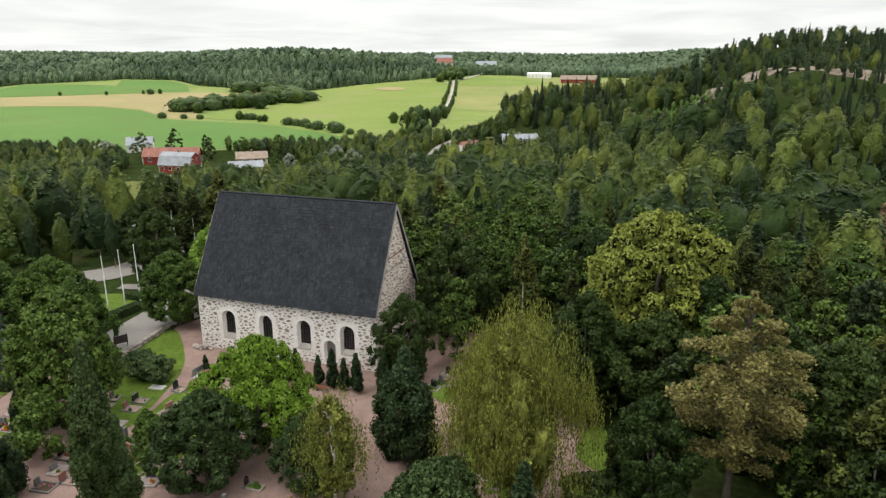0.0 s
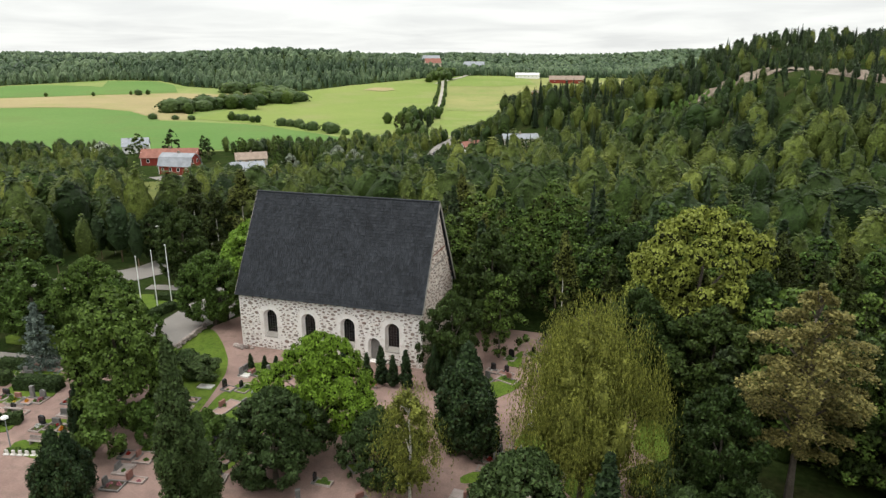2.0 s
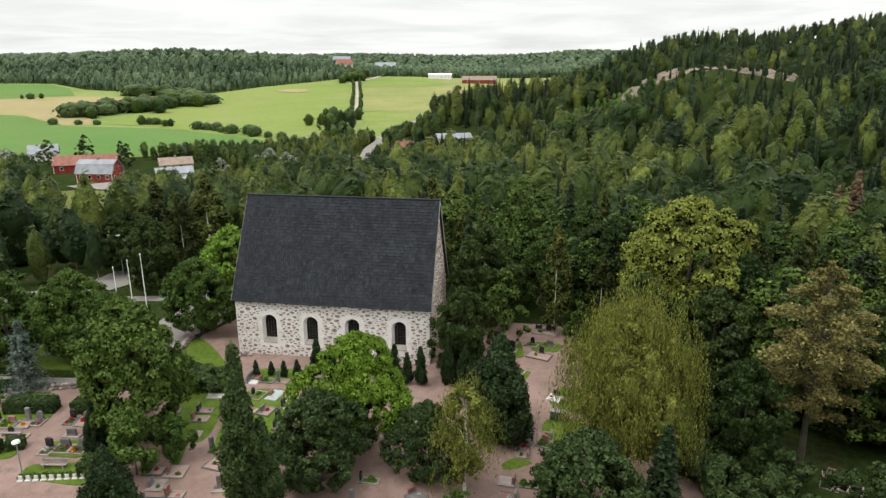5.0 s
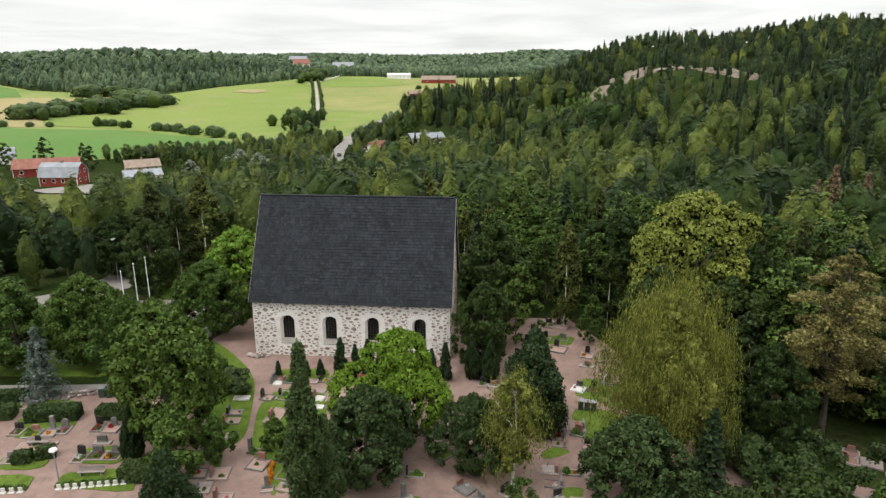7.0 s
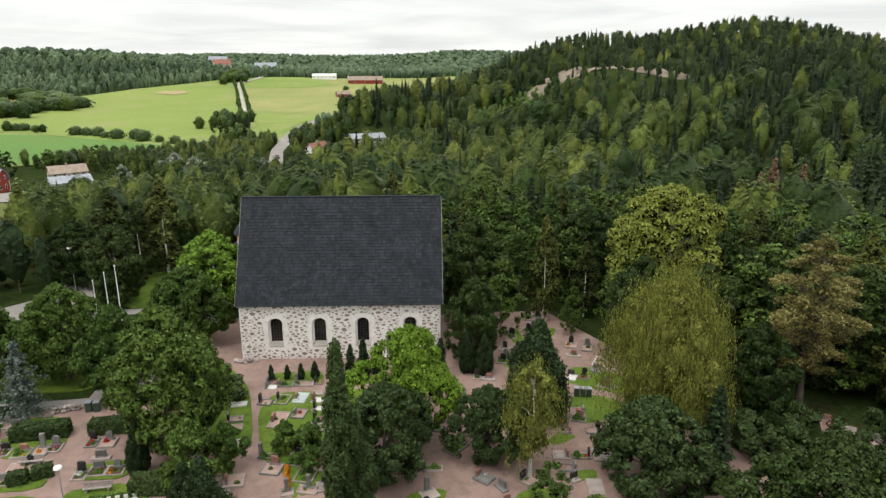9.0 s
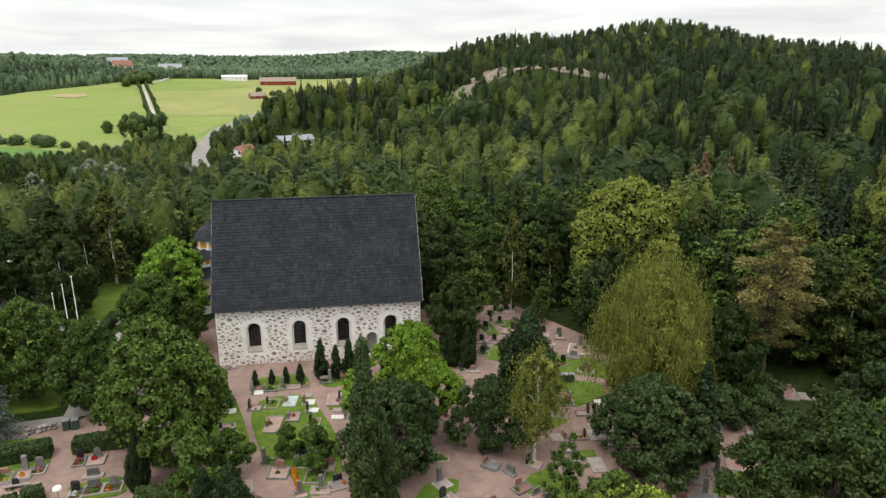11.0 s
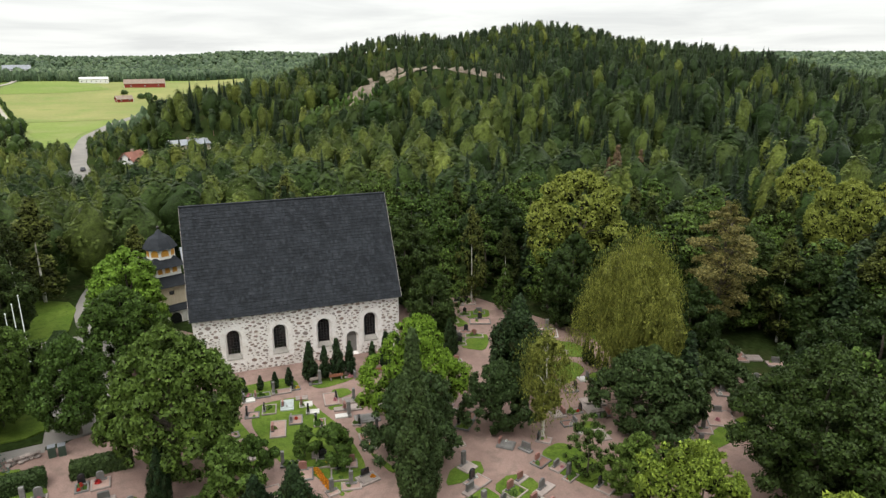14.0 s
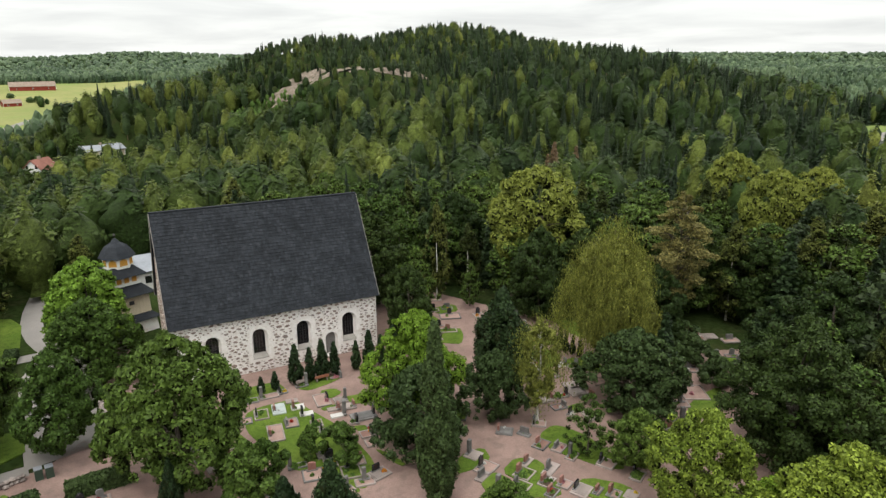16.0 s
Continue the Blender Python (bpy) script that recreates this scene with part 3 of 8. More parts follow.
def trunk_bmesh(seed, h, r0, reach):
    rng = random.Random(seed)
    bm = bmesh.new()
    n = 6
    bend = [(rng.uniform(-1, 1) * 0.02 * h, rng.uniform(-1, 1) * 0.02 * h) for _ in range(n)]
    pts = [(bend[i][0] * i / n, bend[i][1] * i / n, -0.3 + (h * reach + 0.3) * i / (n - 1)) for i in range(n)]
    tube(bm, pts, [r0 * (1.25 if i == 0 else 1 - 0.85 * i / (n - 1)) for i in range(n)], 8)
    return bm


def limb_bmesh(rng, h, r0, c, reach, low):
    bm = bmesh.new()
    c = Vector(c)
    z0 = max(h * low, min(c.z - 0.45 * math.hypot(c.x, c.y) - 0.3, h * reach * 0.9))
    s = Vector((0, 0, z0))
    m = s.lerp(c, 0.5) + Vector((0, 0, 0.08 * h * rng.uniform(0.2, 1)))
    tube(bm, [s, m, c], [r0 * 0.38, r0 * 0.24, r0 * 0.08], 5)
    return bm


def bm_mesh(name, bm, mat):
    me = bpy.data.meshes.new(name)
    bm.to_mesh(me)
    bm.free()
    me.materials.append(mat)
    return me


TREE_KINDS = {}


def tree_kind(key, crown, leafmat, seed, h, r0, barkmat=None, limbs=7, reach=0.8, low=0.3):
    v, f, cs = crown[:3]
    rng = random.Random(seed)
    me = np_mesh("crown", v, f, leafmat, True)
    # crown cores get the painted shade colour instead of the leaf colour
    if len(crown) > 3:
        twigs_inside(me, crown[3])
    bark = barkmat or M_BARK
    TREE_KINDS[key] = (h, bm_mesh("trunk", trunk_bmesh(seed, h, r0, reach), bark), me, [bm_mesh("limb", limb_bmesh(rng, h, r0, np.array(c) * (0.72, 0.72, 0.97), reach, low), bark) for c in cs[:limbs]])


def plant(key, x, y, h, wide=1.0, turn=0.0, name="tree", label="", category="tree", group="", z=None):
    """A tree of one kind, scaled to the height h, with its trunk in the ground."""
    h0, trunk, crown, limbs = TREE_KINDS[key]
    s = h / h0
    z = float(height(x, y)) if z is None else z
    ob = thing(name, label, category, Matrix.LocRotScale((x, y, z), Euler((0, 0, turn)), (s * wide, s * wide, s)), group)
    part("trunk", trunk, None, ob)
    part("crown", crown, None, ob)
    for me in limbs:
        part("limb", me, None, ob)
    return ob


tree_kind("linden", lumpy_crown(1, 12, 5.0, 0.8, 300, 12000, 0.2, lump_r=0.135, fine=False, rough=0.2, shrink=0.74), M_LINDEN, 1, 12, 0.32)
tree_kind("linden_b", lumpy_crown(2, 11, 4.4, 0.9, 240, 9500, 0.2, lump_r=0.145, fine=False, rough=0.2, shrink=0.74), M_LINDEN, 2, 11, 0.30)
tree_kind("deep_linden", lumpy_crown(51, 12, 4.9, 0.4, 280, 10500, 0.2, lump_r=0.14, fine=False, rough=0.22, shrink=0.74), M_DEEP, 51, 12, 0.3)
tree_kind("near_linden", lumpy_crown(52, 12, 4.9, 0.4, 340, 21000, 0.135, lump_r=0.13, fine=False, rough=0.24, shrink=0.74), M_DEEP, 52, 12, 0.3)
tree_kind("fresh_linden", lumpy_crown(22, 12, 4.6, 0.9, 260, 10500, 0.2, lump_r=0.14, fine=False, rough=0.2, shrink=0.74), M_FRESH, 22, 12, 0.3)
tree_kind("maple", lumpy_crown(3, 11.5, 5.3, 1.2, 280, 15000, 0.16, rough=0.24, lump_r=0.135, fine=False, shrink=0.74), M_MAPLE, 3, 11.5, 0.3)
tree_kind("dark_round", lumpy_crown(4, 9, 4.5, 0.2, 260, 9500, 0.18, lump_r=0.135, fine=False, rough=0.18, shrink=0.74), M_DARKLEAF, 4, 9, 0.25)
tree_kind("poplar", lumpy_crown(5, 15, 1.5, 0.3, 110, 9000, 0.16, lump_r=0.36, squash=2.0, wide_at=0.3, peak=0.7, rough=0.2), M_DARKLEAF, 5, 15, 0.25)
tree_kind("thuja", lumpy_crown(6, 10, 3.0, 0.0, 130, 6500, 0.19, wide_at=0.2, peak=0.9, lump_r=0.26, squash=1.5, rough=0.1), M_THUJA, 6, 10, 0.2)
tree_kind("weeping_birch", weeping_crown(7, 17, 6.2, 1.2, 190, 44, 0.12), M_BIRCH, 7, 17, 0.3, M_BARK, limbs=12)
tree_kind("slim_birch", weeping_crown(8, 12, 2.0, 0.2, 60, 18, 0.10), M_BIRCH, 8, 12, 0.14, M_BIRCH_BARK, limbs=8)
tree_kind("larch", larch_crown(9, 18, 5.6, 4.6, 46, 460, 0.15), M_LARCH, 9, 18, 0.3, reach=0.97, limbs=46)
tree_kind("cypress", lumpy_crown(10, 4.2, 0.62, 0.0, 40, 1300, 0.12, wide_at=0.25, peak=0.8, lump_r=0.42, squash=1.8, rough=0.05), M_THUJA, 10, 4.2, 0.06)
tree_kind("spruce", conifer_crown(11, 14, 2.6, 0.4, 26, 3000, 0.34, power=0.9), M_SPRUCE, 11, 14, 0.2, reach=0.97)
tree_kind("brown_spruce", conifer_crown(31, 14, 2.6, 1.5, 26, 3000, 0.3, power=0.9), M_BROWN, 31, 14, 0.2, reach=0.97)
tree_kind("dead_spruce", conifer_crown(36, 14, 2.4, 2.0, 24, 900, 0.2, power=0.9, uneven=0.3), M_DEADWOOD, 36, 14, 0.2, reach=0.97)
tree_kind("blue_spruce", conifer_crown(32, 9, 2.9, 0.3, 19, 7500, 0.15, power=0.75, droop=0.55, uneven=0.4), M_BLUE, 32, 9, 0.15, reach=0.97)
tree_kind("pine", lumpy_crown(12, 13, 2.4, 5.0, 24, 900, 0.32, peak=0.6, lump_r=0.3, fine=False), M_PINE, 12, 13, 0.17, limbs=0)
tree_kind("aspen", lumpy_crown(13, 13, 3.1, 0.4, 60, 1700, 0.2, lump_r=0.22, fine=False, rough=0.22), M_FOREST, 13, 13, 0.16, limbs=0)
tree_kind("broadleaf", lumpy_crown(33, 12, 3.6, 0.3, 66, 1800, 0.2, lump_r=0.2, fine=False, rough=0.22, peak=0.6), M_LINDEN, 33, 12, 0.18, limbs=0)
tree_kind("wood_birch", lumpy_crown(14, 14, 2.3, 0.5, 60, 1600, 0.18, lump_r=0.26, squash=1.5, fine=False, rough=0.2, peak=0.8), M_WOODBIRCH, 14, 14, 0.12, M_BIRCH_BARK, limbs=0, reach=0.9)
tree_kind("field_tree", bulged_crown(34, 10, 3.6, 0.0, 160, 0.55, bulges=9, around=9, rings=7, swell=0.3, size=0.25), M_FOREST, 34, 10, 0.2, limbs=0)
tree_kind("field_bush", bulged_crown(35, 4, 2.7, 0.0, 120, 0.35, bulges=8, around=9, rings=6, swell=0.3, size=0.3), M_DARKLEAF, 35, 4, 0.1, limbs=0)
tree_kind("bush", lumpy_crown(15, 3, 1.8, 0.0, 40, 2600, 0.14, wide_at=0.4), M_DARKLEAF, 15, 3, 0.08)
tree_kind("small_leafy", lumpy_crown(41, 5, 2.1, 0.3, 50, 2600, 0.16, rough=0.26, lump_r=0.24), M_LINDEN, 41, 5, 0.09, limbs=5)
tree_kind("pale_lime", lumpy_crown(16, 18, 7.6, 2.0, 300, 15000, 0.21, wide_at=0.5, peak=0.6, lump_r=0.135, fine=False, shrink=0.74), M_PALE, 16, 18, 0.45)
tree_kind("silver_bush", lumpy_crown(17, 7, 4.2, 0.0, 30, 1400, 0.36, wide_at=0.45), M_SILVER, 17, 7, 0.15)
tree_kind("yellow_tree", lumpy_crown(18, 9, 3.4, 0.4, 220, 13000, 0.125, rough=0.26, lump_r=0.15, fine=False, shrink=0.74), M_YELLOW, 18, 9, 0.16)

# ---------------------------------------------------------------- land
def build_ground():
    rad = [0.0]
    while rad[-1] < 4600:
        rad.append(rad[-1] + max(4.0, rad[-1] * 0.028))
    seg = 220
    a = np.arange(seg) * 2 * np.pi / seg
    R, A_ = np.meshgrid(rad[1:], a, indexing="ij")
    x, y = 20 + R * np.cos(A_), R * np.sin(A_)
    v = np.concatenate([[[20, 0, float(height(20, 0)) - 0.06]], np.stack([x, y, height(x, y) - 0.06], -1).reshape(-1, 3)])
    f = []
    n = len(rad) - 1
    i = np.arange(seg); j = (i + 1) % seg
    for k in range(n - 1):
        f.append(np.stack([1 + k * seg + i, 1 + (k + 1) * seg + i, 1 + (k + 1) * seg + j, 1 + k * seg + j], 1))
    me = np_mesh("ground", v, np.concatenate(f), M_FOREST_FLOOR, True)
    solid("ground", me, None, "dark grassy forest ground reaching to the horizon", "ground", kind="structure")
    cap = bmesh.new()
    vs = [cap.verts.new(v[1 + q]) for q in range(seg)]
    cap.faces.new(vs)
    solid("ground_middle", cap, M_FOREST_FLOOR, "dark grassy ground under the church", "ground", kind="structure")


build_ground()
CROP = [(-244, 171), (-330, 240), (-462, 351), (-427, 373), (-393, 386), (-346, 378), (-297, 343), (-276, 326), (-206, 322), (-165, 303), (-120, 275), (-100, 262), (-101, 237), (-148, 208), (-197, 188)]
STRAW = [(-465, 353), (-522, 401), (-492, 434), (-458, 471), (-408, 512), (-369, 524), (-330, 555), (-305, 504), (-307, 452), (-296, 383), (-262, 336), (-280, 331), (-301, 348), (-348, 381), (-396, 389), (-430, 376)]
MEADOW = [(-528, 406), (-584, 452), (-598, 491), (-576, 513), (-528, 526), (-507, 524), (-542, 571), (-487, 585), (-451, 568), (-410, 520), (-462, 476), (-495, 437)]
LIME = [(-152, 294), (-207, 327), (-236, 336), (-262, 345), (-281, 414), (-285, 471), (-264, 505), (-293, 571), (-272, 638), (-240, 695), (-211, 740), (-198, 728), (-162, 606), (-135, 509), (-107, 404), (-98, 370), (-80, 300), (-106, 280)]
LIME_EAST = [(-64, 290), (-97, 404), (-112, 465), (-64, 466), (-46, 468), (-50, 440), (-62, 370), (-62, 300)]
STRAW_EAST = [(-112, 467), (-124, 509), (-151, 606), (-171, 681), (-114, 700), (-80, 738), (-107, 826), (-22, 870), (60, 860), (70, 760), (10, 600), (-34, 478), (-64, 468)]
GRASS_FAR = [(-171, 683), (-180, 730), (-177, 775), (-176, 809), (-141, 835), (-109, 826), (-84, 740), (-116, 703)]
VALLEY = [(-244, 168), (-330, 225), (-600, 440), (-604, 495), (-545, 578), (-487, 592), (-430, 563), (-330, 562), (-300, 580), (-275, 645), (-240, 702), (-212, 764), (-175, 816), (-140, 840), (-107, 834), (-22, 874), (66, 866), (75, 760), (10, 600), (-26, 505), (-34, 440), (-48, 345), (-48, 285), (-100, 233), (-148, 204), (-197, 184)]
drape("field_verge", VALLEY, M_VERGE, 0.2, 25, "rough grass along the field edges", "grass")
drape("field_crop", CROP, M_FIELD_GREEN, 0.4, 25, "level field of fresh green young crop", "field")
drape("field_straw", STRAW, M_FIELD_STRAW, 0.4, 25, "straw yellow harvested field", "field")
drape("field_meadow", MEADOW, M_FIELD_GREEN, 0.4, 25, "green meadow below the woods", "field")
drape("field_ripening", LIME, M_FIELD_LIME, 0.4, 25, "yellow-green ripening grain field", "field")
drape("field_ripening_east", LIME_EAST, M_FIELD_LIME, 0.4, 25, "bright green strip of grain beside the road", "field")
drape("field_far_grass", GRASS_FAR, M_FIELD_LIME, 0.4, 25, "light green grass strip before the farm woods", "field")
drape("field_bare_patch", [(-246, 612), (-222, 606), (-214, 622), (-224, 640), (-243, 634)], M_FIELD_STRAW, 0.8, 25, "pale bare patch in the ripening field", "field")
drape("field_straw_east", STRAW_EAST, M_FIELD_OLIVE, 0.4, 25, "ripe olive yellow barley field beyond the road", "field")


COURT = [(-128, 136), (-112, 150), (-98, 142), (-84, 130), (-90, 122), (-104, 128), (-118, 130)]
HOUSES_YARD = [(-190, 180), (-196, 196), (-150, 206), (-95, 185), (-60, 150), (-52, 118), (-80, 105), (-100, 92), (-112, 92), (-136, 124), (-150, 150)]
drape("house_court", COURT, M_ASPHALT, 0.25, 10, "pale asphalt court before the red house", "yard")
drape("house_meadow", [(-130, 122), (-118, 128), (-104, 126), (-93, 120), (-67, 79), (-46, 40), (-54, 38), (-84, 80), (-100, 94)], M_UNMOWN, 0.2, 10, "unmown yellowish grass below the red house", "grass")
BARN_YARD = [(-27, 185), (-27, 198), (6, 202), (9, 189), (-6, 187), (-14, 184)]


def ribbon(name, pts, width, mat, lift, label, category):
    """A road that follows the land along a bent line."""
    q = []
    for (ax, ay), (bx, by) in zip(pts, pts[1:]):
        n = max(2, int(math.hypot(bx - ax, by - ay) / 6))
        q += [(ax + (bx - ax) * i / n, ay + (by - ay) * i / n) for i in range(n)]
    q.append(pts[-1])
    for _ in range(6):
        q = [q[0]] + [((a[0] + 2 * b[0] + c[0]) / 4, (a[1] + 2 * b[1] + c[1]) / 4) for a, b, c in zip(q, q[1:], q[2:])] + [q[-1]]
    bm = bmesh.new()
    rows = []
    for i, (x, y) in enumerate(q):
        ax, ay = q[max(i - 1, 0)]
        bx, by = q[min(i + 1, len(q) - 1)]
        d = math.hypot(bx - ax, by - ay)
        nx, ny = -(by - ay) / d * width / 2, (bx - ax) / d * width / 2
        z = float(height(x, y)) + lift
        rows.append((bm.verts.new((x + nx, y + ny, z)), bm.verts.new((x - nx, y - ny, z))))
    for (a, b), (c, d) in zip(rows, rows[1:]):
        bm.faces.new((a, b, d, c))
    bmesh.ops.recalc_face_normals(bm, faces=bm.faces)
    if bm.faces[0].normal.z < 0:
        bmesh.ops.reverse_faces(bm, faces=bm.faces)
    return solid(name, bm, mat, label, category, kind="structure")


M_GRAVEL_PALE = surface("pale_gravel", (0.34, 0.31, 0.27), (0.42, 0.39, 0.34), 0.05, 1.0, 0.95, 0.1, 0.1, 0)
ROAD = [(-35, 108), (-36, 130), (-33, 160), (-35, 185), (-43, 226), (-51, 285), (-56, 350), (-50, 440), (-42, 485), (-32, 520), (0, 600)]
ribbon("road_valley", ROAD, 6.5, M_ASPHALT, 0.5, "pale grey country road winding through the valley", "road")
FARM_LANE = [(-192, 700), (-188, 745), (-183, 775), (-183, 806), (-185, 840)]
AVENUE = [(-99, 392), (-102, 404), (-130, 509), (-157, 606), (-178, 681), (-190, 720)]
ribbon("avenue_road", AVENUE, 2.8, M_GRAVEL_PALE, 0.6, "narrow gravel lane between two rows of trees", "road")
ribbon("farm_lane", FARM_LANE, 5, M_GRAVEL_PALE, 0.6, "pale gravel lane climbing to the farm", "road")
ribbon("field_lane", [(-53, 287), (-74, 284), (-96, 284)], 3, M_GRAVEL_PALE, 0.6, "gravel field lane meeting the road", "road")
YARD = [(-30, -90), (30, -90), (40, -52), (50, -37), (66, -29), (66, -14), (56, -8), (48, 2), (38, 14), (26, 12), (24, 22), (-8, 24), (-11, 40), (-16, 37), (-22, 28), (-27, 24), (-34, 22), (-36, 10), (-34, -20)]
drape("churchyard_gravel", [(-7, 4), (-6, -3), (-12, -10), (-30, -12), (-30, -44), (-8, -49), (24, -52), (40, -50), (46, -44), (44, -36), (52, -31), (63, -28), (63.5, -23), (56, -19.5), (49, -13), (46.5, -3), (38, 14), (24, 14), (24, 13), (0, 13), (-3, 16)], M_GRAVEL, 0.02, 8, "reddish pink gravel of the churchyard paths", "gravel")
drape("forecourt", [(-7.4, -8), (-7.9, 4), (-6.6, 7), (-6.0, 14), (-13.5, 15.5), (-15.2, 10), (-14.4, 0), (-13.5, -9.5)], M_ASPHALT, 0.02, 8, "grey asphalt drive beside the church", "drive")
ribbon("path_north", [(-10, 13), (-13.5, 19), (-15.0, 25), (-15.6, 32), (-14, 44)], 2.6, M_ASPHALT, 0.03, "narrow grey asphalt footpath through grass", "path")
ribbon("path_flagpoles", [(-13.5, 16.5), (-18, 16.5), (-26, 14.5)], 2.2, M_ASPHALT, 0.025, "narrow grey footpath beside the flagpoles", "path")
ribbon("path_west", [(-13.2, -9.6), (-17, -10.2), (-22, -10.7), (-34, -11.5)], 1.7, M_ASPHALT, 0.035, "narrow grey asphalt path under the lindens", "path")
ribbon("road_church", [(-90, -22), (-60, -2), (-45, 7.5), (-33, 16), (-28, 21), (-31, 30), (-36, 48), (-38, 75), (-38, 110), (-37, 130)], 7.0, M_ASPHALT, 0.06, "grey country road passing the church", "road")
ribbon("road_east", [(196, 20), (206, 40), (222, 57), (245, 66), (280, 70)], 5.0, M_ASPHALT, 0.3, "pale road bending at the wood's end", "road")
CLEARING_EAST = [(186, 12), (198, 52), (228, 72), (310, 84), (310, 56), (240, 46), (216, 14)]
drape("meadow_east", CLEARING_EAST, M_VERGE, 0.1, 12, "rough grass meadow beside the eastern road", "grass")


# ---------------------------------------------------------------- church
CL, CW, EAVE, RIDGE = 23.1, 12.6, 6.95, 18.0
EAVE_EDGE = 6.72
WINDOWS = (4.05, 9.1, 14.1, 19.6)
DOOR_X = 17.35


def arch(cx, w, z0, z1, n=8):
    """An arched outline in x and z, z1 the crown of the arch."""
    r = w / 2
    pts = [(cx - r, z0), (cx + r, z0)]
    pts += [(cx + r * math.cos(t), z1 - r + r * math.sin(t)) for t in (math.pi * k / n for k in range(n + 1))]
    return pts


def holed_wall(outer, holes, depth, splay=0.0):
    """A wall in the plane y = 0 with openings through to y = depth, narrower at the back by splay."""
    bm = bmesh.new()
    edges = []
    marks = []
    for loop, is_hole in [(outer, False)] + [(h, True) for h in holes]:
        vs = [bm.verts.new((x, 0, z)) for x, z in loop]
        edges += [bm.edges.new((vs[i], vs[(i + 1) % len(vs)])) for i in range(len(vs))]
        if is_hole:
            marks.append([v.co.copy() for v in vs])
    bmesh.ops.triangle_fill(bm, use_beauty=True, edges=edges)
    ext = bmesh.ops.extrude_face_region(bm, geom=bm.faces[:])
    back = [g for g in ext["geom"] if isinstance(g, bmesh.types.BMVert)]
    for v in back:
        for hole in marks:
            if any((v.co - p).length < 1e-5 for p in hole):
                mid = Vector((sum(p.x for p in hole) / len(hole), 0, sum(p.z for p in hole) / len(hole)))
                v.co.x = mid.x + (v.co.x - mid.x) * (1 - splay)
                v.co.z = mid.z + (v.co.z - mid.z) * (1 - splay * 0.45)
                break
        v.co.y += depth
    bmesh.ops.recalc_face_normals(bm, faces=bm.faces)
    return bm


church = thing("church", "medieval fieldstone church with white mortar and a steep black shingle roof", "church")
holes = [arch(x, 1.8, 1.6, 5.1) for x in WINDOWS] + [arch(DOOR_X, 1.5, 0.02, 3.05)]
wall_s = part("wall_south", holed_wall([(0, 0), (CL, 0), (CL, EAVE), (0, EAVE)], holes, 0.55, 0.3), M_PLASTER, church, "white mortared fieldstone wall with four arched windows")
part("wall_north", boxm(0, CL, CW - 0.55, CW, 0, EAVE), M_PLASTER, church)
for nm, x0 in (("gable_west", 0.0), ("gable_east", CL - 0.55)):
    bm = bmesh.new()
    prof = [(0.551, 0), (CW - 0.551, 0), (CW - 0.551, EAVE), (CW / 2, RIDGE - 0.35), (0.551, EAVE)]
    fs = [[bm.verts.new((x0 + dx, y, z)) for y, z in prof] for dx in (0, 0.55)]
    bm.faces.new(fs[0]); bm.faces.new(fs[1])
    for k in range(5):
        bm.faces.new((fs[0][k], fs[0][(k + 1) % 5], fs[1][(k + 1) % 5], fs[1][k]))
    bmesh.ops.recalc_face_normals(bm, faces=bm.faces)
    part(nm, bm, M_GABLE, church, "pale pinkish plastered stone gable")
SLOPE = math.atan2(RIDGE - (EAVE_EDGE), CW / 2 + 0.4)
SLEN = math.hypot(RIDGE - (EAVE_EDGE), CW / 2 + 0.4)


def roof_side(seed):
    """One slope in its own plane: x along the ridge, y up the slope, z out; boards laid in overlapping courses."""
    rng = np.random.default_rng(seed)
    v, f = [], []
    nc, x0, x1 = 34, -0.28, CL + 0.28
    step = SLEN / nc
    for c in range(nc):
        x = x0
        while x < x1 - 0.01:
            w = min(rng.uniform(0.16, 0.34), x1 - x)
            lift = rng.uniform(0.0, 0.03)
            t = 0.045 + lift + rng.uniform(0, 0.035)
            ya, yb = c * step - rng.uniform(0, 0.07), (c + 1) * step + 0.06
            b = len(v)
            v += [(x, ya, 0), (x + w - 0.03, ya, 0), (x + w - 0.03, ya, t), (x, ya, t), (x + w - 0.03, yb, lift + 0.012), (x, yb, lift + 0.012), (x + w - 0.03, yb, 0)]
            f += [(b, b + 1, b + 2, b + 3), (b + 3, b + 2, b + 4, b + 5), (b + 1, b + 6, b + 4, b + 2)]
            x += w
    return np_mesh("shingles", v, f, M_SHINGLE)


for nm, turn in (("roof_south", 0), ("roof_north", 180)):
    m = Matrix.Translation((CL / 2, CW / 2, 0)) @ pose(0, 0, 0, 0, 0, turn) @ Matrix.Translation((-CL / 2, -CW / 2 - 0.4, EAVE_EDGE)) @ Matrix.Rotation(SLOPE, 4, "X")
    deck = part(nm, boxm(-0.25, CL + 0.25, 0, SLEN - 0.05, -0.22, -0.004), M_SHINGLE, church, "steep black tarred shingle slope", m)
    part("shingles", roof_side(3 + turn), None, deck, "rows of black tarred wooden shingles", kind="stuff")
part("ridge_cap", boxm(-0.3, CL + 0.3, CW / 2 - 0.16, CW / 2 + 0.16, RIDGE - 0.1, RIDGE + 0.1, bevel=0.05), M_SHINGLE, church)
M_BARGE = surface("weathered_grey_board", (0.24, 0.22, 0.20), (0.32, 0.30, 0.27), 1, 12, 0.8, 0.2, 0.2, 0.2, 0.01)
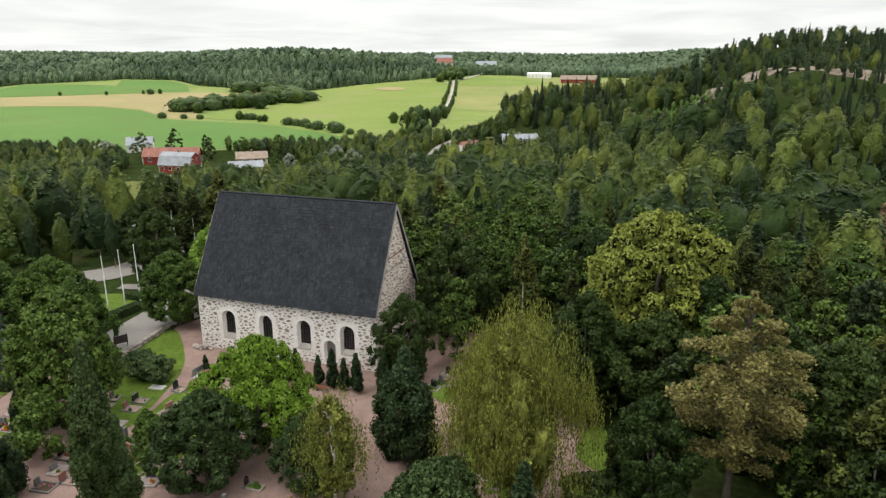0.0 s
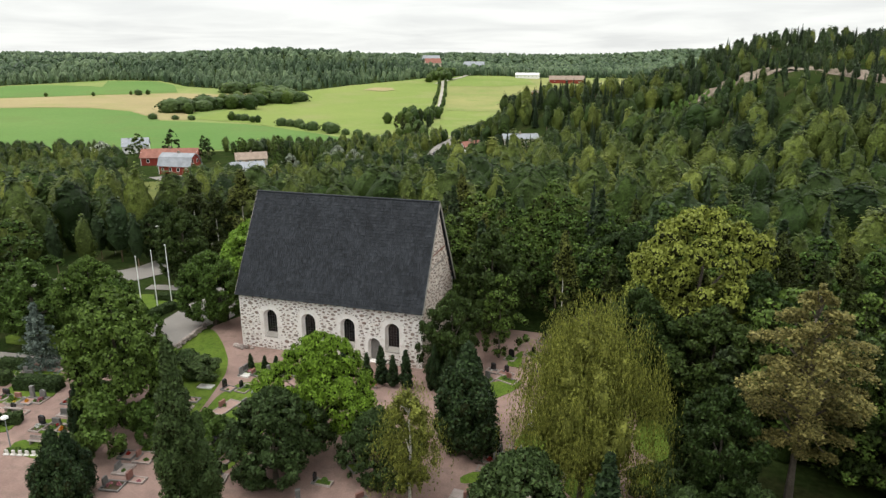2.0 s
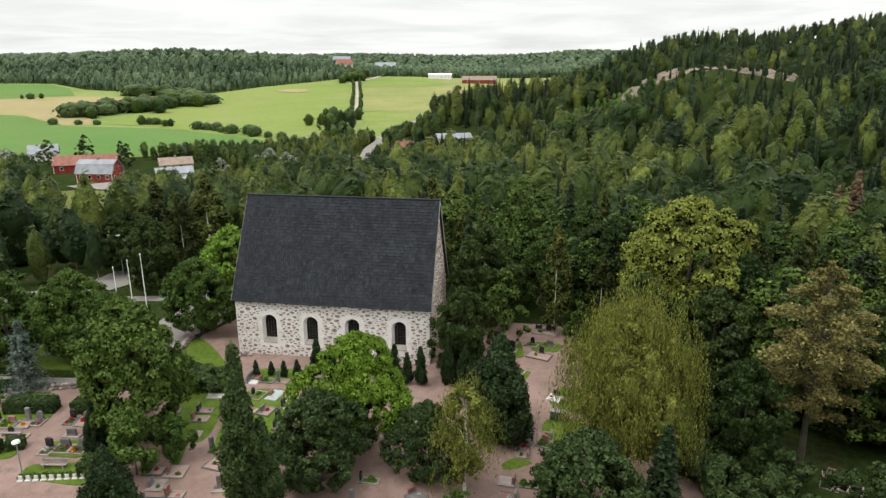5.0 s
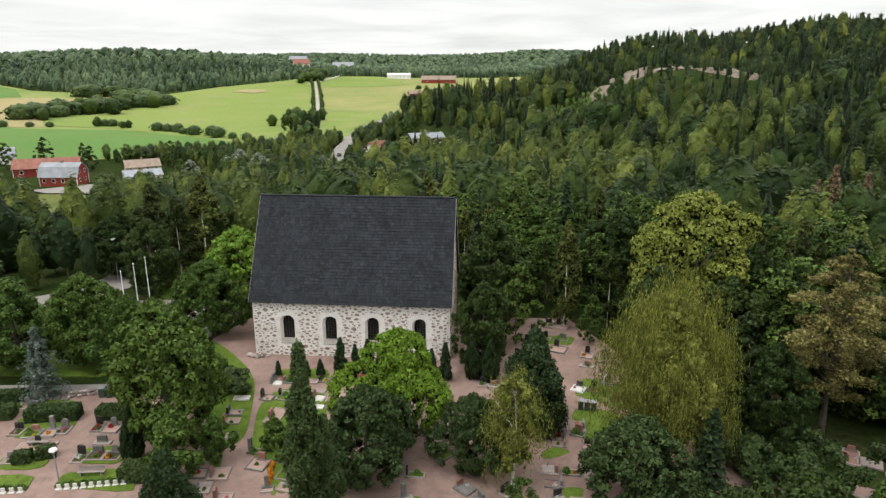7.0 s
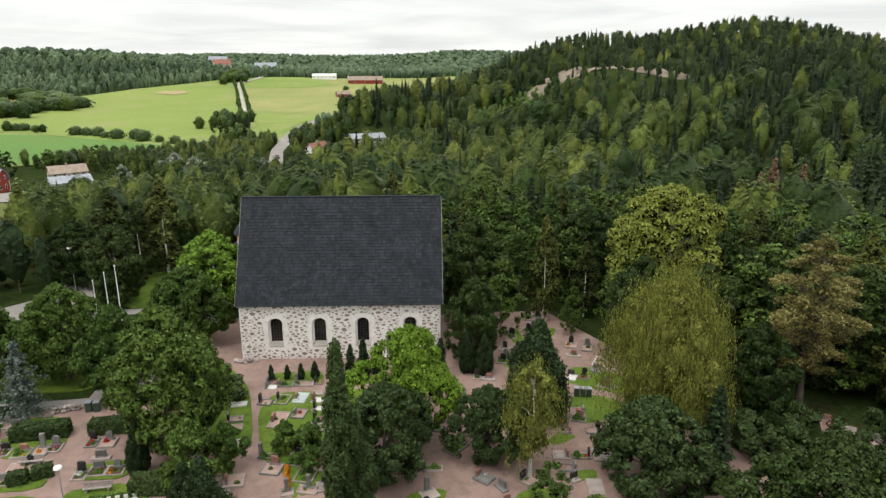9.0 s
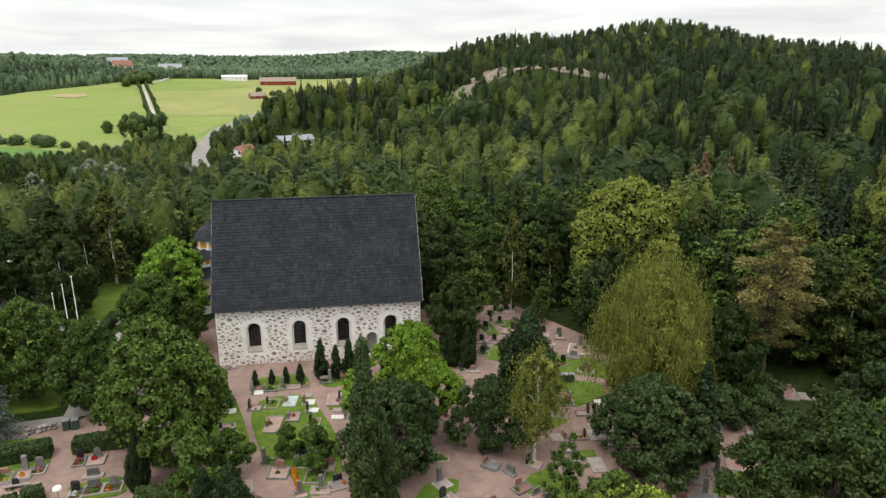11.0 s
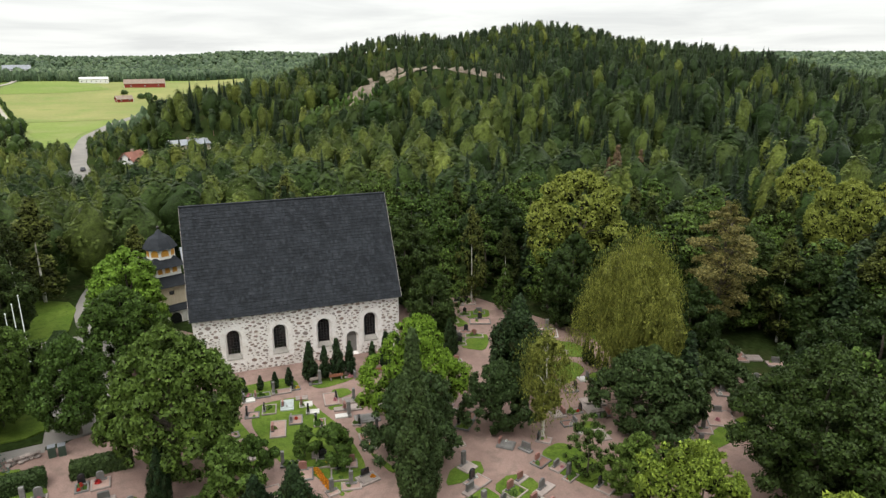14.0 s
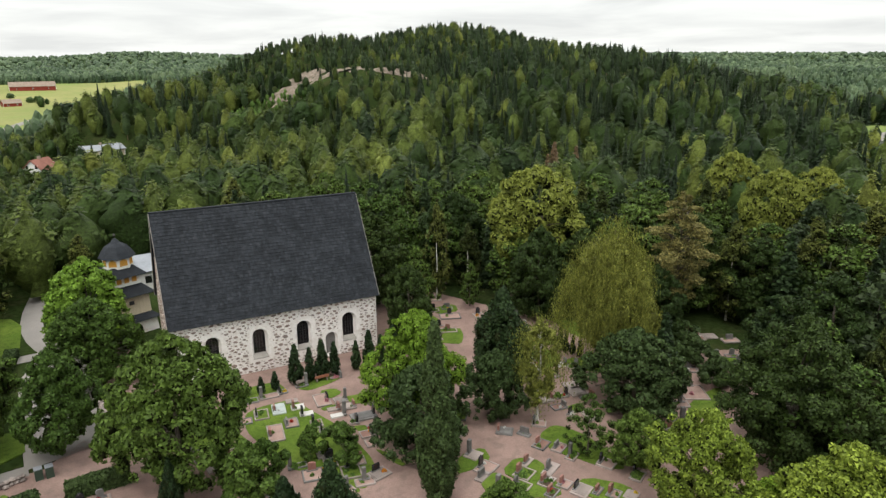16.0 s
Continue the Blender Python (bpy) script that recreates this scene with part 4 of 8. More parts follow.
for gx in (-0.31, CL + 0.27):
    for turn in (0, 180):
        m = Matrix.Translation((CL / 2, CW / 2, 0)) @ pose(0, 0, 0, 0, 0, turn) @ Matrix.Translation((-CL / 2, -CW / 2 - 0.4, EAVE_EDGE)) @ Matrix.Rotation(SLOPE, 4, "X")
        bx = gx if turn == 0 else CL - gx - 0.04
        part("barge_board", boxm(bx, bx + 0.04, 0, SLEN - 0.08, -0.26, 0.06), M_BARGE, church, "weathered grey barge board", m)
part("string_course", boxm(CL + 0.002, CL + 0.06, 3.6, 9.0, 12.0, 12.15), M_REDROOF, church, "thin brick string course on the gable")
part("string_course", boxm(CL + 0.002, CL + 0.06, 2.6, 10.0, 10.6, 10.72), M_BARGE, church, "thin timber line on the gable")
M_GLASS = nodes_of("dark_window_glass", 0.08, 0.6)[0]
M_GLASS.node_tree.nodes["Principled BSDF"].inputs["Base Color"].default_value = (0.012, 0.012, 0.014, 1)
M_IRON = surface("dark_iron", (0.03, 0.025, 0.025), (0.05, 0.045, 0.04), 2, 20, 0.6, 0.4)
M_DOOR = surface("grey_wooden_door", (0.16, 0.15, 0.14), (0.22, 0.21, 0.2), 2, 20, 0.7, 0.3, stretch=(4, 1, 0.4))
for x in WINDOWS:
    bm = bmesh.new()
    bm.faces.new([bm.verts.new((px, 0.5, pz)) for px, pz in arch(x, 1.32, 1.9, 4.85, 10)])
    w = part("window", bm, M_GLASS, church, "dark arched church window with iron bars")
    for k in range(-1, 2):
        part("glazing_bar", boxm(x + k * 0.32 - 0.02, x + k * 0.32 + 0.02, 0.45, 0.49, 1.95, 4.62 + (0.2 if k == 0 else 0)), M_IRON, w)
    for k in range(8):
        part("glazing_bar", boxm(x - 0.62, x + 0.62, 0.44, 0.45, 2.1 + 0.33 * k, 2.14 + 0.33 * k), M_IRON, w)
    bm = bmesh.new()
    v = [bm.verts.new(p) for p in ((x - 0.86, -0.06, 1.62), (x + 0.86, -0.06, 1.62), (x + 0.7, 0.48, 2.12), (x - 0.7, 0.48, 2.12), (x - 0.86, -0.06, 1.55), (x + 0.86, -0.06, 1.55))]
    bm.faces.new(v[:4]); bm.faces.new((v[4], v[5], v[1], v[0]))
    bmesh.ops.recalc_face_normals(bm, faces=bm.faces)
    part("sill", bm, M_BARGE, w, "weathered grey sloping sill")
bm = bmesh.new()
bm.faces.new([bm.verts.new((px, 0.45, pz)) for px, pz in arch(DOOR_X, 1.3, 0.0, 2.95, 10)])
part("door", bm, M_DOOR, church, "closed grey arched wooden door")

# ---------------------------------------------------------------- field stones in the church walls
def stone_colour(name, island):
    """Granite boulders in red-brown, grey and tan, one tone a stone."""
    m, nt, b = nodes_of(name, 0.85, 0.2)
    src = nt.nodes.new("ShaderNodeNewGeometry").outputs["Random Per Island"] if island else nt.nodes.new("ShaderNodeObjectInfo").outputs["Random"]
    ramp = nt.nodes.new("ShaderNodeValToRGB")
    els = ramp.color_ramp.elements
    cols = ((0.0, (0.10, 0.06, 0.05)), (0.22, (0.20, 0.11, 0.085)), (0.42, (0.27, 0.18, 0.14)), (0.6, (0.15, 0.12, 0.11)), (0.8, (0.31, 0.215, 0.17)), (1.0, (0.20, 0.165, 0.15)))
    els[0].position, els[0].color = cols[0][0], (*cols[0][1], 1)
    els[1].position, els[1].color = cols[-1][0], (*cols[-1][1], 1)
    for p, c in cols[1:-1]:
        e = els.new(p)
        e.color = (*c, 1)
    nt.links.new(src, ramp.inputs["Fac"])
    g = noise_fac(nt, 9.0, 4, 0.3, 0.7)
    nt.links.new(mixc(nt, g, ramp.outputs["Color"], (0.30, 0.26, 0.23)), b.inputs["Base Color"])
    b.inputs["Base Color"].links[0].from_node.inputs[0].default_value = 0.3
    add_bump(nt, b, g, 0.5, 0.03)
    return m


M_WALLSTONE = stone_colour("granite_boulders", False)
M_WALLSTONE_J = stone_colour("granite_boulders_joined", True)


def puck(seed):
    """A flat-faced boulder, its face towards -y, one unit wide."""
    rng = random.Random(seed)
    n = rng.choice((6, 7, 8))
    ang = [2 * math.pi * (k + rng.uniform(-0.25, 0.25)) / n for k in range(n)]
    rad = [0.5 * rng.uniform(0.82, 1.1) for _ in range(n)]
    v = [(r * math.cos(a), 0.03, r * math.sin(a)) for a, r in zip(ang, rad)] + [(r * 0.8 * math.cos(a), -0.05 - rng.uniform(0, 0.03), r * 0.8 * math.sin(a)) for a, r in zip(ang, rad)]
    return v, n


PUCKS = [puck(k) for k in range(14)]


def puck_mesh(k):
    v, n = PUCKS[k]
    bm = bmesh.new()
    vs = [bm.verts.new(p) for p in v]
    bm.faces.new(vs[n:])
    for i in range(n):
        bm.faces.new((vs[i], vs[(i + 1) % n], vs[n + (i + 1) % n], vs[n + i]))
    bmesh.ops.recalc_face_normals(bm, faces=bm.faces)
    if bm.faces[0].normal.y > 0:
        bmesh.ops.reverse_faces(bm, faces=bm.faces)
    me = bpy.data.meshes.new("stone")
    bm.to_mesh(me)
    bm.free()
    me.materials.append(M_WALLSTONE)
    return me


PUCK_MESHES = [puck_mesh(k) for k in range(14)]


def throw_stones(width, top_at, blocked, seed, tries, top):
    """Places of stones of mixed sizes that keep a joint between them: x, z, width, height, turn."""
    rng = random.Random(seed)
    got = []
    cells = {}
    for t in range(tries):
        w = rng.uniform(0.42, 0.78) if t < tries * 0.12 else (rng.uniform(0.26, 0.46) if t < tries * 0.5 else rng.uniform(0.14, 0.26))
        h = w * rng.uniform(0.38, 0.7)
        x, z = rng.uniform(w / 2 + 0.03, width - w / 2 - 0.03), rng.uniform(0.1, top)
        if z + h / 2 > top_at(x) - 0.08 or blocked(x, z, w, h):
            continue
        key = (int(x), int(z))
        near = [g for dx in (-1, 0, 1) for dz in (-1, 0, 1) for g in cells.get((key[0] + dx, key[1] + dz), ())]
        if any(((x - g[0]) / (0.5 * (w + g[2]) + 0.05)) ** 2 + ((z - g[1]) / (0.5 * (h + g[3]) + 0.06)) ** 2 < 1 for g in near):
            continue
        g = (x, z, w, h, rng.uniform(-0.25, 0.25))
        got.append(g)
        cells.setdefault(key, []).append(g)
    return got


def near_opening(x, z, w, h):
    for cx in WINDOWS:
        if abs(x - cx) < 1.28 + w / 2 and 1.25 - h / 2 < z < 5.55 + h / 2:
            if z < 4.5 or math.hypot(x - cx, z - 4.3) < 1.35 + w / 2:
                return True
    return abs(x - DOOR_X) < 0.95 + w / 2 and z < 3.3 + h / 2


def joined_stones(name, places, to_wall, parent):
    v, f = [], []
    for k, (x, z, w, h, a) in enumerate(places):
        pv, n = PUCKS[k % 14]
        b = len(v)
        ca, sa = math.cos(a), math.sin(a)
        v += [to_wall(x + (px * w * ca - pz * h * sa), py, z + (px * w * sa + pz * h * ca)) for px, py, pz in pv]
        f += [tuple(b + n + i for i in range(n))] + [(b + i, b + (i + 1) % n, b + n + (i + 1) % n, b + n + i) for i in range(n)]
    me = bpy.data.meshes.new(name)
    me.from_pydata(v, [], f)
    me.update()
    bm = bmesh.new()
    bm.from_mesh(me)
    bmesh.ops.recalc_face_normals(bm, faces=bm.faces)
    bm.to_mesh(me)
    bm.free()
    me.materials.append(M_WALLSTONE_J)
    part(name, me, None, parent, "red-brown and grey field stones set in white mortar", kind="stuff")


south = throw_stones(CL, lambda x: EAVE - 0.25, near_opening, 5, 5200, 6.7)
big = sorted(south, key=lambda g: -g[2])[:300]
rest = [g for g in south if g not in set(big)]
joined_stones("small_stone", rest, lambda x, y, z: (x, y, z), wall_s)


def gable_top(y):
    return EAVE + (RIDGE - 0.9 - EAVE) * (1 - abs(y - CW / 2) / (CW / 2)) if 0.6 < y < CW - 0.6 else EAVE - 0.2


no_block = lambda x, z, w, h: False
joined_stones("gable_stone", throw_stones(CW, gable_top, no_block, 6, 2600, 17.0), lambda x, y, z: (CL - y, x, z), church)
joined_stones("gable_stone", throw_stones(CW, gable_top, no_block, 7, 2600, 17.0), lambda x, y, z: (y, CW - x, z), church)
# ---------------------------------------------------------------- churchyard trees
plant("linden", -1.7, -18.0, 13.9, 0.86, 0.3, "linden", "broad dark green linden beside the gravel path", "tree")
plant("linden_b", -10.6, -8.0, 10.2, 0.82, 1.0, "linden", "round green linden beside the drive", "tree")
plant("fresh_linden", -7.5, 14.7, 12.1, 1.05, 2.0, "linden", "fresh light green linden at the church corner", "tree")
plant("linden", -7.2, 4.6, 10.4, 0.9, 4.0, "linden", "dark green linden in front of the church gate", "tree")
plant("linden", -17.8, -4.2, 11.3, 0.85, 5.0, "linden", "full green linden beside the hedge", "tree")
plant("linden_b", -25.2, -6.1, 10.8, 1.0, 3.0, "linden", "green linden at the edge of the churchyard", "tree")
plant("blue_spruce", -18.2, -12.0, 8.2, 1.0, 0.0, "blue_spruce", "grey-blue spruce behind the clipped hedge", "tree")
plant("poplar", 15.2, -30.7, 15.4, 0.86, 0, "poplar", "narrow upright dark green columnar poplar", "tree")
plant("poplar", 16.4, -30.0, 9.8, 1.0, 2, "poplar", "shorter poplar stem growing beside the tall one", "tree")
plant("maple", 19.6, -17.6, 11.6, 0.76, 0, "maple", "bright yellow-green maple in front of the church", "tree")
plant("dark_round", 17.8, -22.8, 8.6, 0.95, 0, "round_tree", "dark grey-green round tree among the graves", "tree")
plant("slim_birch", 30.0, -23.6, 11.7, 1.15, 0, "birch", "slender young birch with hanging yellowish leaves", "tree")
plant("thuja", 32.0, -14.0, 10.1, 1.0, 0, "thuja", "dense dark green thuja cone among the graves", "tree")
plant("weeping_birch", 42.5, -19.0, 17.4, 0.8, 0, "birch", "large weeping birch with drooping olive foliage", "tree")
plant("deep_linden", 52.6, -15.8, 10.6, 0.8, 1, "broad_tree", "dark green broad-leaved tree beside the larch", "tree")
plant("deep_linden", 66.5, -9.0, 14.0, 1.0, 2, "broad_tree", "dark tall tree behind the larch", "tree")
plant("deep_linden", 62.5, -3.0, 13.0, 0.9, 3, "broad_tree", "dark green tree at the wood's edge", "tree")
plant("deep_linden", 70.0, -17.0, 12.0, 1.0, 4, "broad_tree", "dark tree at the eastern graves", "tree")
plant("deep_linden", 57.5, 4.0, 14.0, 0.9, 5, "broad_tree", "dark green tree below the pale crown", "tree")
plant("spruce", 59.6, -24.7, 6.5, 0.9, 5, "fir", "small dark fir among the eastern graves", "tree")
plant("larch", 58.3, -13.8, 18.2, 1.0, 0, "larch", "tall sparse larch with brownish withering needles", "tree")
plant("deep_linden", 26.9, -1.1, 10.5, 0.72, 0, "chestnut", "dark chestnut tree at the corner of the church", "tree")
plant("dark_round", 39.2, -26.8, 9.1, 1.0, 1, "round_tree", "wide dark green round tree above the graves", "tree")
plant("spruce", 44.6, -25.2, 9.2, 1.15, 1, "spruce", "small dark spruce beside the round tree", "tree")
plant("dark_round", 26.7, -21.2, 7.4, 0.8, 2, "round_tree", "dark green bushy tree beside the slender birch", "tree")
plant("broadleaf", 30.4, -30.6, 6.2, 0.95, 3, "round_tree", "low round green tree beside the lower path", "tree")
plant("linden_b", 32.8, -34.0, 5.8, 0.95, 3, "round_tree", "low rounded green tree at the path's bend", "tree")
plant("near_linden", 44.5, -40.0, 14.2, 1.0, 2, "broad_tree", "large dark broad-leaved tree at the graveyard edge", "tree")
plant("near_linden", 57.7, -34.2, 14.0, 1.0, 4, "broad_tree", "tall green tree behind the dark broad-leaved one", "tree")
plant("yellow_tree", 31.3, -42.4, 10.4, 0.9, 2, "linden", "young yellow-green linden below the path", "tree")
plant("maple", 34.0, -46.5, 6.6, 1.0, 2, "maple", "low bright green maple near the yellow linden", "tree")
plant("yellow_tree", 33.0, -51.0, 12.0, 1.0, 4, "ash", "yellow-green ash with light open foliage", "tree")
plant("maple", 29.0, -48.5, 6.0, 0.9, 4, "maple", "low yellow-green maple at the slope's foot", "tree")
plant("linden", 17.0, -37.5, 6.5, 0.8, 4, "round_tree", "rounded green tree close to the lower path", "tree")
plant("small_leafy", 11.2, -21.0, 3.8, 1.1, 4, "small_tree", "small grey-green tree on a grave lawn", "tree")
plant("small_leafy", 8.7, -19.3, 3.3, 0.9, 1, "small_tree", "small round tree on the grave lawn", "tree")
plant("small_leafy", 2.2, -24.3, 6.6, 0.85, 1, "small_tree", "greyish green tree beside the gravel path", "tree")
plant("thuja", 6.2, -33.0, 8.4, 0.8, 1, "thuja", "dark conical thuja below the graves", "tree")
plant("thuja", 3.8, -29.8, 6.0, 0.9, 2, "thuja", "dark green conifer bush beside the path", "tree")
plant("thuja", -2.9, -22.2, 5.2, 0.62, 2, "thuja", "narrow clipped dark yew column", "tree")
plant("small_leafy", 4.2, -21.6, 4.6, 0.8, 2, "small_tree", "small leafy tree beside the path", "tree")
plant("thuja", 25.9, -4.3, 5.0, 0.6, 0, "thuja", "slim dark thuja in front of the chestnut", "tree")
plant("thuja", 27.8, -4.8, 4.9, 0.65, 1, "thuja", "slim dark thuja beside its twin", "tree")
plant("broadleaf", 39.9, 6.3, 6.5, 0.8, 1, "small_tree", "olive green small tree among the northern graves", "tree")
plant("deep_linden", 28.0, 13.5, 14.0, 0.85, 1, "chestnut", "tall dark chestnut behind the church", "tree")
plant("broadleaf", 30.8, 5.4, 10.4, 0.85, 1, "tree", "dark upright tree beside the chestnut", "tree")
plant("wood_birch", 37.2, 11.2, 14.3, 0.85, 1, "birch", "yellowish birch with a clear white trunk", "tree")
plant("deep_linden", 45.0, 19.7, 14.0, 0.9, 2, "chestnut", "dome-shaped dark green chestnut", "tree")
plant("pale_lime", 52.0, 7.5, 19.3, 0.9, 2, "lime_tree", "huge pale green crown behind the graves", "tree")
plant("deep_linden", 46.0, -1.5, 13.0, 0.8, 3, "maple", "dark green maple before the pale crown", "tree")
plant("deep_linden", 53.0, -2.0, 12.0, 1.0, 5, "maple", "dark green maple at the wood's edge", "tree")
plant("wood_birch", 44.7, 36.8, 13.6, 0.95, 2, "birch", "golden green pointed birch in the wood", "tree")
plant("pale_lime", 87.0, -6.0, 18.0, 0.75, 2, "lime_tree", "wide light green crown at the edge of the wood", "tree")
plant("pale_lime", 100.0, -4.0, 17.0, 0.7, 4, "lime_tree", "wide light green crown above the undergrowth", "tree")
plant("pale_lime", 94.0, 8.0, 18.5, 0.7, 5, "lime_tree", "tall light green crown in the wood", "tree")
plant("brown_spruce", 86.5, 49.0, 16.0, 1.0, 1, "spruce", "withered reddish brown spruce", "tree")
plant("brown_spruce", 91.0, 47.0, 15.0, 0.9, 2, "spruce", "withered brown spruce among green ones", "tree")
plant("dead_spruce", 150.0, 57.0, 13.0, 0.9, 2, "spruce", "dead grey spruce with bare twigs", "tree")
plant("brown_spruce", 82.5, 46.0, 14.0, 0.9, 3, "spruce", "half withered brown spruce", "tree")
for x, y, h in ((11.5, -5.1, 4.2), (13.1, -5.0, 3.5), (14.5, -5.0, 4.1), (15.9, -5.0, 3.6), (18.5, -4.9, 3.2), (20.1, -4.8, 4.0), (21.5, -4.9, 3.3), (23.0, -5.0, 4.0)):
    plant("cypress", x, y, h * 1.1, 1.1, x, "cypress", "slim dark green column cypress before the church wall", "cypress", "cypresses before the church")
for x, y, h in ((4.5, -5.4, 1.8), (6.2, -5.2, 1.7), (7.7, -5.3, 1.9), (9.2, -5.2, 2.1)):
    plant("cypress", x, y, h, 1.5, x, "cypress", "small dark clipped cypress in a grave bed", "cypress", "small cypresses in the bed")
for x, y, h in ((41.9, -11.8, 3.4), (42.1, -12.6, 2.9), (42.4, -13.5, 2.5), (42.8, -14.3, 2.4)):
    plant("cypress", x, y, h, 0.9, x, "cypress", "thin dark cypress in a row of graves", "cypress", "cypresses among the eastern graves")
for x, y, h in ((53.2, -21.6, 3.6), (51.3, -27.0, 3.4), (50.0, -20.0, 3.8), (54.2, -17.6, 4.2), (48.6, -16.6, 3.4)):
    plant("bush", x, y, h, 1.1, x, "clipped_bush", "large round dark green clipped bush", "bush")
plant("bush", 0.2, -9.0, 2.6, 1.6, 1, "bush", "dense dark evergreen bush on the lawn", "bush")
plant("bush", -2.6, -7.6, 2.4, 1.6, 2, "bush", "dense dark evergreen bush beside the linden", "bush")

plant("deep_linden", -22.4, 18.9, 12.0, 0.85, 1, "dark_tree", "dark leafy tree on the roadside lawn", "tree", "trees beside the road")
plant("deep_linden", -31.5, 26.5, 11.0, 0.9, 2, "dark_tree", "dark leafy tree across the country road", "tree", "trees beside the road")
plant("wood_birch", -26.5, 28.0, 15.0, 1.5, 3, "birch", "large olive green birch beside the country road", "tree", "trees beside the road")
plant("wood_birch", -20.5, 33.0, 15.5, 1.5, 4, "birch", "tall olive green birch behind the roadside lawn", "tree", "trees beside the road")

# ---------------------------------------------------------------- woods
PARISH_YARD = [(-4, 30), (14, 30), (14, 48), (-4, 48)]
MEADOW_WEST = [(-128, 124), (-112, 131), (-93, 122), (-67, 79), (-46, 40), (-54, 38), (-84, 80), (-100, 96)]
OPEN = [PARISH_YARD, VALLEY, HOUSES_YARD, BARN_YARD, CLEARING_EAST, MEADOW_WEST]


CHURCH_ROAD = [(-90, -22), (-60, -2), (-45, 7.5), (-33, 16), (-28, 21), (-31, 28)]


def is_wood(x, y):
    ok = ~inside(YARD, x, y)
    for p in OPEN:
        ok &= ~inside(p, x, y)
    for (ax, ay), (bx, by) in zip(ROAD, ROAD[1:]):
        t = np.clip(((x - ax) * (bx - ax) + (y - ay) * (by - ay)) / ((bx - ax) ** 2 + (by - ay) ** 2), 0, 1)
        ok &= np.hypot(x - ax - t * (bx - ax), y - ay - t * (by - ay)) > 4.6
    return ok


def scatter(x0, x1, y0, y1, step, seed):
    rng = np.random.default_rng(seed)
    gx, gy = np.meshgrid(np.arange(x0, x1, step), np.arange(y0, y1, step))
    x = gx.ravel() + rng.uniform(-0.42, 0.42, gx.size) * step
    y = gy.ravel() + rng.uniform(-0.42, 0.42, gx.size) * step
    k = is_wood(x, y)
    for (ax, ay), (bx, by) in zip(CHURCH_ROAD, CHURCH_ROAD[1:]):
        t = np.clip(((x - ax) * (bx - ax) + (y - ay) * (by - ay)) / ((bx - ax) ** 2 + (by - ay) ** 2), 0, 1)
        k &= np.hypot(x - ax - t * (bx - ax), y - ay - t * (by - ay)) > 5
    bare = np.exp(-((x - 91) / 26) ** 4 - ((y - 197) / 15) ** 4)
    k &= rng.uniform(0, 1, len(x)) > bare * 0.8
    if step > 5:
        k &= ((x - 56) / 17) ** 2 + ((y - 190) / 14) ** 2 > 1
    return x[k], y[k], rng


def spruce_unit(seed):
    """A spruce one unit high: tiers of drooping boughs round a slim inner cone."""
    rng = np.random.default_rng(seed)
    tiers, vs = 17, []
    for i in range(tiers):
        u = (i + rng.uniform(-0.25, 0.25)) / tiers
        n = 10 - int(5 * u)
        a = np.arange(n) * 6.283 / n + rng.uniform(0, 6.28) + rng.uniform(-0.25, 0.25, n)
        rad = (0.165 * (1 - u) ** 0.85 + 0.012) * rng.uniform(0.72, 1.2, n)
        z = 0.05 + 0.93 * u + rng.uniform(-0.012, 0.012, n)
        w = rad * rng.uniform(0.26, 0.42, n)
        ca, sa = np.cos(a), np.sin(a)
        q = rad * 0.3
        vs.append(np.stack([np.stack([ca * q - sa * w, sa * q + ca * w, z - 0.2 * w], 1), np.stack([ca * q + sa * w, sa * q - ca * w, z - 0.2 * w], 1), np.stack([ca * rad, sa * rad, z - rad * rng.uniform(0.3, 0.7, n)], 1)], 1).reshape(-1, 3))
    v = np.concatenate(vs)
    k = np.arange(6)
    cone = np.concatenate([np.stack([0.085 * np.cos(k * 1.047), 0.085 * np.sin(k * 1.047), np.full(6, 0.02)], 1), [[0, 0, 1.0]]])
    return join((v, np.arange(len(v)).reshape(-1, 3)), (cone, np.stack([k, (k + 1) % 6, np.full(6, 6)], 1)))


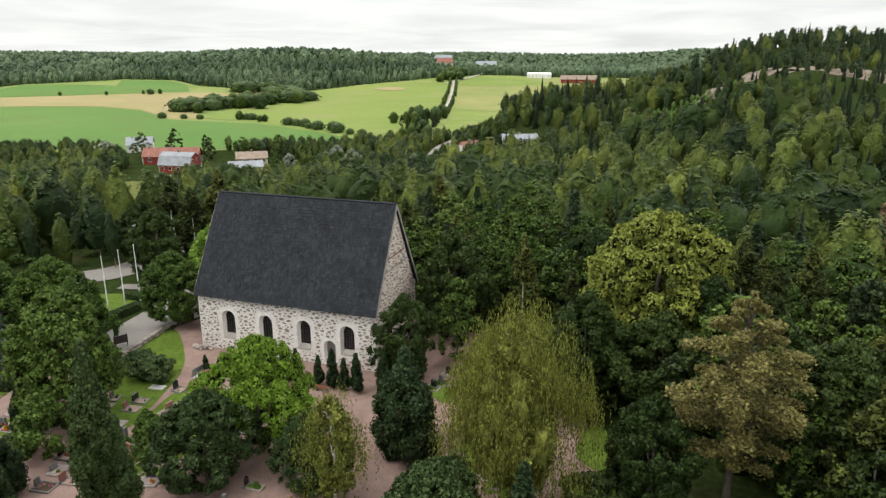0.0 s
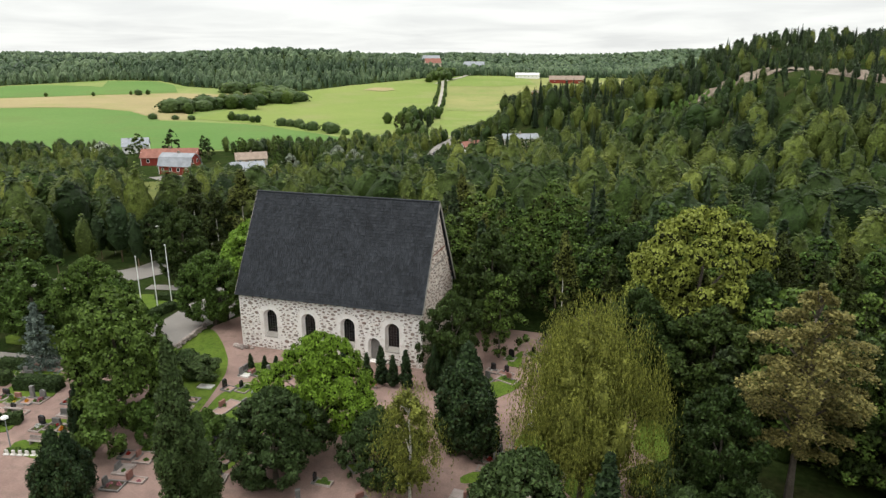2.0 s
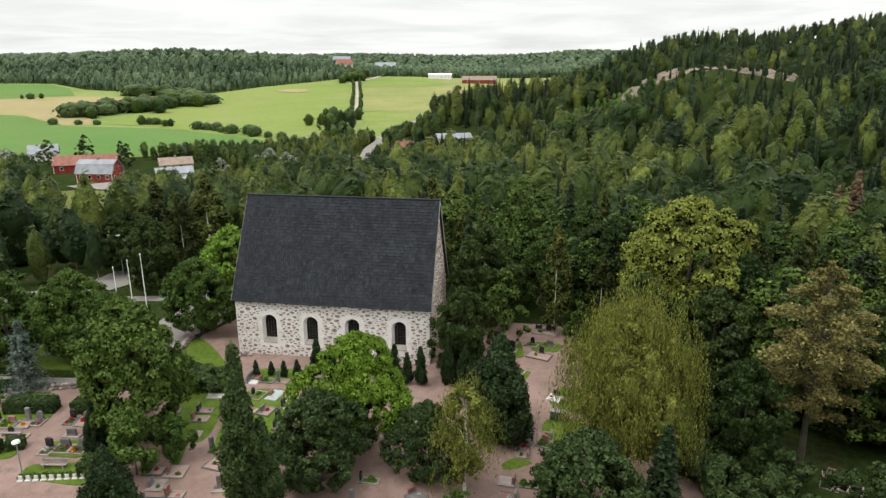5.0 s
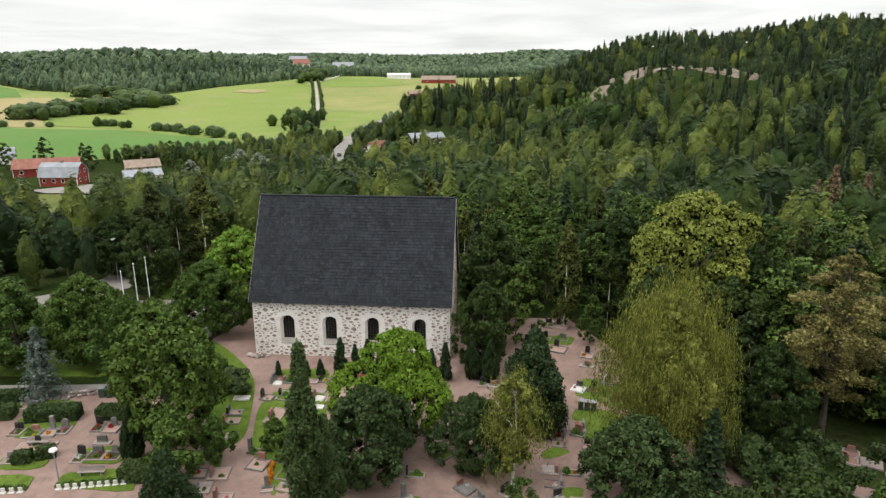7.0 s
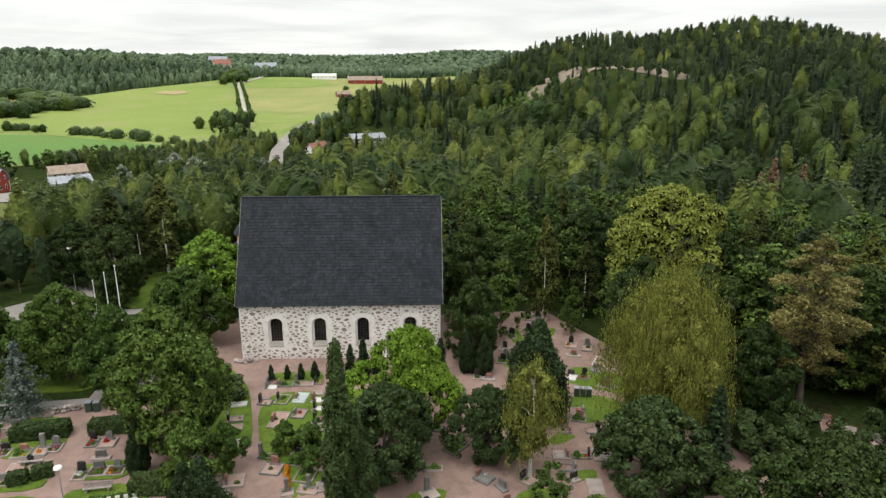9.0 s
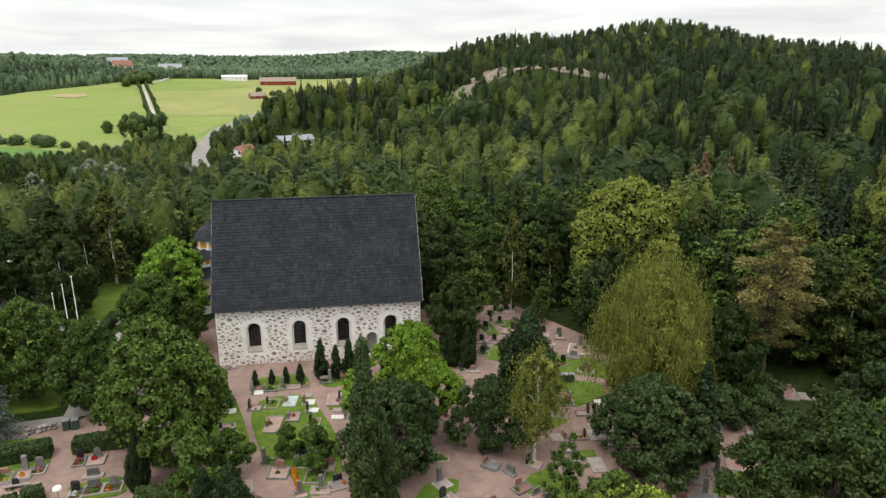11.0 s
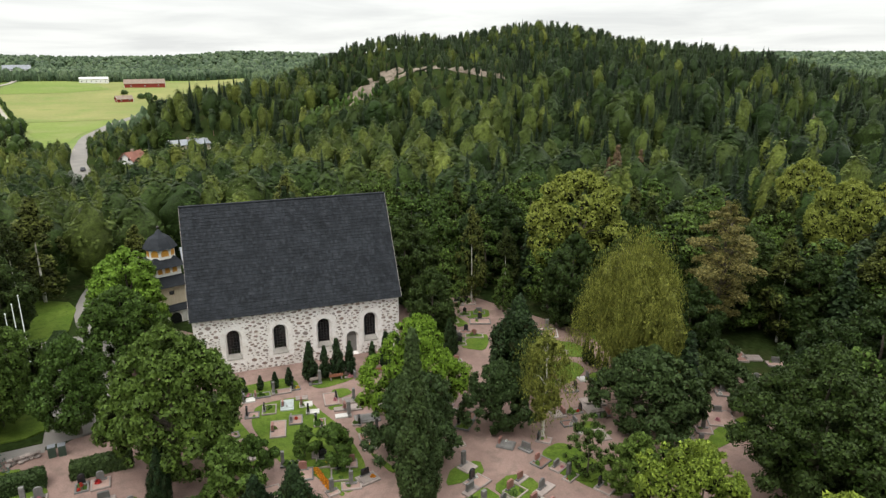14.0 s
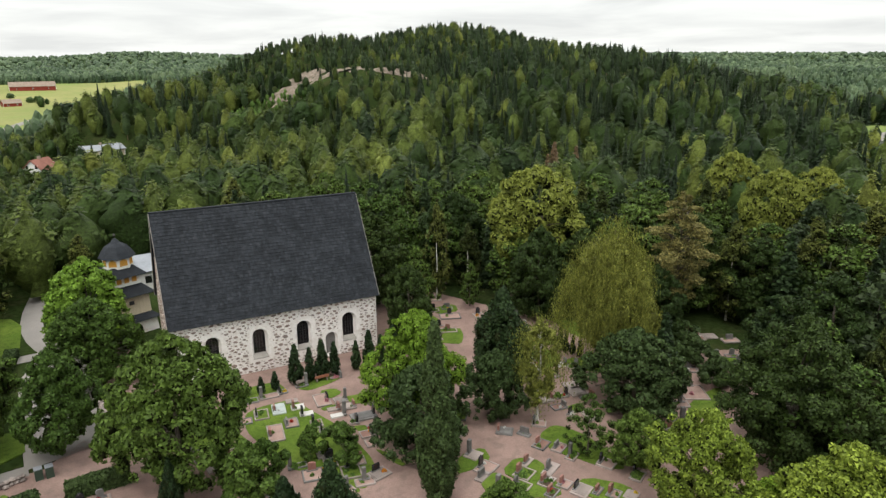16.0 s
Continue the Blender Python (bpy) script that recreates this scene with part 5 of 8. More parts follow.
def clumped_unit(seed, r, base, wide_at, peak, clumps, per, leaf, lump, hang=1.0, body=0.6):
    """A leafy crown one unit high: sprays gathered in clumps over an uneven outline, a small inner body, gaps between."""
    rng = np.random.default_rng(seed)
    ph = rng.uniform(0, 6.28, 3)
    u = 1 - rng.uniform(0.0, 1.0, clumps) ** 0.85 * 0.74
    u[:2] = 0.99, 0.94
    a = np.arange(clumps) * 2.39996 + rng.uniform(-0.6, 0.6, clumps)

    def radius(u, a):
        prof = np.where(u < wide_at, 0.55 + 0.45 * np.sin(np.clip(u / wide_at, 0, 1) * 1.571), np.cos(np.clip((u - wide_at) / (1 - wide_at), 0, 1) * 1.571) ** peak)
        return r * prof * (1 + 0.15 * np.sin(2 * a + ph[0] + 4 * u) + 0.15 * np.sin(3 * a + ph[1] - 6 * u))

    ls = lump * rng.uniform(0.65, 1.35, clumps)
    rad = np.maximum(radius(u, a) - 0.5 * ls, 0) * rng.uniform(0.72, 1.08, clumps)
    cs = np.stack([np.cos(a) * rad, np.sin(a) * rad, base + u * (1 - base) - 0.5 * ls], 1)
    d = rng.normal(size=(clumps, per, 3)); d[..., 2] += 0.45
    d /= np.linalg.norm(d, axis=2)[..., None]
    c = cs[:, None] + d * ls[:, None, None] * np.array([1, 1, hang]) * rng.uniform(0.6, 1.1, (clumps, per, 1))
    c = c.reshape(-1, 3)
    out = c - np.array([0, 0, base + 0.45 * (1 - base)])
    out[:, 2] *= 0.6
    out /= np.linalg.norm(out, axis=1)[:, None] + 1e-9
    lv, lf = leaf_tris(c, 0.55 * d.reshape(-1, 3) + out + np.array([0, 0, 0.15]), leaf, rng, 0.3)
    m, us = 8, np.array([0.0, 0.2, 0.4, 0.58, 0.74, 0.88])
    k = np.arange(m)
    U, A_ = np.meshgrid(us, k * 6.2832 / m, indexing="ij")
    A_ = A_ + np.arange(len(us))[:, None] * 3.1416 / m
    rr = radius(U, A_) * body * rng.uniform(0.72, 1.22, U.shape)
    cv = np.concatenate([np.stack([np.cos(A_) * rr, np.sin(A_) * rr, base + (U + rng.uniform(-0.05, 0.05, U.shape) * (U > 0)) * (1 - base) * 0.97], -1).reshape(-1, 3), [[0, 0, base + 0.95 * (1 - base)]]])
    j = (k + 1) % m
    rows = np.arange(len(us) - 1) * m
    cf = [np.stack([o + k, o + j, o + m + j], 1) for o in rows] + [np.stack([o + k, o + m + j, o + m + k], 1) for o in rows] + [np.stack([rows[-1] + m + k, rows[-1] + m + j, np.full(m, len(cv) - 1)], 1)]
    return join((lv, lf), (cv, np.concatenate(cf)))


def crown_template(key, seed, few=1.0):
    """One tree of the woods, a unit high; few thins its sprays and widens them."""
    big = few ** -0.5
    if key == "spruce":
        return spruce_unit(seed)
    if key == "pine":
        return clumped_unit(seed, 0.19, 0.2, 0.3, 0.75, int(22 * few + 3), 12, 0.028 * big ** 0.7, 0.055 * big, 0.7, 0.66)
    if key == "birch":
        return clumped_unit(seed, 0.19, 0.08, 0.4, 0.65, int(27 * few + 5), 14, 0.025 * big ** 0.7, 0.06 * big, 1.4, 0.86)
    return clumped_unit(seed, 0.26, 0.04, 0.45, 0.55, int(28 * few + 5), 14, 0.030 * big ** 0.7, 0.078 * big, 0.85, 0.88)


def tone_of(me, values):
    me.attributes.new("tone", "FLOAT", "POINT").data.foreach_set("value", np.asarray(values, np.float32))


def joined_wood(name, key, x, y, h, wide, mat, label, rng):
    """Many trees of one kind as one mesh, each with a tone of its own."""
    vs, fs, tn, off = [], [], [], 0
    kinds = rng.integers(0, 5, len(x)) + 5 * (np.hypot(x - 25, y + 65) > 225)
    z = height(x, y)
    for k in range(10):
        tv, tf = crown_template(key, 100 + k, 1.0 if k < 5 else 0.4)
        s = np.flatnonzero(kinds == k)
        if not len(s):
            continue
        a = rng.uniform(0, 6.28, len(s))
        ca, sa = np.cos(a)[:, None], np.sin(a)[:, None]
        w = (h[s] * wide[s])[:, None]
        px = x[s][:, None] + w * (tv[None, :, 0] * ca - tv[None, :, 1] * sa)
        py = y[s][:, None] + w * (tv[None, :, 0] * sa + tv[None, :, 1] * ca)
        pz = z[s][:, None] + h[s][:, None] * tv[None, :, 2]
        vs.append(np.stack([px, py, pz], -1).reshape(-1, 3))
        fs.append((tf[None] + (np.arange(len(s)) * len(tv))[:, None, None] + off).reshape(-1, tf.shape[1]))
        drift = 0.5 + 0.3 * np.sin(x[s] / 14.0 + 1.3 * np.sin(y[s] / 19.0)) + 0.15 * np.sin(y[s] / 8.0 - x[s] / 23.0)
        tn.append(np.repeat(np.clip(0.5 * drift + 0.5 * rng.uniform(0, 1, len(s)), 0, 1), len(tv)))
        off += len(s) * len(tv)
    me = np_mesh(name, np.concatenate(vs), np.concatenate(fs), mat, True)
    tone_of(me, np.concatenate(tn))
    return solid(name, me, None, label, "woods", kind="stuff")


wx, wy, wrng = scatter(-250, 330, -70, 400, 5.5, 21)
wz = height(wx, wy)
seen = (wy < 320 + 0.35 * np.clip(wx - 60, 0, 150)) & (wy < 380 - 1.2 * np.maximum(wx - 240, 0)) & (wx < 300)
wx, wy, wz = wx[seen], wy[seen], wz[seen]
far_from = np.hypot(wx - 22, wy + 20)
order = np.argsort(far_from)
wx, wy, wz, far_from = wx[order], wy[order], wz[order], far_from[order]
hillside = ss(6, 26, wz)
roll = wrng.uniform(0, 1, len(wx))
dice = wrng.uniform(0, 1, len(wx))
grove = np.sin(wx / 17.0 + 1.0) * np.sin(wy / 13.0 + 0.4) + 0.7 * np.sin(wx / 9.0 - wy / 11.0)
# shares of each kind: a birch belt on the lower slope, spruces to the east and on the north-western foot, pines on the ridge
belt = np.exp(-((wy - 122) / 34) ** 2) * ss(0, 25, wx) * (1 - ss(88, 125, wx))
east = ss(76, 104, wx) * ss(5, 40, wy) * (1 - ss(24, 32, wz))
foot = (1 - ss(30, 46, wx)) * ss(140, 160, wy) * ss(-60, -30, wx)
ridge = ss(20, 29, wz)
west = 1 - ss(-12, 2, wx)
p_spruce = np.clip(0.10 + 0.46 * east + 0.42 * foot * (1 - west) - 0.08 * belt - 0.08 * west + 0.18 * (grove > 0.5), 0, 0.8) * (1 - 0.3 * ridge) + 0.12 * ridge
p_pine = 0.06 + 0.12 * hillside + 0.42 * ridge
p_birch = np.clip(0.3 + 0.4 * belt + 0.25 * west - 0.2 * east - 0.15 * (grove > 0.5) + 0.15 * (grove < -0.4), 0.08, 1)
kind_of = np.where(roll < p_spruce, "spruce", np.where(roll < p_spruce + p_pine, "pine", np.where(roll < p_spruce + p_pine + p_birch, "birch", "aspen")))
tall = (7.0 + 6.0 * dice) * np.where(kind_of == "spruce", 1.12, 1.0) * (1 - hillside * np.interp(wx, [110, 190], [0.36, 0.27]))
near_wood = 1 - ss(40, 90, wy)
tall = tall * (1 + 0.15 * near_wood)
cap = np.interp(wy, [40, 80, 125, 200], [14, 10.5, 8.0, 7.0])
tall = np.where((wx > 58) & (wx < 124) & (wy > 158) & (wy < 200), np.minimum(tall, 5.5), tall)
tall = np.where((wx > -6) & (wx < 6) & (wy > 20) & (wy < 36), np.minimum(tall, 6.0), tall)
tall = np.where((wx < -14) & (wy > 40), np.minimum(tall, cap * wrng.uniform(0.75, 1.1, len(wx))), tall)
plump = np.where(kind_of == "spruce", wrng.uniform(0.9, 1.25, len(wx)), wrng.uniform(1.0, 1.6, len(wx)) * (1 - 0.12 * near_wood))
NEAR = 190


def wood_trunks(name, x, y, h, mat, label):
    """Slim four-sided trunks of many trees, joined."""
    z = height(x, y)
    k = np.arange(4)
    ring = np.stack([np.cos(k * 1.5708), np.sin(k * 1.5708)], 1)
    r = 0.012 * h
    lo = np.concatenate([np.stack([x, y], 1)[:, None] + ring[None] * r[:, None, None], np.repeat((z - 0.3)[:, None, None], 4, 1)], 2)
    hi = np.concatenate([np.stack([x, y], 1)[:, None] + ring[None] * r[:, None, None] * 0.5, np.repeat((z + 0.86 * h)[:, None, None], 4, 1)], 2)
    v = np.concatenate([lo, hi], 1).reshape(-1, 3)
    j = (k + 1) % 4
    f = np.stack([k, j, 4 + j, 4 + k], 1)
    f = (f[None] + (np.arange(len(x)) * 8)[:, None, None]).reshape(-1, 4)
    solid(name, np_mesh(name, v, f, mat), None, label, "woods", kind="stuff")


LABELS = {"spruce": ("spruce", "spruce", "tall dark green spruce in the wood"), "pine": ("pine", "pine", "pine with a bare trunk and dark crown"),
          "birch": ("wood_birch", "birch", "birch of the wood with light trunk"), "aspen": ("broadleaf", "deciduous_tree", "leafy green deciduous tree of the wood")}
for i in range(NEAR):
    key, nm, lab = LABELS[str(kind_of[i])]
    plant(key, float(wx[i]), float(wy[i]), float(tall[i]), float(plump[i]), float(roll[i] * 60), nm, lab, "tree", "trees of the wood")
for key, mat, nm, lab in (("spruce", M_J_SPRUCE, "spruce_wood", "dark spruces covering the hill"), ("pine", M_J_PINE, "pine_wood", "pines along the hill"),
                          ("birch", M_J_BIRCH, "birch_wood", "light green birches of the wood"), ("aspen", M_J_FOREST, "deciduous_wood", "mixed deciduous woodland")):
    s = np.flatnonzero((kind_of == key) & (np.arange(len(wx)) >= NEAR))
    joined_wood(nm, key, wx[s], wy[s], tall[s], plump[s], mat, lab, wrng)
    if key == "pine":
        wood_trunks("pine_trunks", wx[s], wy[s], tall[s], M_PINE_BARK, "reddish grey pine trunks on the hill")
    if key == "birch":
        s = s[::3]
        wood_trunks("birch_trunks", wx[s], wy[s], tall[s], M_BIRCH_BARK, "pale birch trunks between the leaves")


def far_wood(name, x, y, h, r, mat, label, rng):
    """Distant trees: small rounded, uneven crowns, joined."""
    n = len(x)
    k = 5
    a = np.arange(k) * 2 * np.pi / k
    prof = ((0.0, 0.85), (0.5, 1.0), (0.82, 0.62))
    rings = []
    z = height(x, y)
    for t, rr in prof:
        rad = r[:, None] * rr * rng.uniform(0.65, 1.3, (n, k))
        ang = a[None] + rng.uniform(-0.4, 0.4, (n, k))
        rings.append(np.stack([x[:, None] + rad * np.cos(ang), y[:, None] + rad * np.sin(ang), z[:, None] + h[:, None] * (t + rng.uniform(-0.08, 0.08, (n, k)))], -1))
    top = np.stack([x + rng.normal(size=n) * 0.4, y, z + h], -1)[:, None]
    v = np.concatenate(rings + [top], 1).reshape(-1, 3)
    i = np.arange(k); j = (i + 1) % k
    tri = np.concatenate([np.stack([o + i, o + j, o + k + j], 1) for o in (0, k)] + [np.stack([o + i, o + k + j, o + k + i], 1) for o in (0, k)] + [np.stack([2 * k + i, 2 * k + j, np.full(k, 3 * k)], 1)])
    tri = (tri[None] + (np.arange(n) * (3 * k + 1))[:, None, None]).reshape(-1, 3)
    grove = 0.5 + 0.25 * np.sin(x / 37.0 + 1.7 * np.sin(y / 51.0)) + 0.2 * np.sin(y / 29.0 - x / 83.0)
    me = np_mesh(name, v, tri, mat, False)
    tone_of(me, np.repeat(np.clip(grove + rng.normal(size=n) * 0.25, 0, 1), 3 * k + 1))
    return solid(name, me, None, label, "woods", kind="stuff")


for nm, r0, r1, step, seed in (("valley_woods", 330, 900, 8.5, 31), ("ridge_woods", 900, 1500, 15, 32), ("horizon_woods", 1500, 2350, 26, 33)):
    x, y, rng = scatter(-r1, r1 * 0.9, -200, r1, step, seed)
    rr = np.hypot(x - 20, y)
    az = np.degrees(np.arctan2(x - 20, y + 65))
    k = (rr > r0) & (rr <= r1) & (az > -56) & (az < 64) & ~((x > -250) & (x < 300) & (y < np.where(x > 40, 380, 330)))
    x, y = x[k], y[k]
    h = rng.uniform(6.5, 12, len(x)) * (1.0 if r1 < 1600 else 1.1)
    far_wood(nm, x, y, h, h * 0.26 * np.minimum(step, 20) / 9 * rng.uniform(0.7, 1.3, len(x)), M_FAR_HAZED, "distant wooded ridges of mixed green trees, haze put into their colour", rng)

x, y, rng = scatter(36, 78, 170, 212, 3.2, 41)
k = ((x - 56) / 19) ** 2 + ((y - 190) / 16) ** 2 < 1
joined_wood("young_wood", "aspen", x[k], y[k], rng.uniform(1.6, 3.4, k.sum()), rng.uniform(0.9, 1.4, k.sum()), M_J_YOUNG, "bright green young trees on a clearing", rng)
x, y, rng = scatter(50, 112, -62, 14, 5.4, 42)
joined_wood("undergrowth", "aspen", x, y, rng.uniform(2.5, 5.5, len(x)), rng.uniform(1.0, 1.6, len(x)), M_J_FOREST, "dark leafy undergrowth at the wood's edge", rng)

# ---------------------------------------------------------------- bell tower
def ngon_ring(r, z, n, turn):
    return [(r * math.cos(turn + 2 * math.pi * k / n), r * math.sin(turn + 2 * math.pi * k / n), z) for k in range(n)]


def stacked(rings):
    """A solid through rings of equal count, closed at both ends."""
    bm = bmesh.new()
    vs = [[bm.verts.new(p) for p in r] for r in rings]
    n = len(rings[0])
    for a, b in zip(vs, vs[1:]):
        for k in range(n):
            bm.faces.new((a[k], a[(k + 1) % n], b[(k + 1) % n], b[k]))
    bm.faces.new(vs[0][::-1]); bm.faces.new(vs[-1])
    bmesh.ops.recalc_face_normals(bm, faces=bm.faces)
    return bm


def arch_panel(w, z0, z1, t, n=8):
    """An arched board standing in x and z, t thick, facing -y."""
    bm = bmesh.new()
    pts = arch(0, w, z0, z1, n)
    a = [bm.verts.new((x, -t, z)) for x, z in pts]
    b = [bm.verts.new((x, 0, z)) for x, z in pts]
    bm.faces.new(a)
    for k in range(len(pts)):
        bm.faces.new((a[k], a[(k + 1) % len(pts)], b[(k + 1) % len(pts)], b[k]))
    bmesh.ops.recalc_face_normals(bm, faces=bm.faces)
    return bm


tower = thing("bell_tower", "cream wooden bell tower with black shingle roofs and orange shutters", "bell tower", pose(-3.6, 20.6, 0, 0, 0, 22))
q = math.pi / 4
S2 = math.sqrt(2)
part("base", stacked([ngon_ring(2.9 * S2, 0, 4, q), ngon_ring(2.8 * S2, 1.8, 4, q)]), M_PLASTER, tower, "whitewashed stone base")
part("lower_roof", stacked([ngon_ring(3.25 * S2, 1.75, 4, q), ngon_ring(3.2 * S2, 1.85, 4, q), ngon_ring(2.3 * S2, 2.6, 4, q)]), M_SHINGLE, tower, "black shingle skirt roof")
part("shaft", stacked([ngon_ring(2.4 * S2, 2.5, 4, q), ngon_ring(2.3 * S2, 5.2, 4, q)]), M_BOARD, tower, "cream boarded shaft")
part("middle_roof", stacked([ngon_ring(3.0 * S2, 5.1, 4, q), ngon_ring(2.95 * S2, 5.2, 4, q), ngon_ring(1.75 * S2, 6.4, 4, q)]), M_SHINGLE, tower, "black shingle skirt roof")
part("bell_room", stacked([ngon_ring(1.8 * S2, 6.3, 4, q), ngon_ring(1.75 * S2, 7.7, 4, q)]), M_WHITE, tower, "pale boarded bell room")
part("upper_roof", stacked([ngon_ring(2.45 * S2, 7.6, 4, q), ngon_ring(2.4 * S2, 7.7, 4, q), ngon_ring(1.3 * S2, 8.8, 4, q)]), M_SHINGLE, tower, "black shingle roof")
part("lantern", stacked([ngon_ring(1.75, 8.6, 8, q / 2), ngon_ring(1.75, 10.0, 8, q / 2)]), M_WHITE, tower, "pale eight-sided lantern")
part("dome", stacked([ngon_ring(2.2, 9.95, 8, q / 2), ngon_ring(2.15, 10.05, 8, q / 2), ngon_ring(1.75, 10.75, 8, q / 2), ngon_ring(1.3, 11.35, 8, q / 2), ngon_ring(0.6, 11.75, 8, q / 2), ngon_ring(0.14, 12.3, 8, q / 2)]), M_SHINGLE, tower, "black shingled dome")
bm = bmesh.new()
tube(bm, [(0, 0, 12.2), (0, 0, 12.9)], [0.06, 0.03])
bmesh.ops.create_uvsphere(bm, u_segments=8, v_segments=6, radius=0.2, matrix=Matrix.Translation((0, 0, 12.65)))
part("finial", bm, M_IRON, tower)
for k in range(8):
    part("shutter", arch_panel(0.95, 8.95, 9.85, 0.03), M_SHUTTER, tower, "orange-yellow arched shutter", pose(0, 0, 0, 0, 0, 45 * k) @ Matrix.Translation((0, -1.75 * math.cos(q / 2) - 0.003, 0)))
for k in range(4):
    for dx in (-0.95, 0, 0.95):
        part("shutter", arch_panel(0.6, 6.75, 7.5, 0.03), M_SHUTTER, tower, "orange-yellow arched shutter", pose(0, 0, 0, 0, 0, 90 * k) @ Matrix.Translation((dx, -1.8, 0)))
    part("small_window", boxm(-0.3, 0.3, -2.42, -2.3, 3.9, 4.4), M_GLASS, tower, at=pose(0, 0, 0, 0, 0, 90 * k))
    part("gateway", arch_panel(1.5, 0.0, 1.5, 0.04), M_GLASS, tower, "dark arched gateway", pose(0, 0, 0, 0, 0, 90 * k) @ Matrix.Translation((0, -2.89, 0)))


# ---------------------------------------------------------------- houses
def house(x, y, turn, ln, wd, wall_h, roof_h, wall, roof, name, label, gambrel=False, windows=4, over=0.5):
    """A gabled house: walls, roof slopes with eaves, windows with frames, a door and a chimney."""
    z = float(height(x, y))
    h = thing(name, label, "house", pose(x, y, z, 0, 0, turn))
    a, b = ln / 2, wd / 2
    prof = [(-b, -0.8), (b, -0.8), (b, wall_h), (0, wall_h + roof_h), (-b, wall_h)]
    if gambrel:
        prof = [(-b, -0.8), (b, -0.8), (b, wall_h), (b * 0.62, wall_h + roof_h * 0.68), (0, wall_h + roof_h), (-b * 0.62, wall_h + roof_h * 0.68), (-b, wall_h)]
    bm = bmesh.new()
    e = [[bm.verts.new((sx * a, py, pz)) for py, pz in prof] for sx in (-1, 1)]
    bm.faces.new(e[0]); bm.faces.new(e[1])
    for k in range(len(prof)):
        bm.faces.new((e[0][k], e[0][(k + 1) % len(prof)], e[1][(k + 1) % len(prof)], e[1][k]))
    bmesh.ops.recalc_face_normals(bm, faces=bm.faces)
    part("wall", bm, wall, h)
    top = prof[2:]
    for (y0, z0), (y1, z1) in zip(top, top[1:]):
        d = math.hypot(y1 - y0, z1 - z0)
        uy, uz = (y1 - y0) / d, (z1 - z0) / d
        ny, nz = (-uz, uy) if uy > 0 else (uz, -uy)
        if nz < 0:
            ny, nz = -ny, -nz
        ext0 = over if (y0, z0) in (prof[2], prof[-1]) else 0.02
        ext1 = over if (y1, z1) in (prof[2], prof[-1]) else 0.02
        ya, za, yb, zb = y0 - uy * ext0, z0 - uz * ext0, y1 + uy * ext1, z1 + uz * ext1
        bm = bmesh.new()
        c = [(ya + ny * 0.02, za + nz * 0.02), (yb + ny * 0.02, zb + nz * 0.02), (yb + ny * 0.2, zb + nz * 0.2), (ya + ny * 0.2, za + nz * 0.2)]
        r = [[bm.verts.new((sx * (a + over), py, pz)) for py, pz in c] for sx in (-1, 1)]
        bm.faces.new(r[0]); bm.faces.new(r[1])
        for k in range(4):
            bm.faces.new((r[0][k], r[0][(k + 1) % 4], r[1][(k + 1) % 4], r[1][k]))
        bmesh.ops.recalc_face_normals(bm, faces=bm.faces)
        part("roof_slope", bm, roof, h)
    part("chimney", boxm(-0.4, 0.4, -0.4, 0.4, wall_h + roof_h * 0.6, wall_h + roof_h + 0.9), M_BROWNROOF, h)
    for side in (-1, 1):
        for k in range(windows):
            wx_ = -a + (k + 0.5) * ln / windows
            fr = part("window", boxm(wx_ - 0.6, wx_ + 0.6, side * b - 0.04, side * b + 0.04, wall_h * 0.35, wall_h * 0.35 + 1.4), M_WHITE, h)
            part("pane", boxm(wx_ - 0.48, wx_ + 0.48, side * b - 0.05, side * b + 0.05, wall_h * 0.35 + 0.12, wall_h * 0.35 + 1.28), M_GLASS, fr)
        for gy in (-wd * 0.22, wd * 0.22):
            for gz in (wall_h * 0.35, wall_h + roof_h * 0.18):
                fr = part("window", boxm(side * a - 0.04, side * a + 0.04, gy - 0.55, gy + 0.55, gz, gz + 1.3), M_WHITE, h)
                part("pane", boxm(side * a - 0.05, side * a + 0.05, gy - 0.43, gy + 0.43, gz + 0.12, gz + 1.18), M_GLASS, fr)
        for gy in (-b, b):
            part("corner_board", boxm(side * a - 0.1, side * a + 0.1, gy - 0.1, gy + 0.1, -0.5, wall_h), M_WHITE, h)
    return h


house(-124, 149, 5, 13, 8, 3.4, 4.2, M_REDWOOD, M_GREYROOF, "house", "red wooden house with a grey gambrel roof and white trim", True)
house(-143, 168, 25, 22, 8, 3.2, 3.0, M_REDWOOD, M_REDROOF, "barn", "long red wooden barn with a tile roof")
house(-181, 192, 35, 11, 8, 3.4, 3.2, M_WHITE, M_GREYROOF, "house", "white house with a dark grey roof")
house(-110, 176, 35, 12, 8, 2.6, 2.2, M_BOARD, M_BROWNROOF, "house", "low house with a pale brown tile roof")
house(-98, 154, 35, 12, 9, 2.8, 1.6, M_WHITE, M_GREYROOF, "house", "white house with a low grey sheet roof")
house(-66, 128, 10, 26, 9, 2.8, 1.2, M_WHITE, M_GREYROOF, "school", "long low white building with a grey roof", windows=8)
house(-84, 122, 95, 14, 8, 2.8, 1.4, M_WHITE, M_GREYROOF, "house", "white building wing with a grey roof")
house(-20, 190, 60, 9, 7, 3.2, 3.4, M_WHITE, M_REDROOF, "house", "small white house with a light red roof")
house(-1, 194, 20, 13, 8, 3.0, 1.4, M_BOARD, M_GREYROOF, "house", "low house with a pale sheet roof among trees")
house(5, 40, 5, 13, 8, 3.2, 1.4, M_WHITE, M_GREYROOF, "parish_house", "white parish house with a flat grey roof")
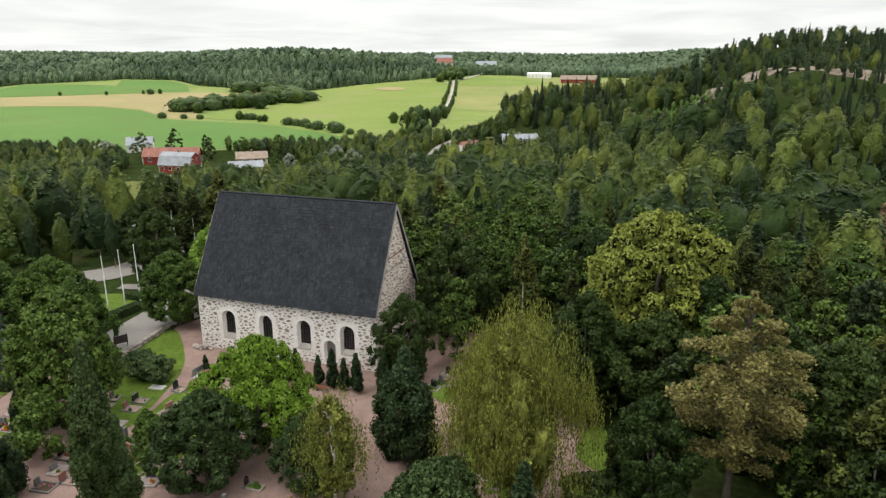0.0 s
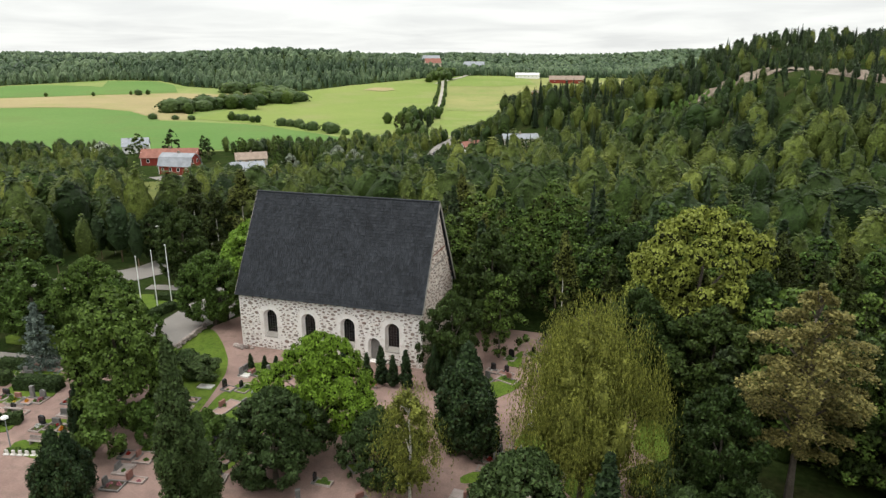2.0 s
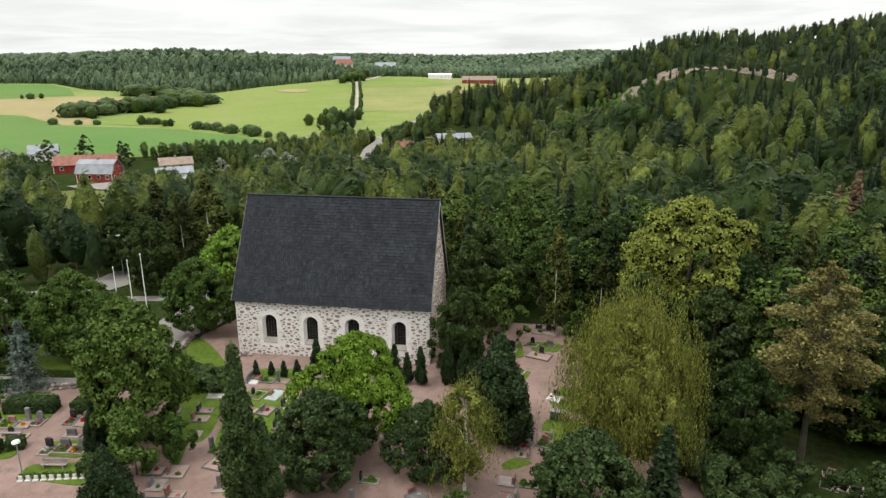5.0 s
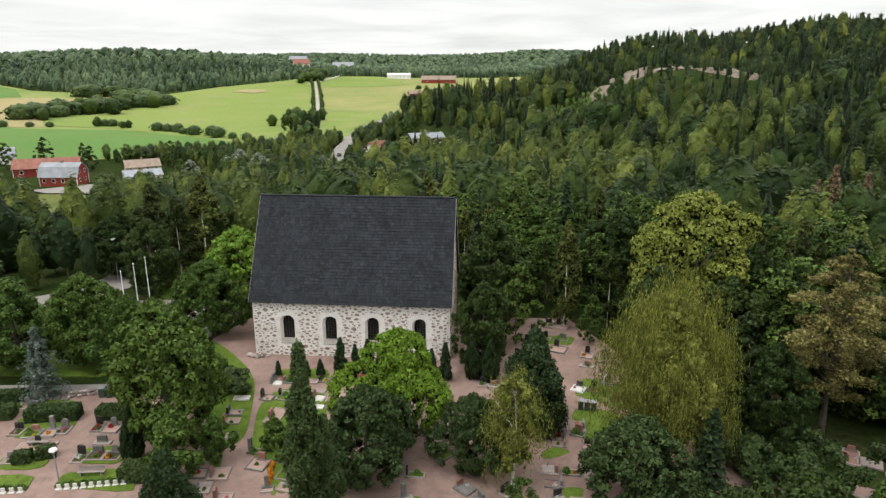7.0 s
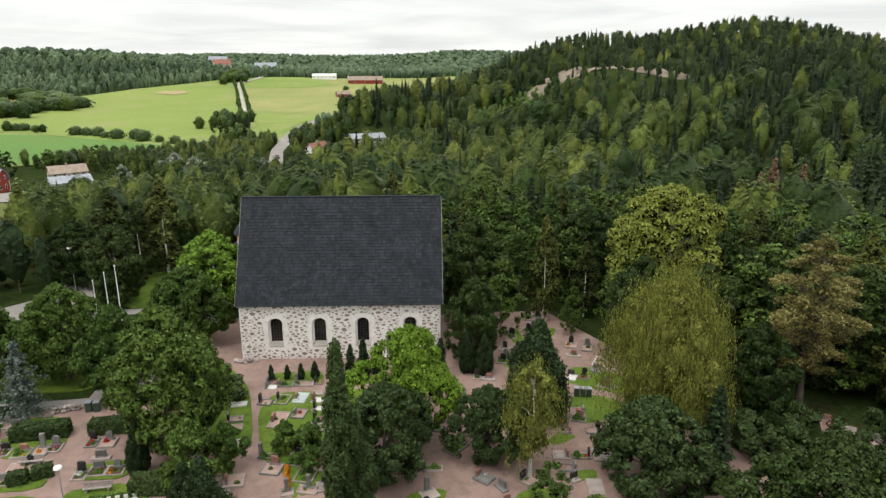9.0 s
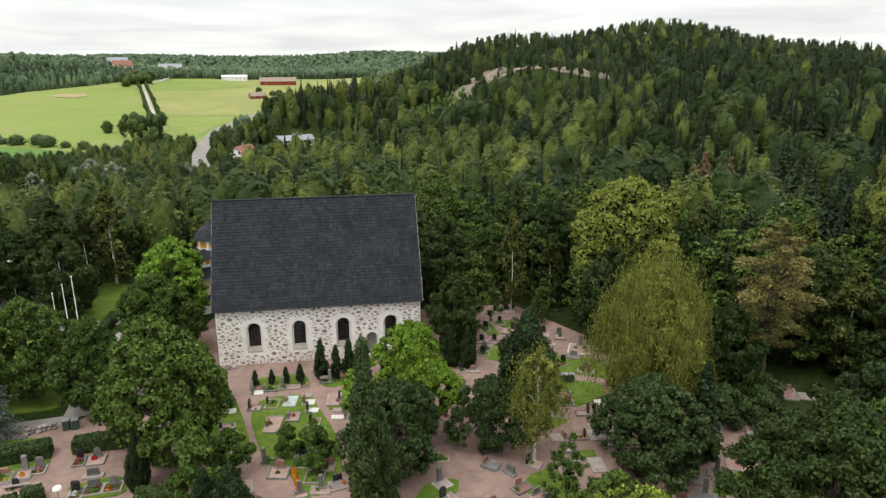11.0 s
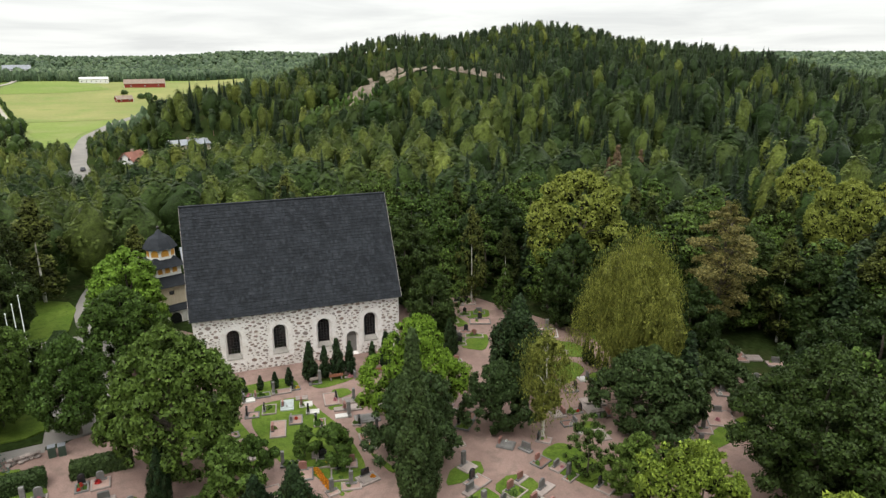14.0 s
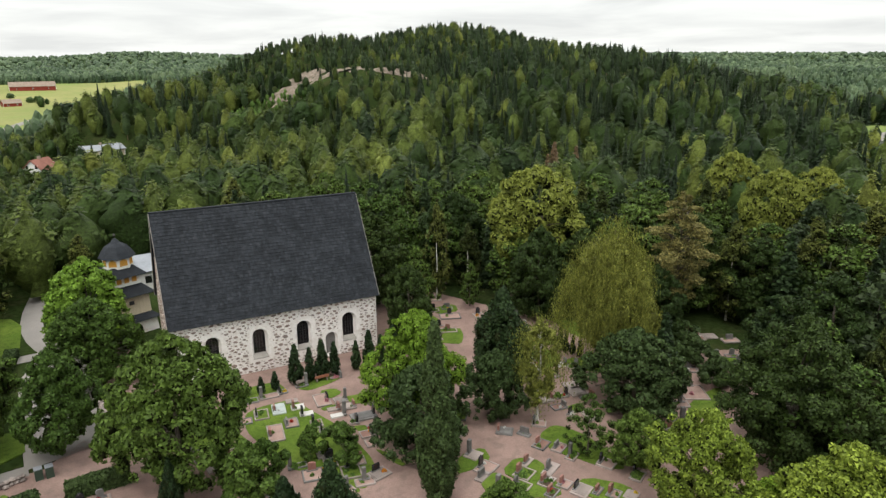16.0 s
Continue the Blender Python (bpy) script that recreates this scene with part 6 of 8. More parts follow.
house(-48, 768, 5, 42, 12, 4.5, 4.5, M_REDWOOD, M_BROWNROOF, "barn", "long dark red barn on the straw field", windows=3)
house(-58, 617, 20, 14, 8, 3.0, 3.0, M_REDWOOD, M_BROWNROOF, "barn", "small dark barn beside the road", windows=2)
house(-105, 822, 0, 30, 10, 5, 2.0, M_WHITE, M_WHITE, "farm_hall", "long white farm hall at the wood's edge", windows=6)
house(-205, 935, 10, 30, 14, 8, 5, M_WHITE, M_GREYROOF, "manor", "white manor house on the wooded ridge", windows=7)
house(-280, 960, 10, 26, 14, 9, 7, M_WHITE, M_GREYROOF, "manor", "pale manor wing among the trees", windows=6)
house(-250, 872, 30, 22, 12, 8, 6, M_BOARD, M_REDROOF, "farmhouse", "beige farmhouse with a red roof at the lane's end", windows=5)

# ---------------------------------------------------------------- fittings round the church
M_STEEL = surface("white_pole_paint", (0.72, 0.72, 0.71), (0.8, 0.8, 0.79), 1, 10, 0.4, 0.4, 0.05, 0)
for x, y in ((-17.9, 3.8), (-17.95, 6.8), (-17.95, 9.7)):
    p = thing("flagpole", "tall white flagpole standing on the lawn", "flagpole", pose(x, y, 0), "flagpoles")
    bm = bmesh.new()
    tube(bm, [(0, 0, -0.2), (0, 0, 4.5), (0, 0, 8.6)], [0.085, 0.07, 0.04], 8)
    part("pole", bm, M_STEEL, p)
    bm = bmesh.new()
    bmesh.ops.create_uvsphere(bm, u_segments=8, v_segments=6, radius=0.09, matrix=Matrix.Translation((0, 0, 8.66)))
    part("knob", bm, M_STEEL, p)
    part("foot", boxm(-0.2, 0.2, -0.2, 0.2, -0.05, 0.25, bevel=0.03), M_IRON, p)


def street_lamp(x, y, h, turn, label):
    lamp = thing("street_lamp", label, "street lamp", pose(x, y, float(height(x, y)), 0, 0, turn))
    bm = bmesh.new()
    tube(bm, [(0, 0, -0.2), (0, 0, h * 0.6), (0, 0, h - 0.1)], [0.06, 0.05, 0.04], 7)
    part("pole", bm, M_GREYROOF, lamp)
    part("head", stacked([ngon_ring(0.12, h - 0.18, 10, 0), ngon_ring(0.34, h - 0.1, 10, 0), ngon_ring(0.3, h + 0.06, 10, 0), ngon_ring(0.1, h + 0.12, 10, 0)]), M_WHITE, lamp, "white disc lamp head")


street_lamp(-7.6, -25.6, 3.1, 0, "slim park lamp with a white disc head")
street_lamp(-31.0, 24.0, 7.0, 0, "tall street lamp beside the road")
street_lamp(-38.0, 40.0, 7.0, 0, "tall street lamp at the road's edge")

M_HEDGE = M_DARKLEAF


def hedge(x0, y0, x1, y1, w, h, label):
    """A clipped hedge: leaf sprays on the faces of a soft-edged block."""
    rng = np.random.default_rng(int(abs(x0 * 31 + y0 * 17)) + 5)
    ln = math.hypot(x1 - x0, y1 - y0)
    bm = bmesh.new()
    box(bm, -ln / 2 + 0.1, ln / 2 - 0.1, -w / 2 + 0.1, w / 2 - 0.1, 0, h - 0.1, bevel=0.12)
    ob = thing("hedge", label, "hedge", pose((x0 + x1) / 2, (y0 + y1) / 2, 0, 0, 0, math.degrees(math.atan2(y1 - y0, x1 - x0))))
    part("inner_twigs", bm, M_HEDGE, ob)
    n = int(260 * (ln * w + 2 * (ln + w) * h))
    c, d = [], []
    for nx, ny, nz, area in ((0, 0, 1, ln * w), (0, -1, 0, ln * h), (0, 1, 0, ln * h), (1, 0, 0, w * h), (-1, 0, 0, w * h)):
        k = int(n * area / (ln * w + 2 * (ln + w) * h))
        p = rng.uniform(-0.5, 0.5, (k, 3)) * np.array([ln, w, h]) + np.array([0, 0, h / 2])
        for axis, s, half, off in ((0, nx, ln / 2, 0), (1, ny, w / 2, 0), (2, nz, h / 2, h / 2)):
            if s:
                p[:, axis] = off + s * half + rng.normal(size=k) * 0.05
        c.append(p); d.append(np.tile([nx, ny, nz + 0.2], (k, 1)))
    v, f = leaf_quads(np.concatenate(c), np.concatenate(d), 0.13, rng, 0.6)
    part("leaves", np_mesh("leaves", v, f, M_HEDGE), None, ob)


hedge(-16.8, -16.5, -12.1, -15.6, 1.5, 1.3, "dense clipped dark green hedge beside the graves")
hedge(-10.2, -15.4, -5.6, -15.0, 1.4, 1.2, "clipped dark green hedge beside the gravel")
hedge(-11.6, -22.6, -10.4, -21.9, 1.0, 1.0, "short clipped green hedge on a grave lawn")
hedge(-13.2, -23.4, -11.9, -22.9, 1.0, 1.0, "short clipped green hedge next to the benches")
hedge(-2.6, -24.6, 0.2, -24.4, 1.6, 1.3, "dark clipped hedge under the linden")
hedge(-17.3, 0.5, -16.5, 8.2, 1.4, 0.9, "low green hedge along the drive")
hedge(-16.6, 12.0, -16.2, 18.0, 1.3, 0.9, "low green hedge along the asphalt")
hedge(-21.0, 10.6, -18.6, 10.8, 1.4, 0.8, "low clipped hedge on the lawn")
hedge(-20.0, -16.3, -18.6, -16.0, 1.4, 1.2, "clipped hedge at the churchyard edge")
hedge(-23.0, -13.2, -19.6, -12.6, 1.2, 1.0, "low dark shrubs under the blue spruce")

M_STONE = surface("field_stone", (0.26, 0.22, 0.20), (0.36, 0.30, 0.27), 1.5, 12.0, 0.9, 0.15, 0.25, 0.5, 0.03, (0.20, 0.19, 0.18), rand=0.35)


def rubble_mesh(seed):
    """One rounded field stone."""
    rng = np.random.default_rng(seed)
    v = BALL_V * rng.uniform(0.75, 1.1, (len(BALL_V), 1)) * np.array([1, 0.8, 0.65])
    return np_mesh("stone", v, BALL_F, M_STONE)


STONES = [rubble_mesh(k) for k in range(6)]


def stone_wall(pts, label, h=0.8):
    wall = thing("stone_wall", label, "stone wall", kind="structure")
    rng = random.Random(7)
    for (ax, ay), (bx, by) in zip(pts, pts[1:]):
        n = int(math.hypot(bx - ax, by - ay) / 0.42)
        for i in range(n):
            for row in range(2):
                t = (i + 0.5 * row) / n
                s = rng.uniform(0.24, 0.36)
                part("stone", rng.choice(STONES), None, wall, at=Matrix.LocRotScale((ax + (bx - ax) * t + rng.uniform(-0.1, 0.1), ay + (by - ay) * t + rng.uniform(-0.1, 0.1), 0.17 + row * h * 0.42), Euler((0, 0, rng.uniform(0, 6))), (s * 1.1, s * 1.1, s * 1.05)))


stone_wall([(-6.6, -8.4), (-7.0, -3.0), (-7.8, 3.4)], "low grey field stone wall along the drive")
stone_wall([(-15.6, -11.8), (-13.2, -10.9)], "short field stone wall beside the gate")
rng = random.Random(3)
for x, y, s in ((0.2, -0.9, 0.5), (1.0, -0.8, 0.4), (-0.5, -0.7, 0.45), (1.7, -0.7, 0.3), (0.6, -1.2, 0.28)):
    solid("boulder", STONES[rng.randrange(6)], None, "weathered grey boulder at the church corner", "boulder", Matrix.LocRotScale((x, y, s * 0.45), Euler((0, 0, rng.uniform(0, 6))), (s, s, s)))
M_SIGN = surface("dark_board", (0.03, 0.025, 0.02), (0.05, 0.04, 0.035), 1, 10, 0.7, 0.3)
board = thing("notice_board", "dark wooden notice board beside the drive", "notice board", pose(-9.2, -3.4, 0, 0, 0, 60))
part("panel", boxm(-0.8, 0.8, -0.06, 0.06, 0.5, 1.5, bevel=0.02), M_SIGN, board)
for sx in (-0.7, 0.7):
    part("post", boxm(sx - 0.05, sx + 0.05, -0.05, 0.05, -0.1, 1.6), M_SIGN, board)
gate = thing("lych_gate", "dark wooden gate in the stone wall", "gate", pose(-6.8, 5.4, 0, 0, 0, 65))
for sx in (-1.0, 1.0):
    part("post", boxm(sx - 0.14, sx + 0.14, -0.14, 0.14, -0.1, 1.5, bevel=0.03), M_SIGN, gate)
part("leaf", boxm(-0.85, 0.85, -0.04, 0.04, 0.15, 1.2), M_SIGN, gate)


def bench(x, y, turn, ln, label, mat):
    b = thing("bench", label, "bench", pose(x, y, 0.02, 0, 0, turn))
    for k in range(3):
        part("seat_slat", boxm(-ln / 2, ln / 2, -0.2 + 0.15 * k, -0.08 + 0.15 * k, 0.42, 0.46), mat, b)
    part("backrest", boxm(-ln / 2, ln / 2, 0.24, 0.28, 0.5, 0.8), mat, b)
    for sx in (-ln * 0.38, ln * 0.38):
        part("leg", boxm(sx - 0.05, sx + 0.05, -0.2, 0.26, 0, 0.42), M_STONE, b)


M_BENCH = surface("red_brown_wood", (0.25, 0.10, 0.06), (0.33, 0.14, 0.09), 2, 12, 0.6, 0.3, 0.2, 0.2, 0.01)
bench(14.2, -5.6, 180, 1.5, "red-brown wooden bench beside the cypresses", M_BENCH)
bench(11.9, -5.6, 180, 1.2, "grey wooden bench beside the cypresses", M_STONE)
bench(19.3, -5.8, 180, 1.4, "red-brown wooden bench at the wall path", M_BENCH)
bench(-5.4, -24.5, 8, 2.2, "low weathered bench on the grave lawn", M_STONE)
bench(-12.9, -20.6, 8, 2.0, "grey stone bench inside the kerbed plot", M_STONE)
M_BIN = surface("green_plastic", (0.03, 0.05, 0.035), (0.04, 0.065, 0.045), 2, 12, 0.5, 0.4, 0.1, 0)
for k in range(3):
    b = thing("waste_bin", "dark green waste bin with a pale lid", "bin", pose(37.0 + 0.62 * k, -9.9 - 0.1 * k, 0.02, 0, 0, -8), "waste bins")
    part("body", boxm(-0.26, 0.26, -0.3, 0.3, 0, 0.9, bevel=0.03), M_BIN, b)
    part("lid", boxm(-0.28, 0.28, -0.32, 0.32, 0.905, 0.98, bevel=0.02), M_GREYROOF, b, "pale grey lid")
for k in range(2):
    b = thing("waste_bin", "grey waste bin beside the drive", "bin", pose(-11.5 - 0.8 * k, -11.4, 0.0, 0, 0, 10), "bins beside the drive")
    part("body", boxm(-0.3, 0.3, -0.3, 0.3, 0, 1.0, bevel=0.03), M_BIN, b)
    part("lid", boxm(-0.32, 0.32, -0.32, 0.32, 1.005, 1.08, bevel=0.02), M_GREYROOF, b, "pale grey lid")
M_CARPAINT = surface("dark_car_paint", (0.03, 0.03, 0.04), (0.04, 0.04, 0.05), 1, 10, 0.25, 0.6, 0.05, 0)


def car(x, y, turn, label):
    z = float(height(x, y)) + 0.55
    c = thing("car", label, "car", pose(x, y, z, 0, 0, turn))
    bm = bmesh.new()
    box(bm, -2.1, 2.1, -0.85, 0.85, 0.3, 0.85, bevel=0.12)
    part("body", bm, M_CARPAINT, c)
    part("cabin", stacked([[(-1.5, -0.78, 0.84), (0.9, -0.78, 0.84), (0.9, 0.78, 0.84), (-1.5, 0.78, 0.84)], [(-1.1, -0.62, 1.42), (0.3, -0.62, 1.42), (0.3, 0.62, 1.42), (-1.1, 0.62, 1.42)]]), M_GLASS, c)
    for sx in (-1.3, 1.3):
        for sy in (-0.8, 0.8):
            bm = bmesh.new()
            tube(bm, [(sx, sy - 0.1, 0.32), (sx, sy + 0.1, 0.32)], [0.32, 0.32], 12)
            part("wheel", bm, M_IRON, c)


car(-38.5, 203, 100, "dark car driving along the valley road")
car(-92, 116, 20, "dark car parked beside the white building")

# ---------------------------------------------------------------- hedgerows and trees of the valley
rng = np.random.default_rng(77)


def hedgerow(pts, n, h0, h1, spread, label, keys=("field_tree", "field_bush", "field_tree"), wide=1.15):
    seg = np.linspace(0, len(pts) - 1.001, n)
    for s in seg:
        i = int(s)
        t = s - i
        x = pts[i][0] + (pts[i + 1][0] - pts[i][0]) * t + rng.normal() * spread
        y = pts[i][1] + (pts[i + 1][1] - pts[i][1]) * t + rng.normal() * spread
        plant(keys[rng.integers(0, len(keys))], float(x), float(y), float(rng.uniform(h0, h1)), wide, float(rng.uniform(0, 6)), "field_tree", label, "tree", "field trees")


hedgerow([(-296, 384), (-298, 422), (-291, 453), (-283, 487), (-262, 492)], 46, 7, 13, 8, "dark green tree in the hedgerow between fields", wide=1.6)
hedgerow([(-283, 487), (-318, 540), (-360, 545)], 22, 8, 13, 8, "dark green tree at the field corner", wide=1.6)
hedgerow([(-236, 345), (-202, 335)], 7, 4, 7, 2, "bushy tree on the field edge")
hedgerow([(-176, 322), (-148, 300), (-106, 278)], 9, 3.5, 6.5, 2, "round bush on the field edge", ("field_bush",))
hedgerow([(-285, 338), (-262, 334)], 3, 3, 5, 2, "low bush beside the straw field", ("field_bush",))
hedgerow([(-490, 438), (-440, 480), (-420, 500)], 5, 4, 7, 4, "round tree standing in the meadow")
for off in (-3.6, 3.6):
    hedgerow([(x + off, y + off * 0.25) for x, y in AVENUE[1:]], 64, 3.6, 5.6, 0.5, "small green tree of the avenue along the lane", ("field_tree",), 0.75)
hedgerow([(-101, 350), (-104, 372), (-101, 392)], 16, 7, 11, 5, "tall leafy tree at the foot of the avenue", ("field_tree",), 1.0)
hedgerow([(-82, 330), (-86, 345)], 3, 8, 11, 2, "dark pointed tree beside the lane", ("spruce",), 1.0)
hedgerow([(-196, 726), (-203, 762), (-206, 800)], 22, 8, 13, 7, "dense dark tree at the farm end of the avenue", ("field_tree",), 1.5)
hedgerow([(-66, 250), (-78, 285), (-96, 330), (-104, 390)], 26, 6, 9.5, 6, "green tree beside the lane", ("field_tree", "wood_birch"))
hedgerow([(-45, 640), (-30, 600), (-60, 690)], 6, 5, 9, 5, "tree beside the road in the straw field")
for x, y, h, w in ((-84, 162, 7, 0.8), (-70, 175, 9, 1.0), (-62, 172, 8, 1.0), (-178, 168, 8, 1.1), (-150, 130, 7, 0.9), (-38, 176, 6, 0.7)):
    plant("silver_bush", x, y, h, w, x, "willow", "silvery grey-green willow near the houses", "tree")
for x, y, h in ((-168, 178, 11), (-158, 188, 12), (-140, 186, 10), (-125, 192, 9), (-104, 188, 11), (-95, 176, 10), (-88, 182, 9), (-80, 146, 9), (-74, 140, 8), (-58, 136, 9), (-150, 176, 10), (-132, 178, 10), (-14, 182, 8), (-8, 198, 9), (4, 182, 7), (-22, 178, 7), (-17, 174, 8), (-12, 178, 8), (-3, 184, 7), (1, 187, 6), (-7, 183, 7), (-26, 182, 6)):
    plant("broadleaf" if int(h) % 2 else "aspen", x, y, h, 1.1, x, "garden_tree", "leafy garden tree between the houses", "tree", "garden trees")

# ---------------------------------------------------------------- bare rock on the hill
def rock_slope(cx, cy, rx, ry, seed):
    """Bare bedrock breaking through the soil: a stepped, cracked sheet that dips under the ground at its edge."""
    r = np.random.default_rng(seed)
    n = int(2 * rx / 0.9), int(2 * ry / 0.9)
    gx, gy = np.meshgrid(np.linspace(cx - rx, cx + rx, n[0]), np.linspace(cy - ry, cy + ry, n[1]), indexing="ij")
    w = np.zeros(gx.shape)
    for q in range(9):
        a, f = r.uniform(0, 6.28), 0.16 * 1.35 ** q
        w += np.sin(f * (gx * math.cos(a) + gy * math.sin(a)) + r.uniform(0, 6.28)) / 1.25 ** q
    fall = 1 - ((gx - cx) / rx) ** 2 - ((gy - cy) / ry) ** 2
    lift = 1.25 * fall + 0.62 * w - 0.6
    lift = 0.5 * np.floor(lift / 0.5) + 0.5 * ss(0.6, 1.0, (lift / 0.5) % 1.0) + r.normal(size=gx.shape) * 0.06
    z = height(gx, gy) + np.clip(lift, -1.2, 2.4)
    v = np.stack([gx, gy, z], -1).reshape(-1, 3)
    i, j = np.meshgrid(np.arange(n[0] - 1), np.arange(n[1] - 1), indexing="ij")
    o = (i * n[1] + j).ravel()
    f = np.stack([o, o + n[1], o + n[1] + 1, o + 1], 1)
    f = f[(lift.ravel()[f] > -0.6).any(1)]
    solid("rock_outcrop", np_mesh("rock_outcrop", v, f, M_ROCK), None, "bare pinkish bedrock slope between the pines", "rock", group="rock outcrops")


for k, row in enumerate(((71, 197, 15, 12), (88, 193, 11, 7), (106, 186, 18, 9), (82, 213, 13, 8), (120, 192, 10, 7))):
    rock_slope(*row, 300 + k)

# ---------------------------------------------------------------- lawns and graves
def smooth_outline(p, n=2):
    for _ in range(n):
        q = []
        for i in range(len(p)):
            (ax, ay), (bx, by) = p[i], p[(i + 1) % len(p)]
            q += [(ax * 0.8 + bx * 0.2, ay * 0.8 + by * 0.2), (ax * 0.2 + bx * 0.8, ay * 0.2 + by * 0.8)]
        p = q
    return p


LAWN_COUNT = [0]


def lawn(name, poly, label="bright green mown lawn between the graves"):
    """A raised turf slab with a soft outline."""
    LAWN_COUNT[0] += 1
    bm = bmesh.new()
    prism(bm, smooth_outline(poly, 2 if len(poly) > 6 else 1), -0.05, 0.03 + 0.004 * (LAWN_COUNT[0] % 17))
    return solid(name, bm, M_LAWN, label, "lawn", kind="structure")


lawn("lawn_bank", [(-6.7, -7.5), (-7.5, -2.4), (-7.4, 3.3), (-5.6, 2.5), (-2.3, -0.7), (0.8, -4.3), (2.5, -7.3), (3.5, -10.5), (4.5, -14.0), (5.2, -16.9), (5.1, -18.9), (3.2, -19.5), (-0.4, -16.1), (-1.4, -13.0)])
lawn("lawn_west_strip", [(0.2, -13.8), (1.2, -11.7), (2.5, -10.3), (3.2, -12.3), (4.5, -18.4), (3.5, -19.4), (1.5, -17.4)])
lawn("lawn_block", [(4.8, -13.2), (4.7, -11.4), (5.4, -8.3), (10.3, -8.0), (11.2, -11.2), (12.4, -14.5), (13.1, -17.5), (13.5, -22.2), (12.7, -24.5), (11.2, -25.8), (10.4, -24.4), (9.1, -22.4), (8.3, -20.8), (6.8, -20.6)])
lawn("lawn_north_bed", [(4.0, -6.6), (3.7, -3.8), (9.4, -3.2), (10.2, -5.0), (9.9, -6.5), (5.6, -6.9)])
lawn("lawn_cypress_bed", [(11.4, -5.2), (13.3, -4.8), (16.3, -5.1), (16.3, -5.9), (15.0, -6.6), (12.3, -7.2), (11.5, -6.5)])
lawn("lawn_cypress_bed_b", [(18.2, -7.7), (19.8, -7.1), (19.8, -8.6), (19.2, -10.3), (18.5, -9.1)])
lawn("lawn_east_a", [(13.1, -7.8), (14.8, -7.9), (15.3, -9.3), (13.5, -10.0)])
lawn("lawn_east_b", [(15.0, -10.2), (16.9, -10.5), (17.6, -11.9), (17.0, -12.7), (15.3, -12.0)])
lawn("lawn_east_c", [(12.1, -11.3), (13.7, -11.2), (13.8, -12.0), (12.4, -12.1)])
lawn("lawn_east_d", [(13.8, -16.1), (15.0, -16.5), (15.1, -17.3), (14.1, -17.6)])
lawn("lawn_east_e", [(14.2, -20.7), (14.8, -21.4), (15.8, -24.1), (15.2, -24.3), (14.5, -22.0)])
lawn("lawn_west_a", [(-8.8, -20.9), (-5.2, -19.9), (-4.3, -21.2), (-7.5, -21.7), (-8.6, -21.4)])
lawn("lawn_west_b", [(-8.0, -24.5), (-5.8, -23.8), (-3.6, -23.4), (-1.2, -24.9), (-0.8, -26.5), (-7.5, -26.2)])
lawn("lawn_west_c", [(-14.2, -22.9), (-14.5, -21.5), (-11.0, -21.3), (-10.1, -23.6), (-11.4, -24.3), (-13.3, -24.3)])
lawn("lawn_west_d", [(-18.3, -16.0), (-13.0, -15.2), (-11.6, -16.9), (-12.1, -17.7), (-13.8, -19.1), (-15.8, -19.7), (-16.3, -19.3)])
lawn("lawn_west_e", [(-15.8, -25.5), (-10.2, -24.8), (-9.6, -26.7), (-13.9, -28.4)])
lawn("lawn_west_f", [(-21.6, -12.5), (-19.0, -12.9), (-14.8, -12.3), (-14.1, -13.5), (-14.9, -14.0), (-20.1, -14.9)])
lawn("lawn_thuja_a", [(37.5, -3.3), (40.3, -3.4), (42.6, -5.3), (42.8, -7.4), (41.9, -9.6), (40.0, -9.0), (37.7, -7.5), (36.6, -7.2)])
lawn("lawn_thuja_b", [(36.0, -10.2), (38.1, -10.0), (40.6, -11.4), (39.9, -14.1), (37.3, -15.4), (35.9, -15.3)])
lawn("lawn_thuja_c", [(34.0, -22.9), (35.8, -22.8), (35.6, -24.1), (34.0, -24.4)])
lawn("lawn_thuja_d", [(32.5, -18.2), (33.6, -17.0), (35.4, -17.5), (34.2, -18.5), (32.8, -19.1)])
lawn("lawn_slope", [(28.7, -25.7), (31.1, -24.9), (32.5, -27.8), (32.5, -32.4), (31.9, -33.8), (30.5, -32.8), (29.4, -30.8), (29.0, -29.2), (28.1, -27.3)])
lawn("lawn_slope_b", [(41.0, -13.8), (43.1, -14.9), (43.8, -16.8), (42.6, -19.0), (41.0, -17.5)])
lawn("lawn_slope_c", [(46.9, -3.5), (49.0, -4.7), (49.7, -9.9), (48.4, -11.5), (46.1, -9.4)])
lawn("lawn_east_f", [(55.8, -21.5), (60.0, -23.8), (62.5, -25.9), (60.5, -27.3), (56.7, -27.4), (56.4, -24.4), (54.5, -23.0)])
lawn("lawn_east_g", [(46.3, -27.9), (51.5, -27.1), (48.7, -29.8), (43.1, -31.1), (42.6, -30.3)])
lawn("lawn_south", [(20.2, -25.3), (23.0, -25.0), (22.6, -27.1), (20.4, -27.6), (18.8, -27.5)])
lawn("lawn_south_b", [(23.6, -31.3), (25.0, -30.9), (25.8, -32.5), (24.8, -34.2), (21.7, -32.6), (22.9, -32.0)])
lawn("lawn_east_h", [(38.7, -29.7), (40.6, -29.7), (40.4, -33.5), (36.9, -35.1), (36.5, -33.2)])
lawn("lawn_flagpoles", [(-29.0, 9.0), (-22.9, 12.2), (-16.6, 10.6), (-16.4, 2.0), (-19.5, -1.0), (-25.0, 0.0), (-31.0, 4.0)], "bright green lawn round the flagpoles")
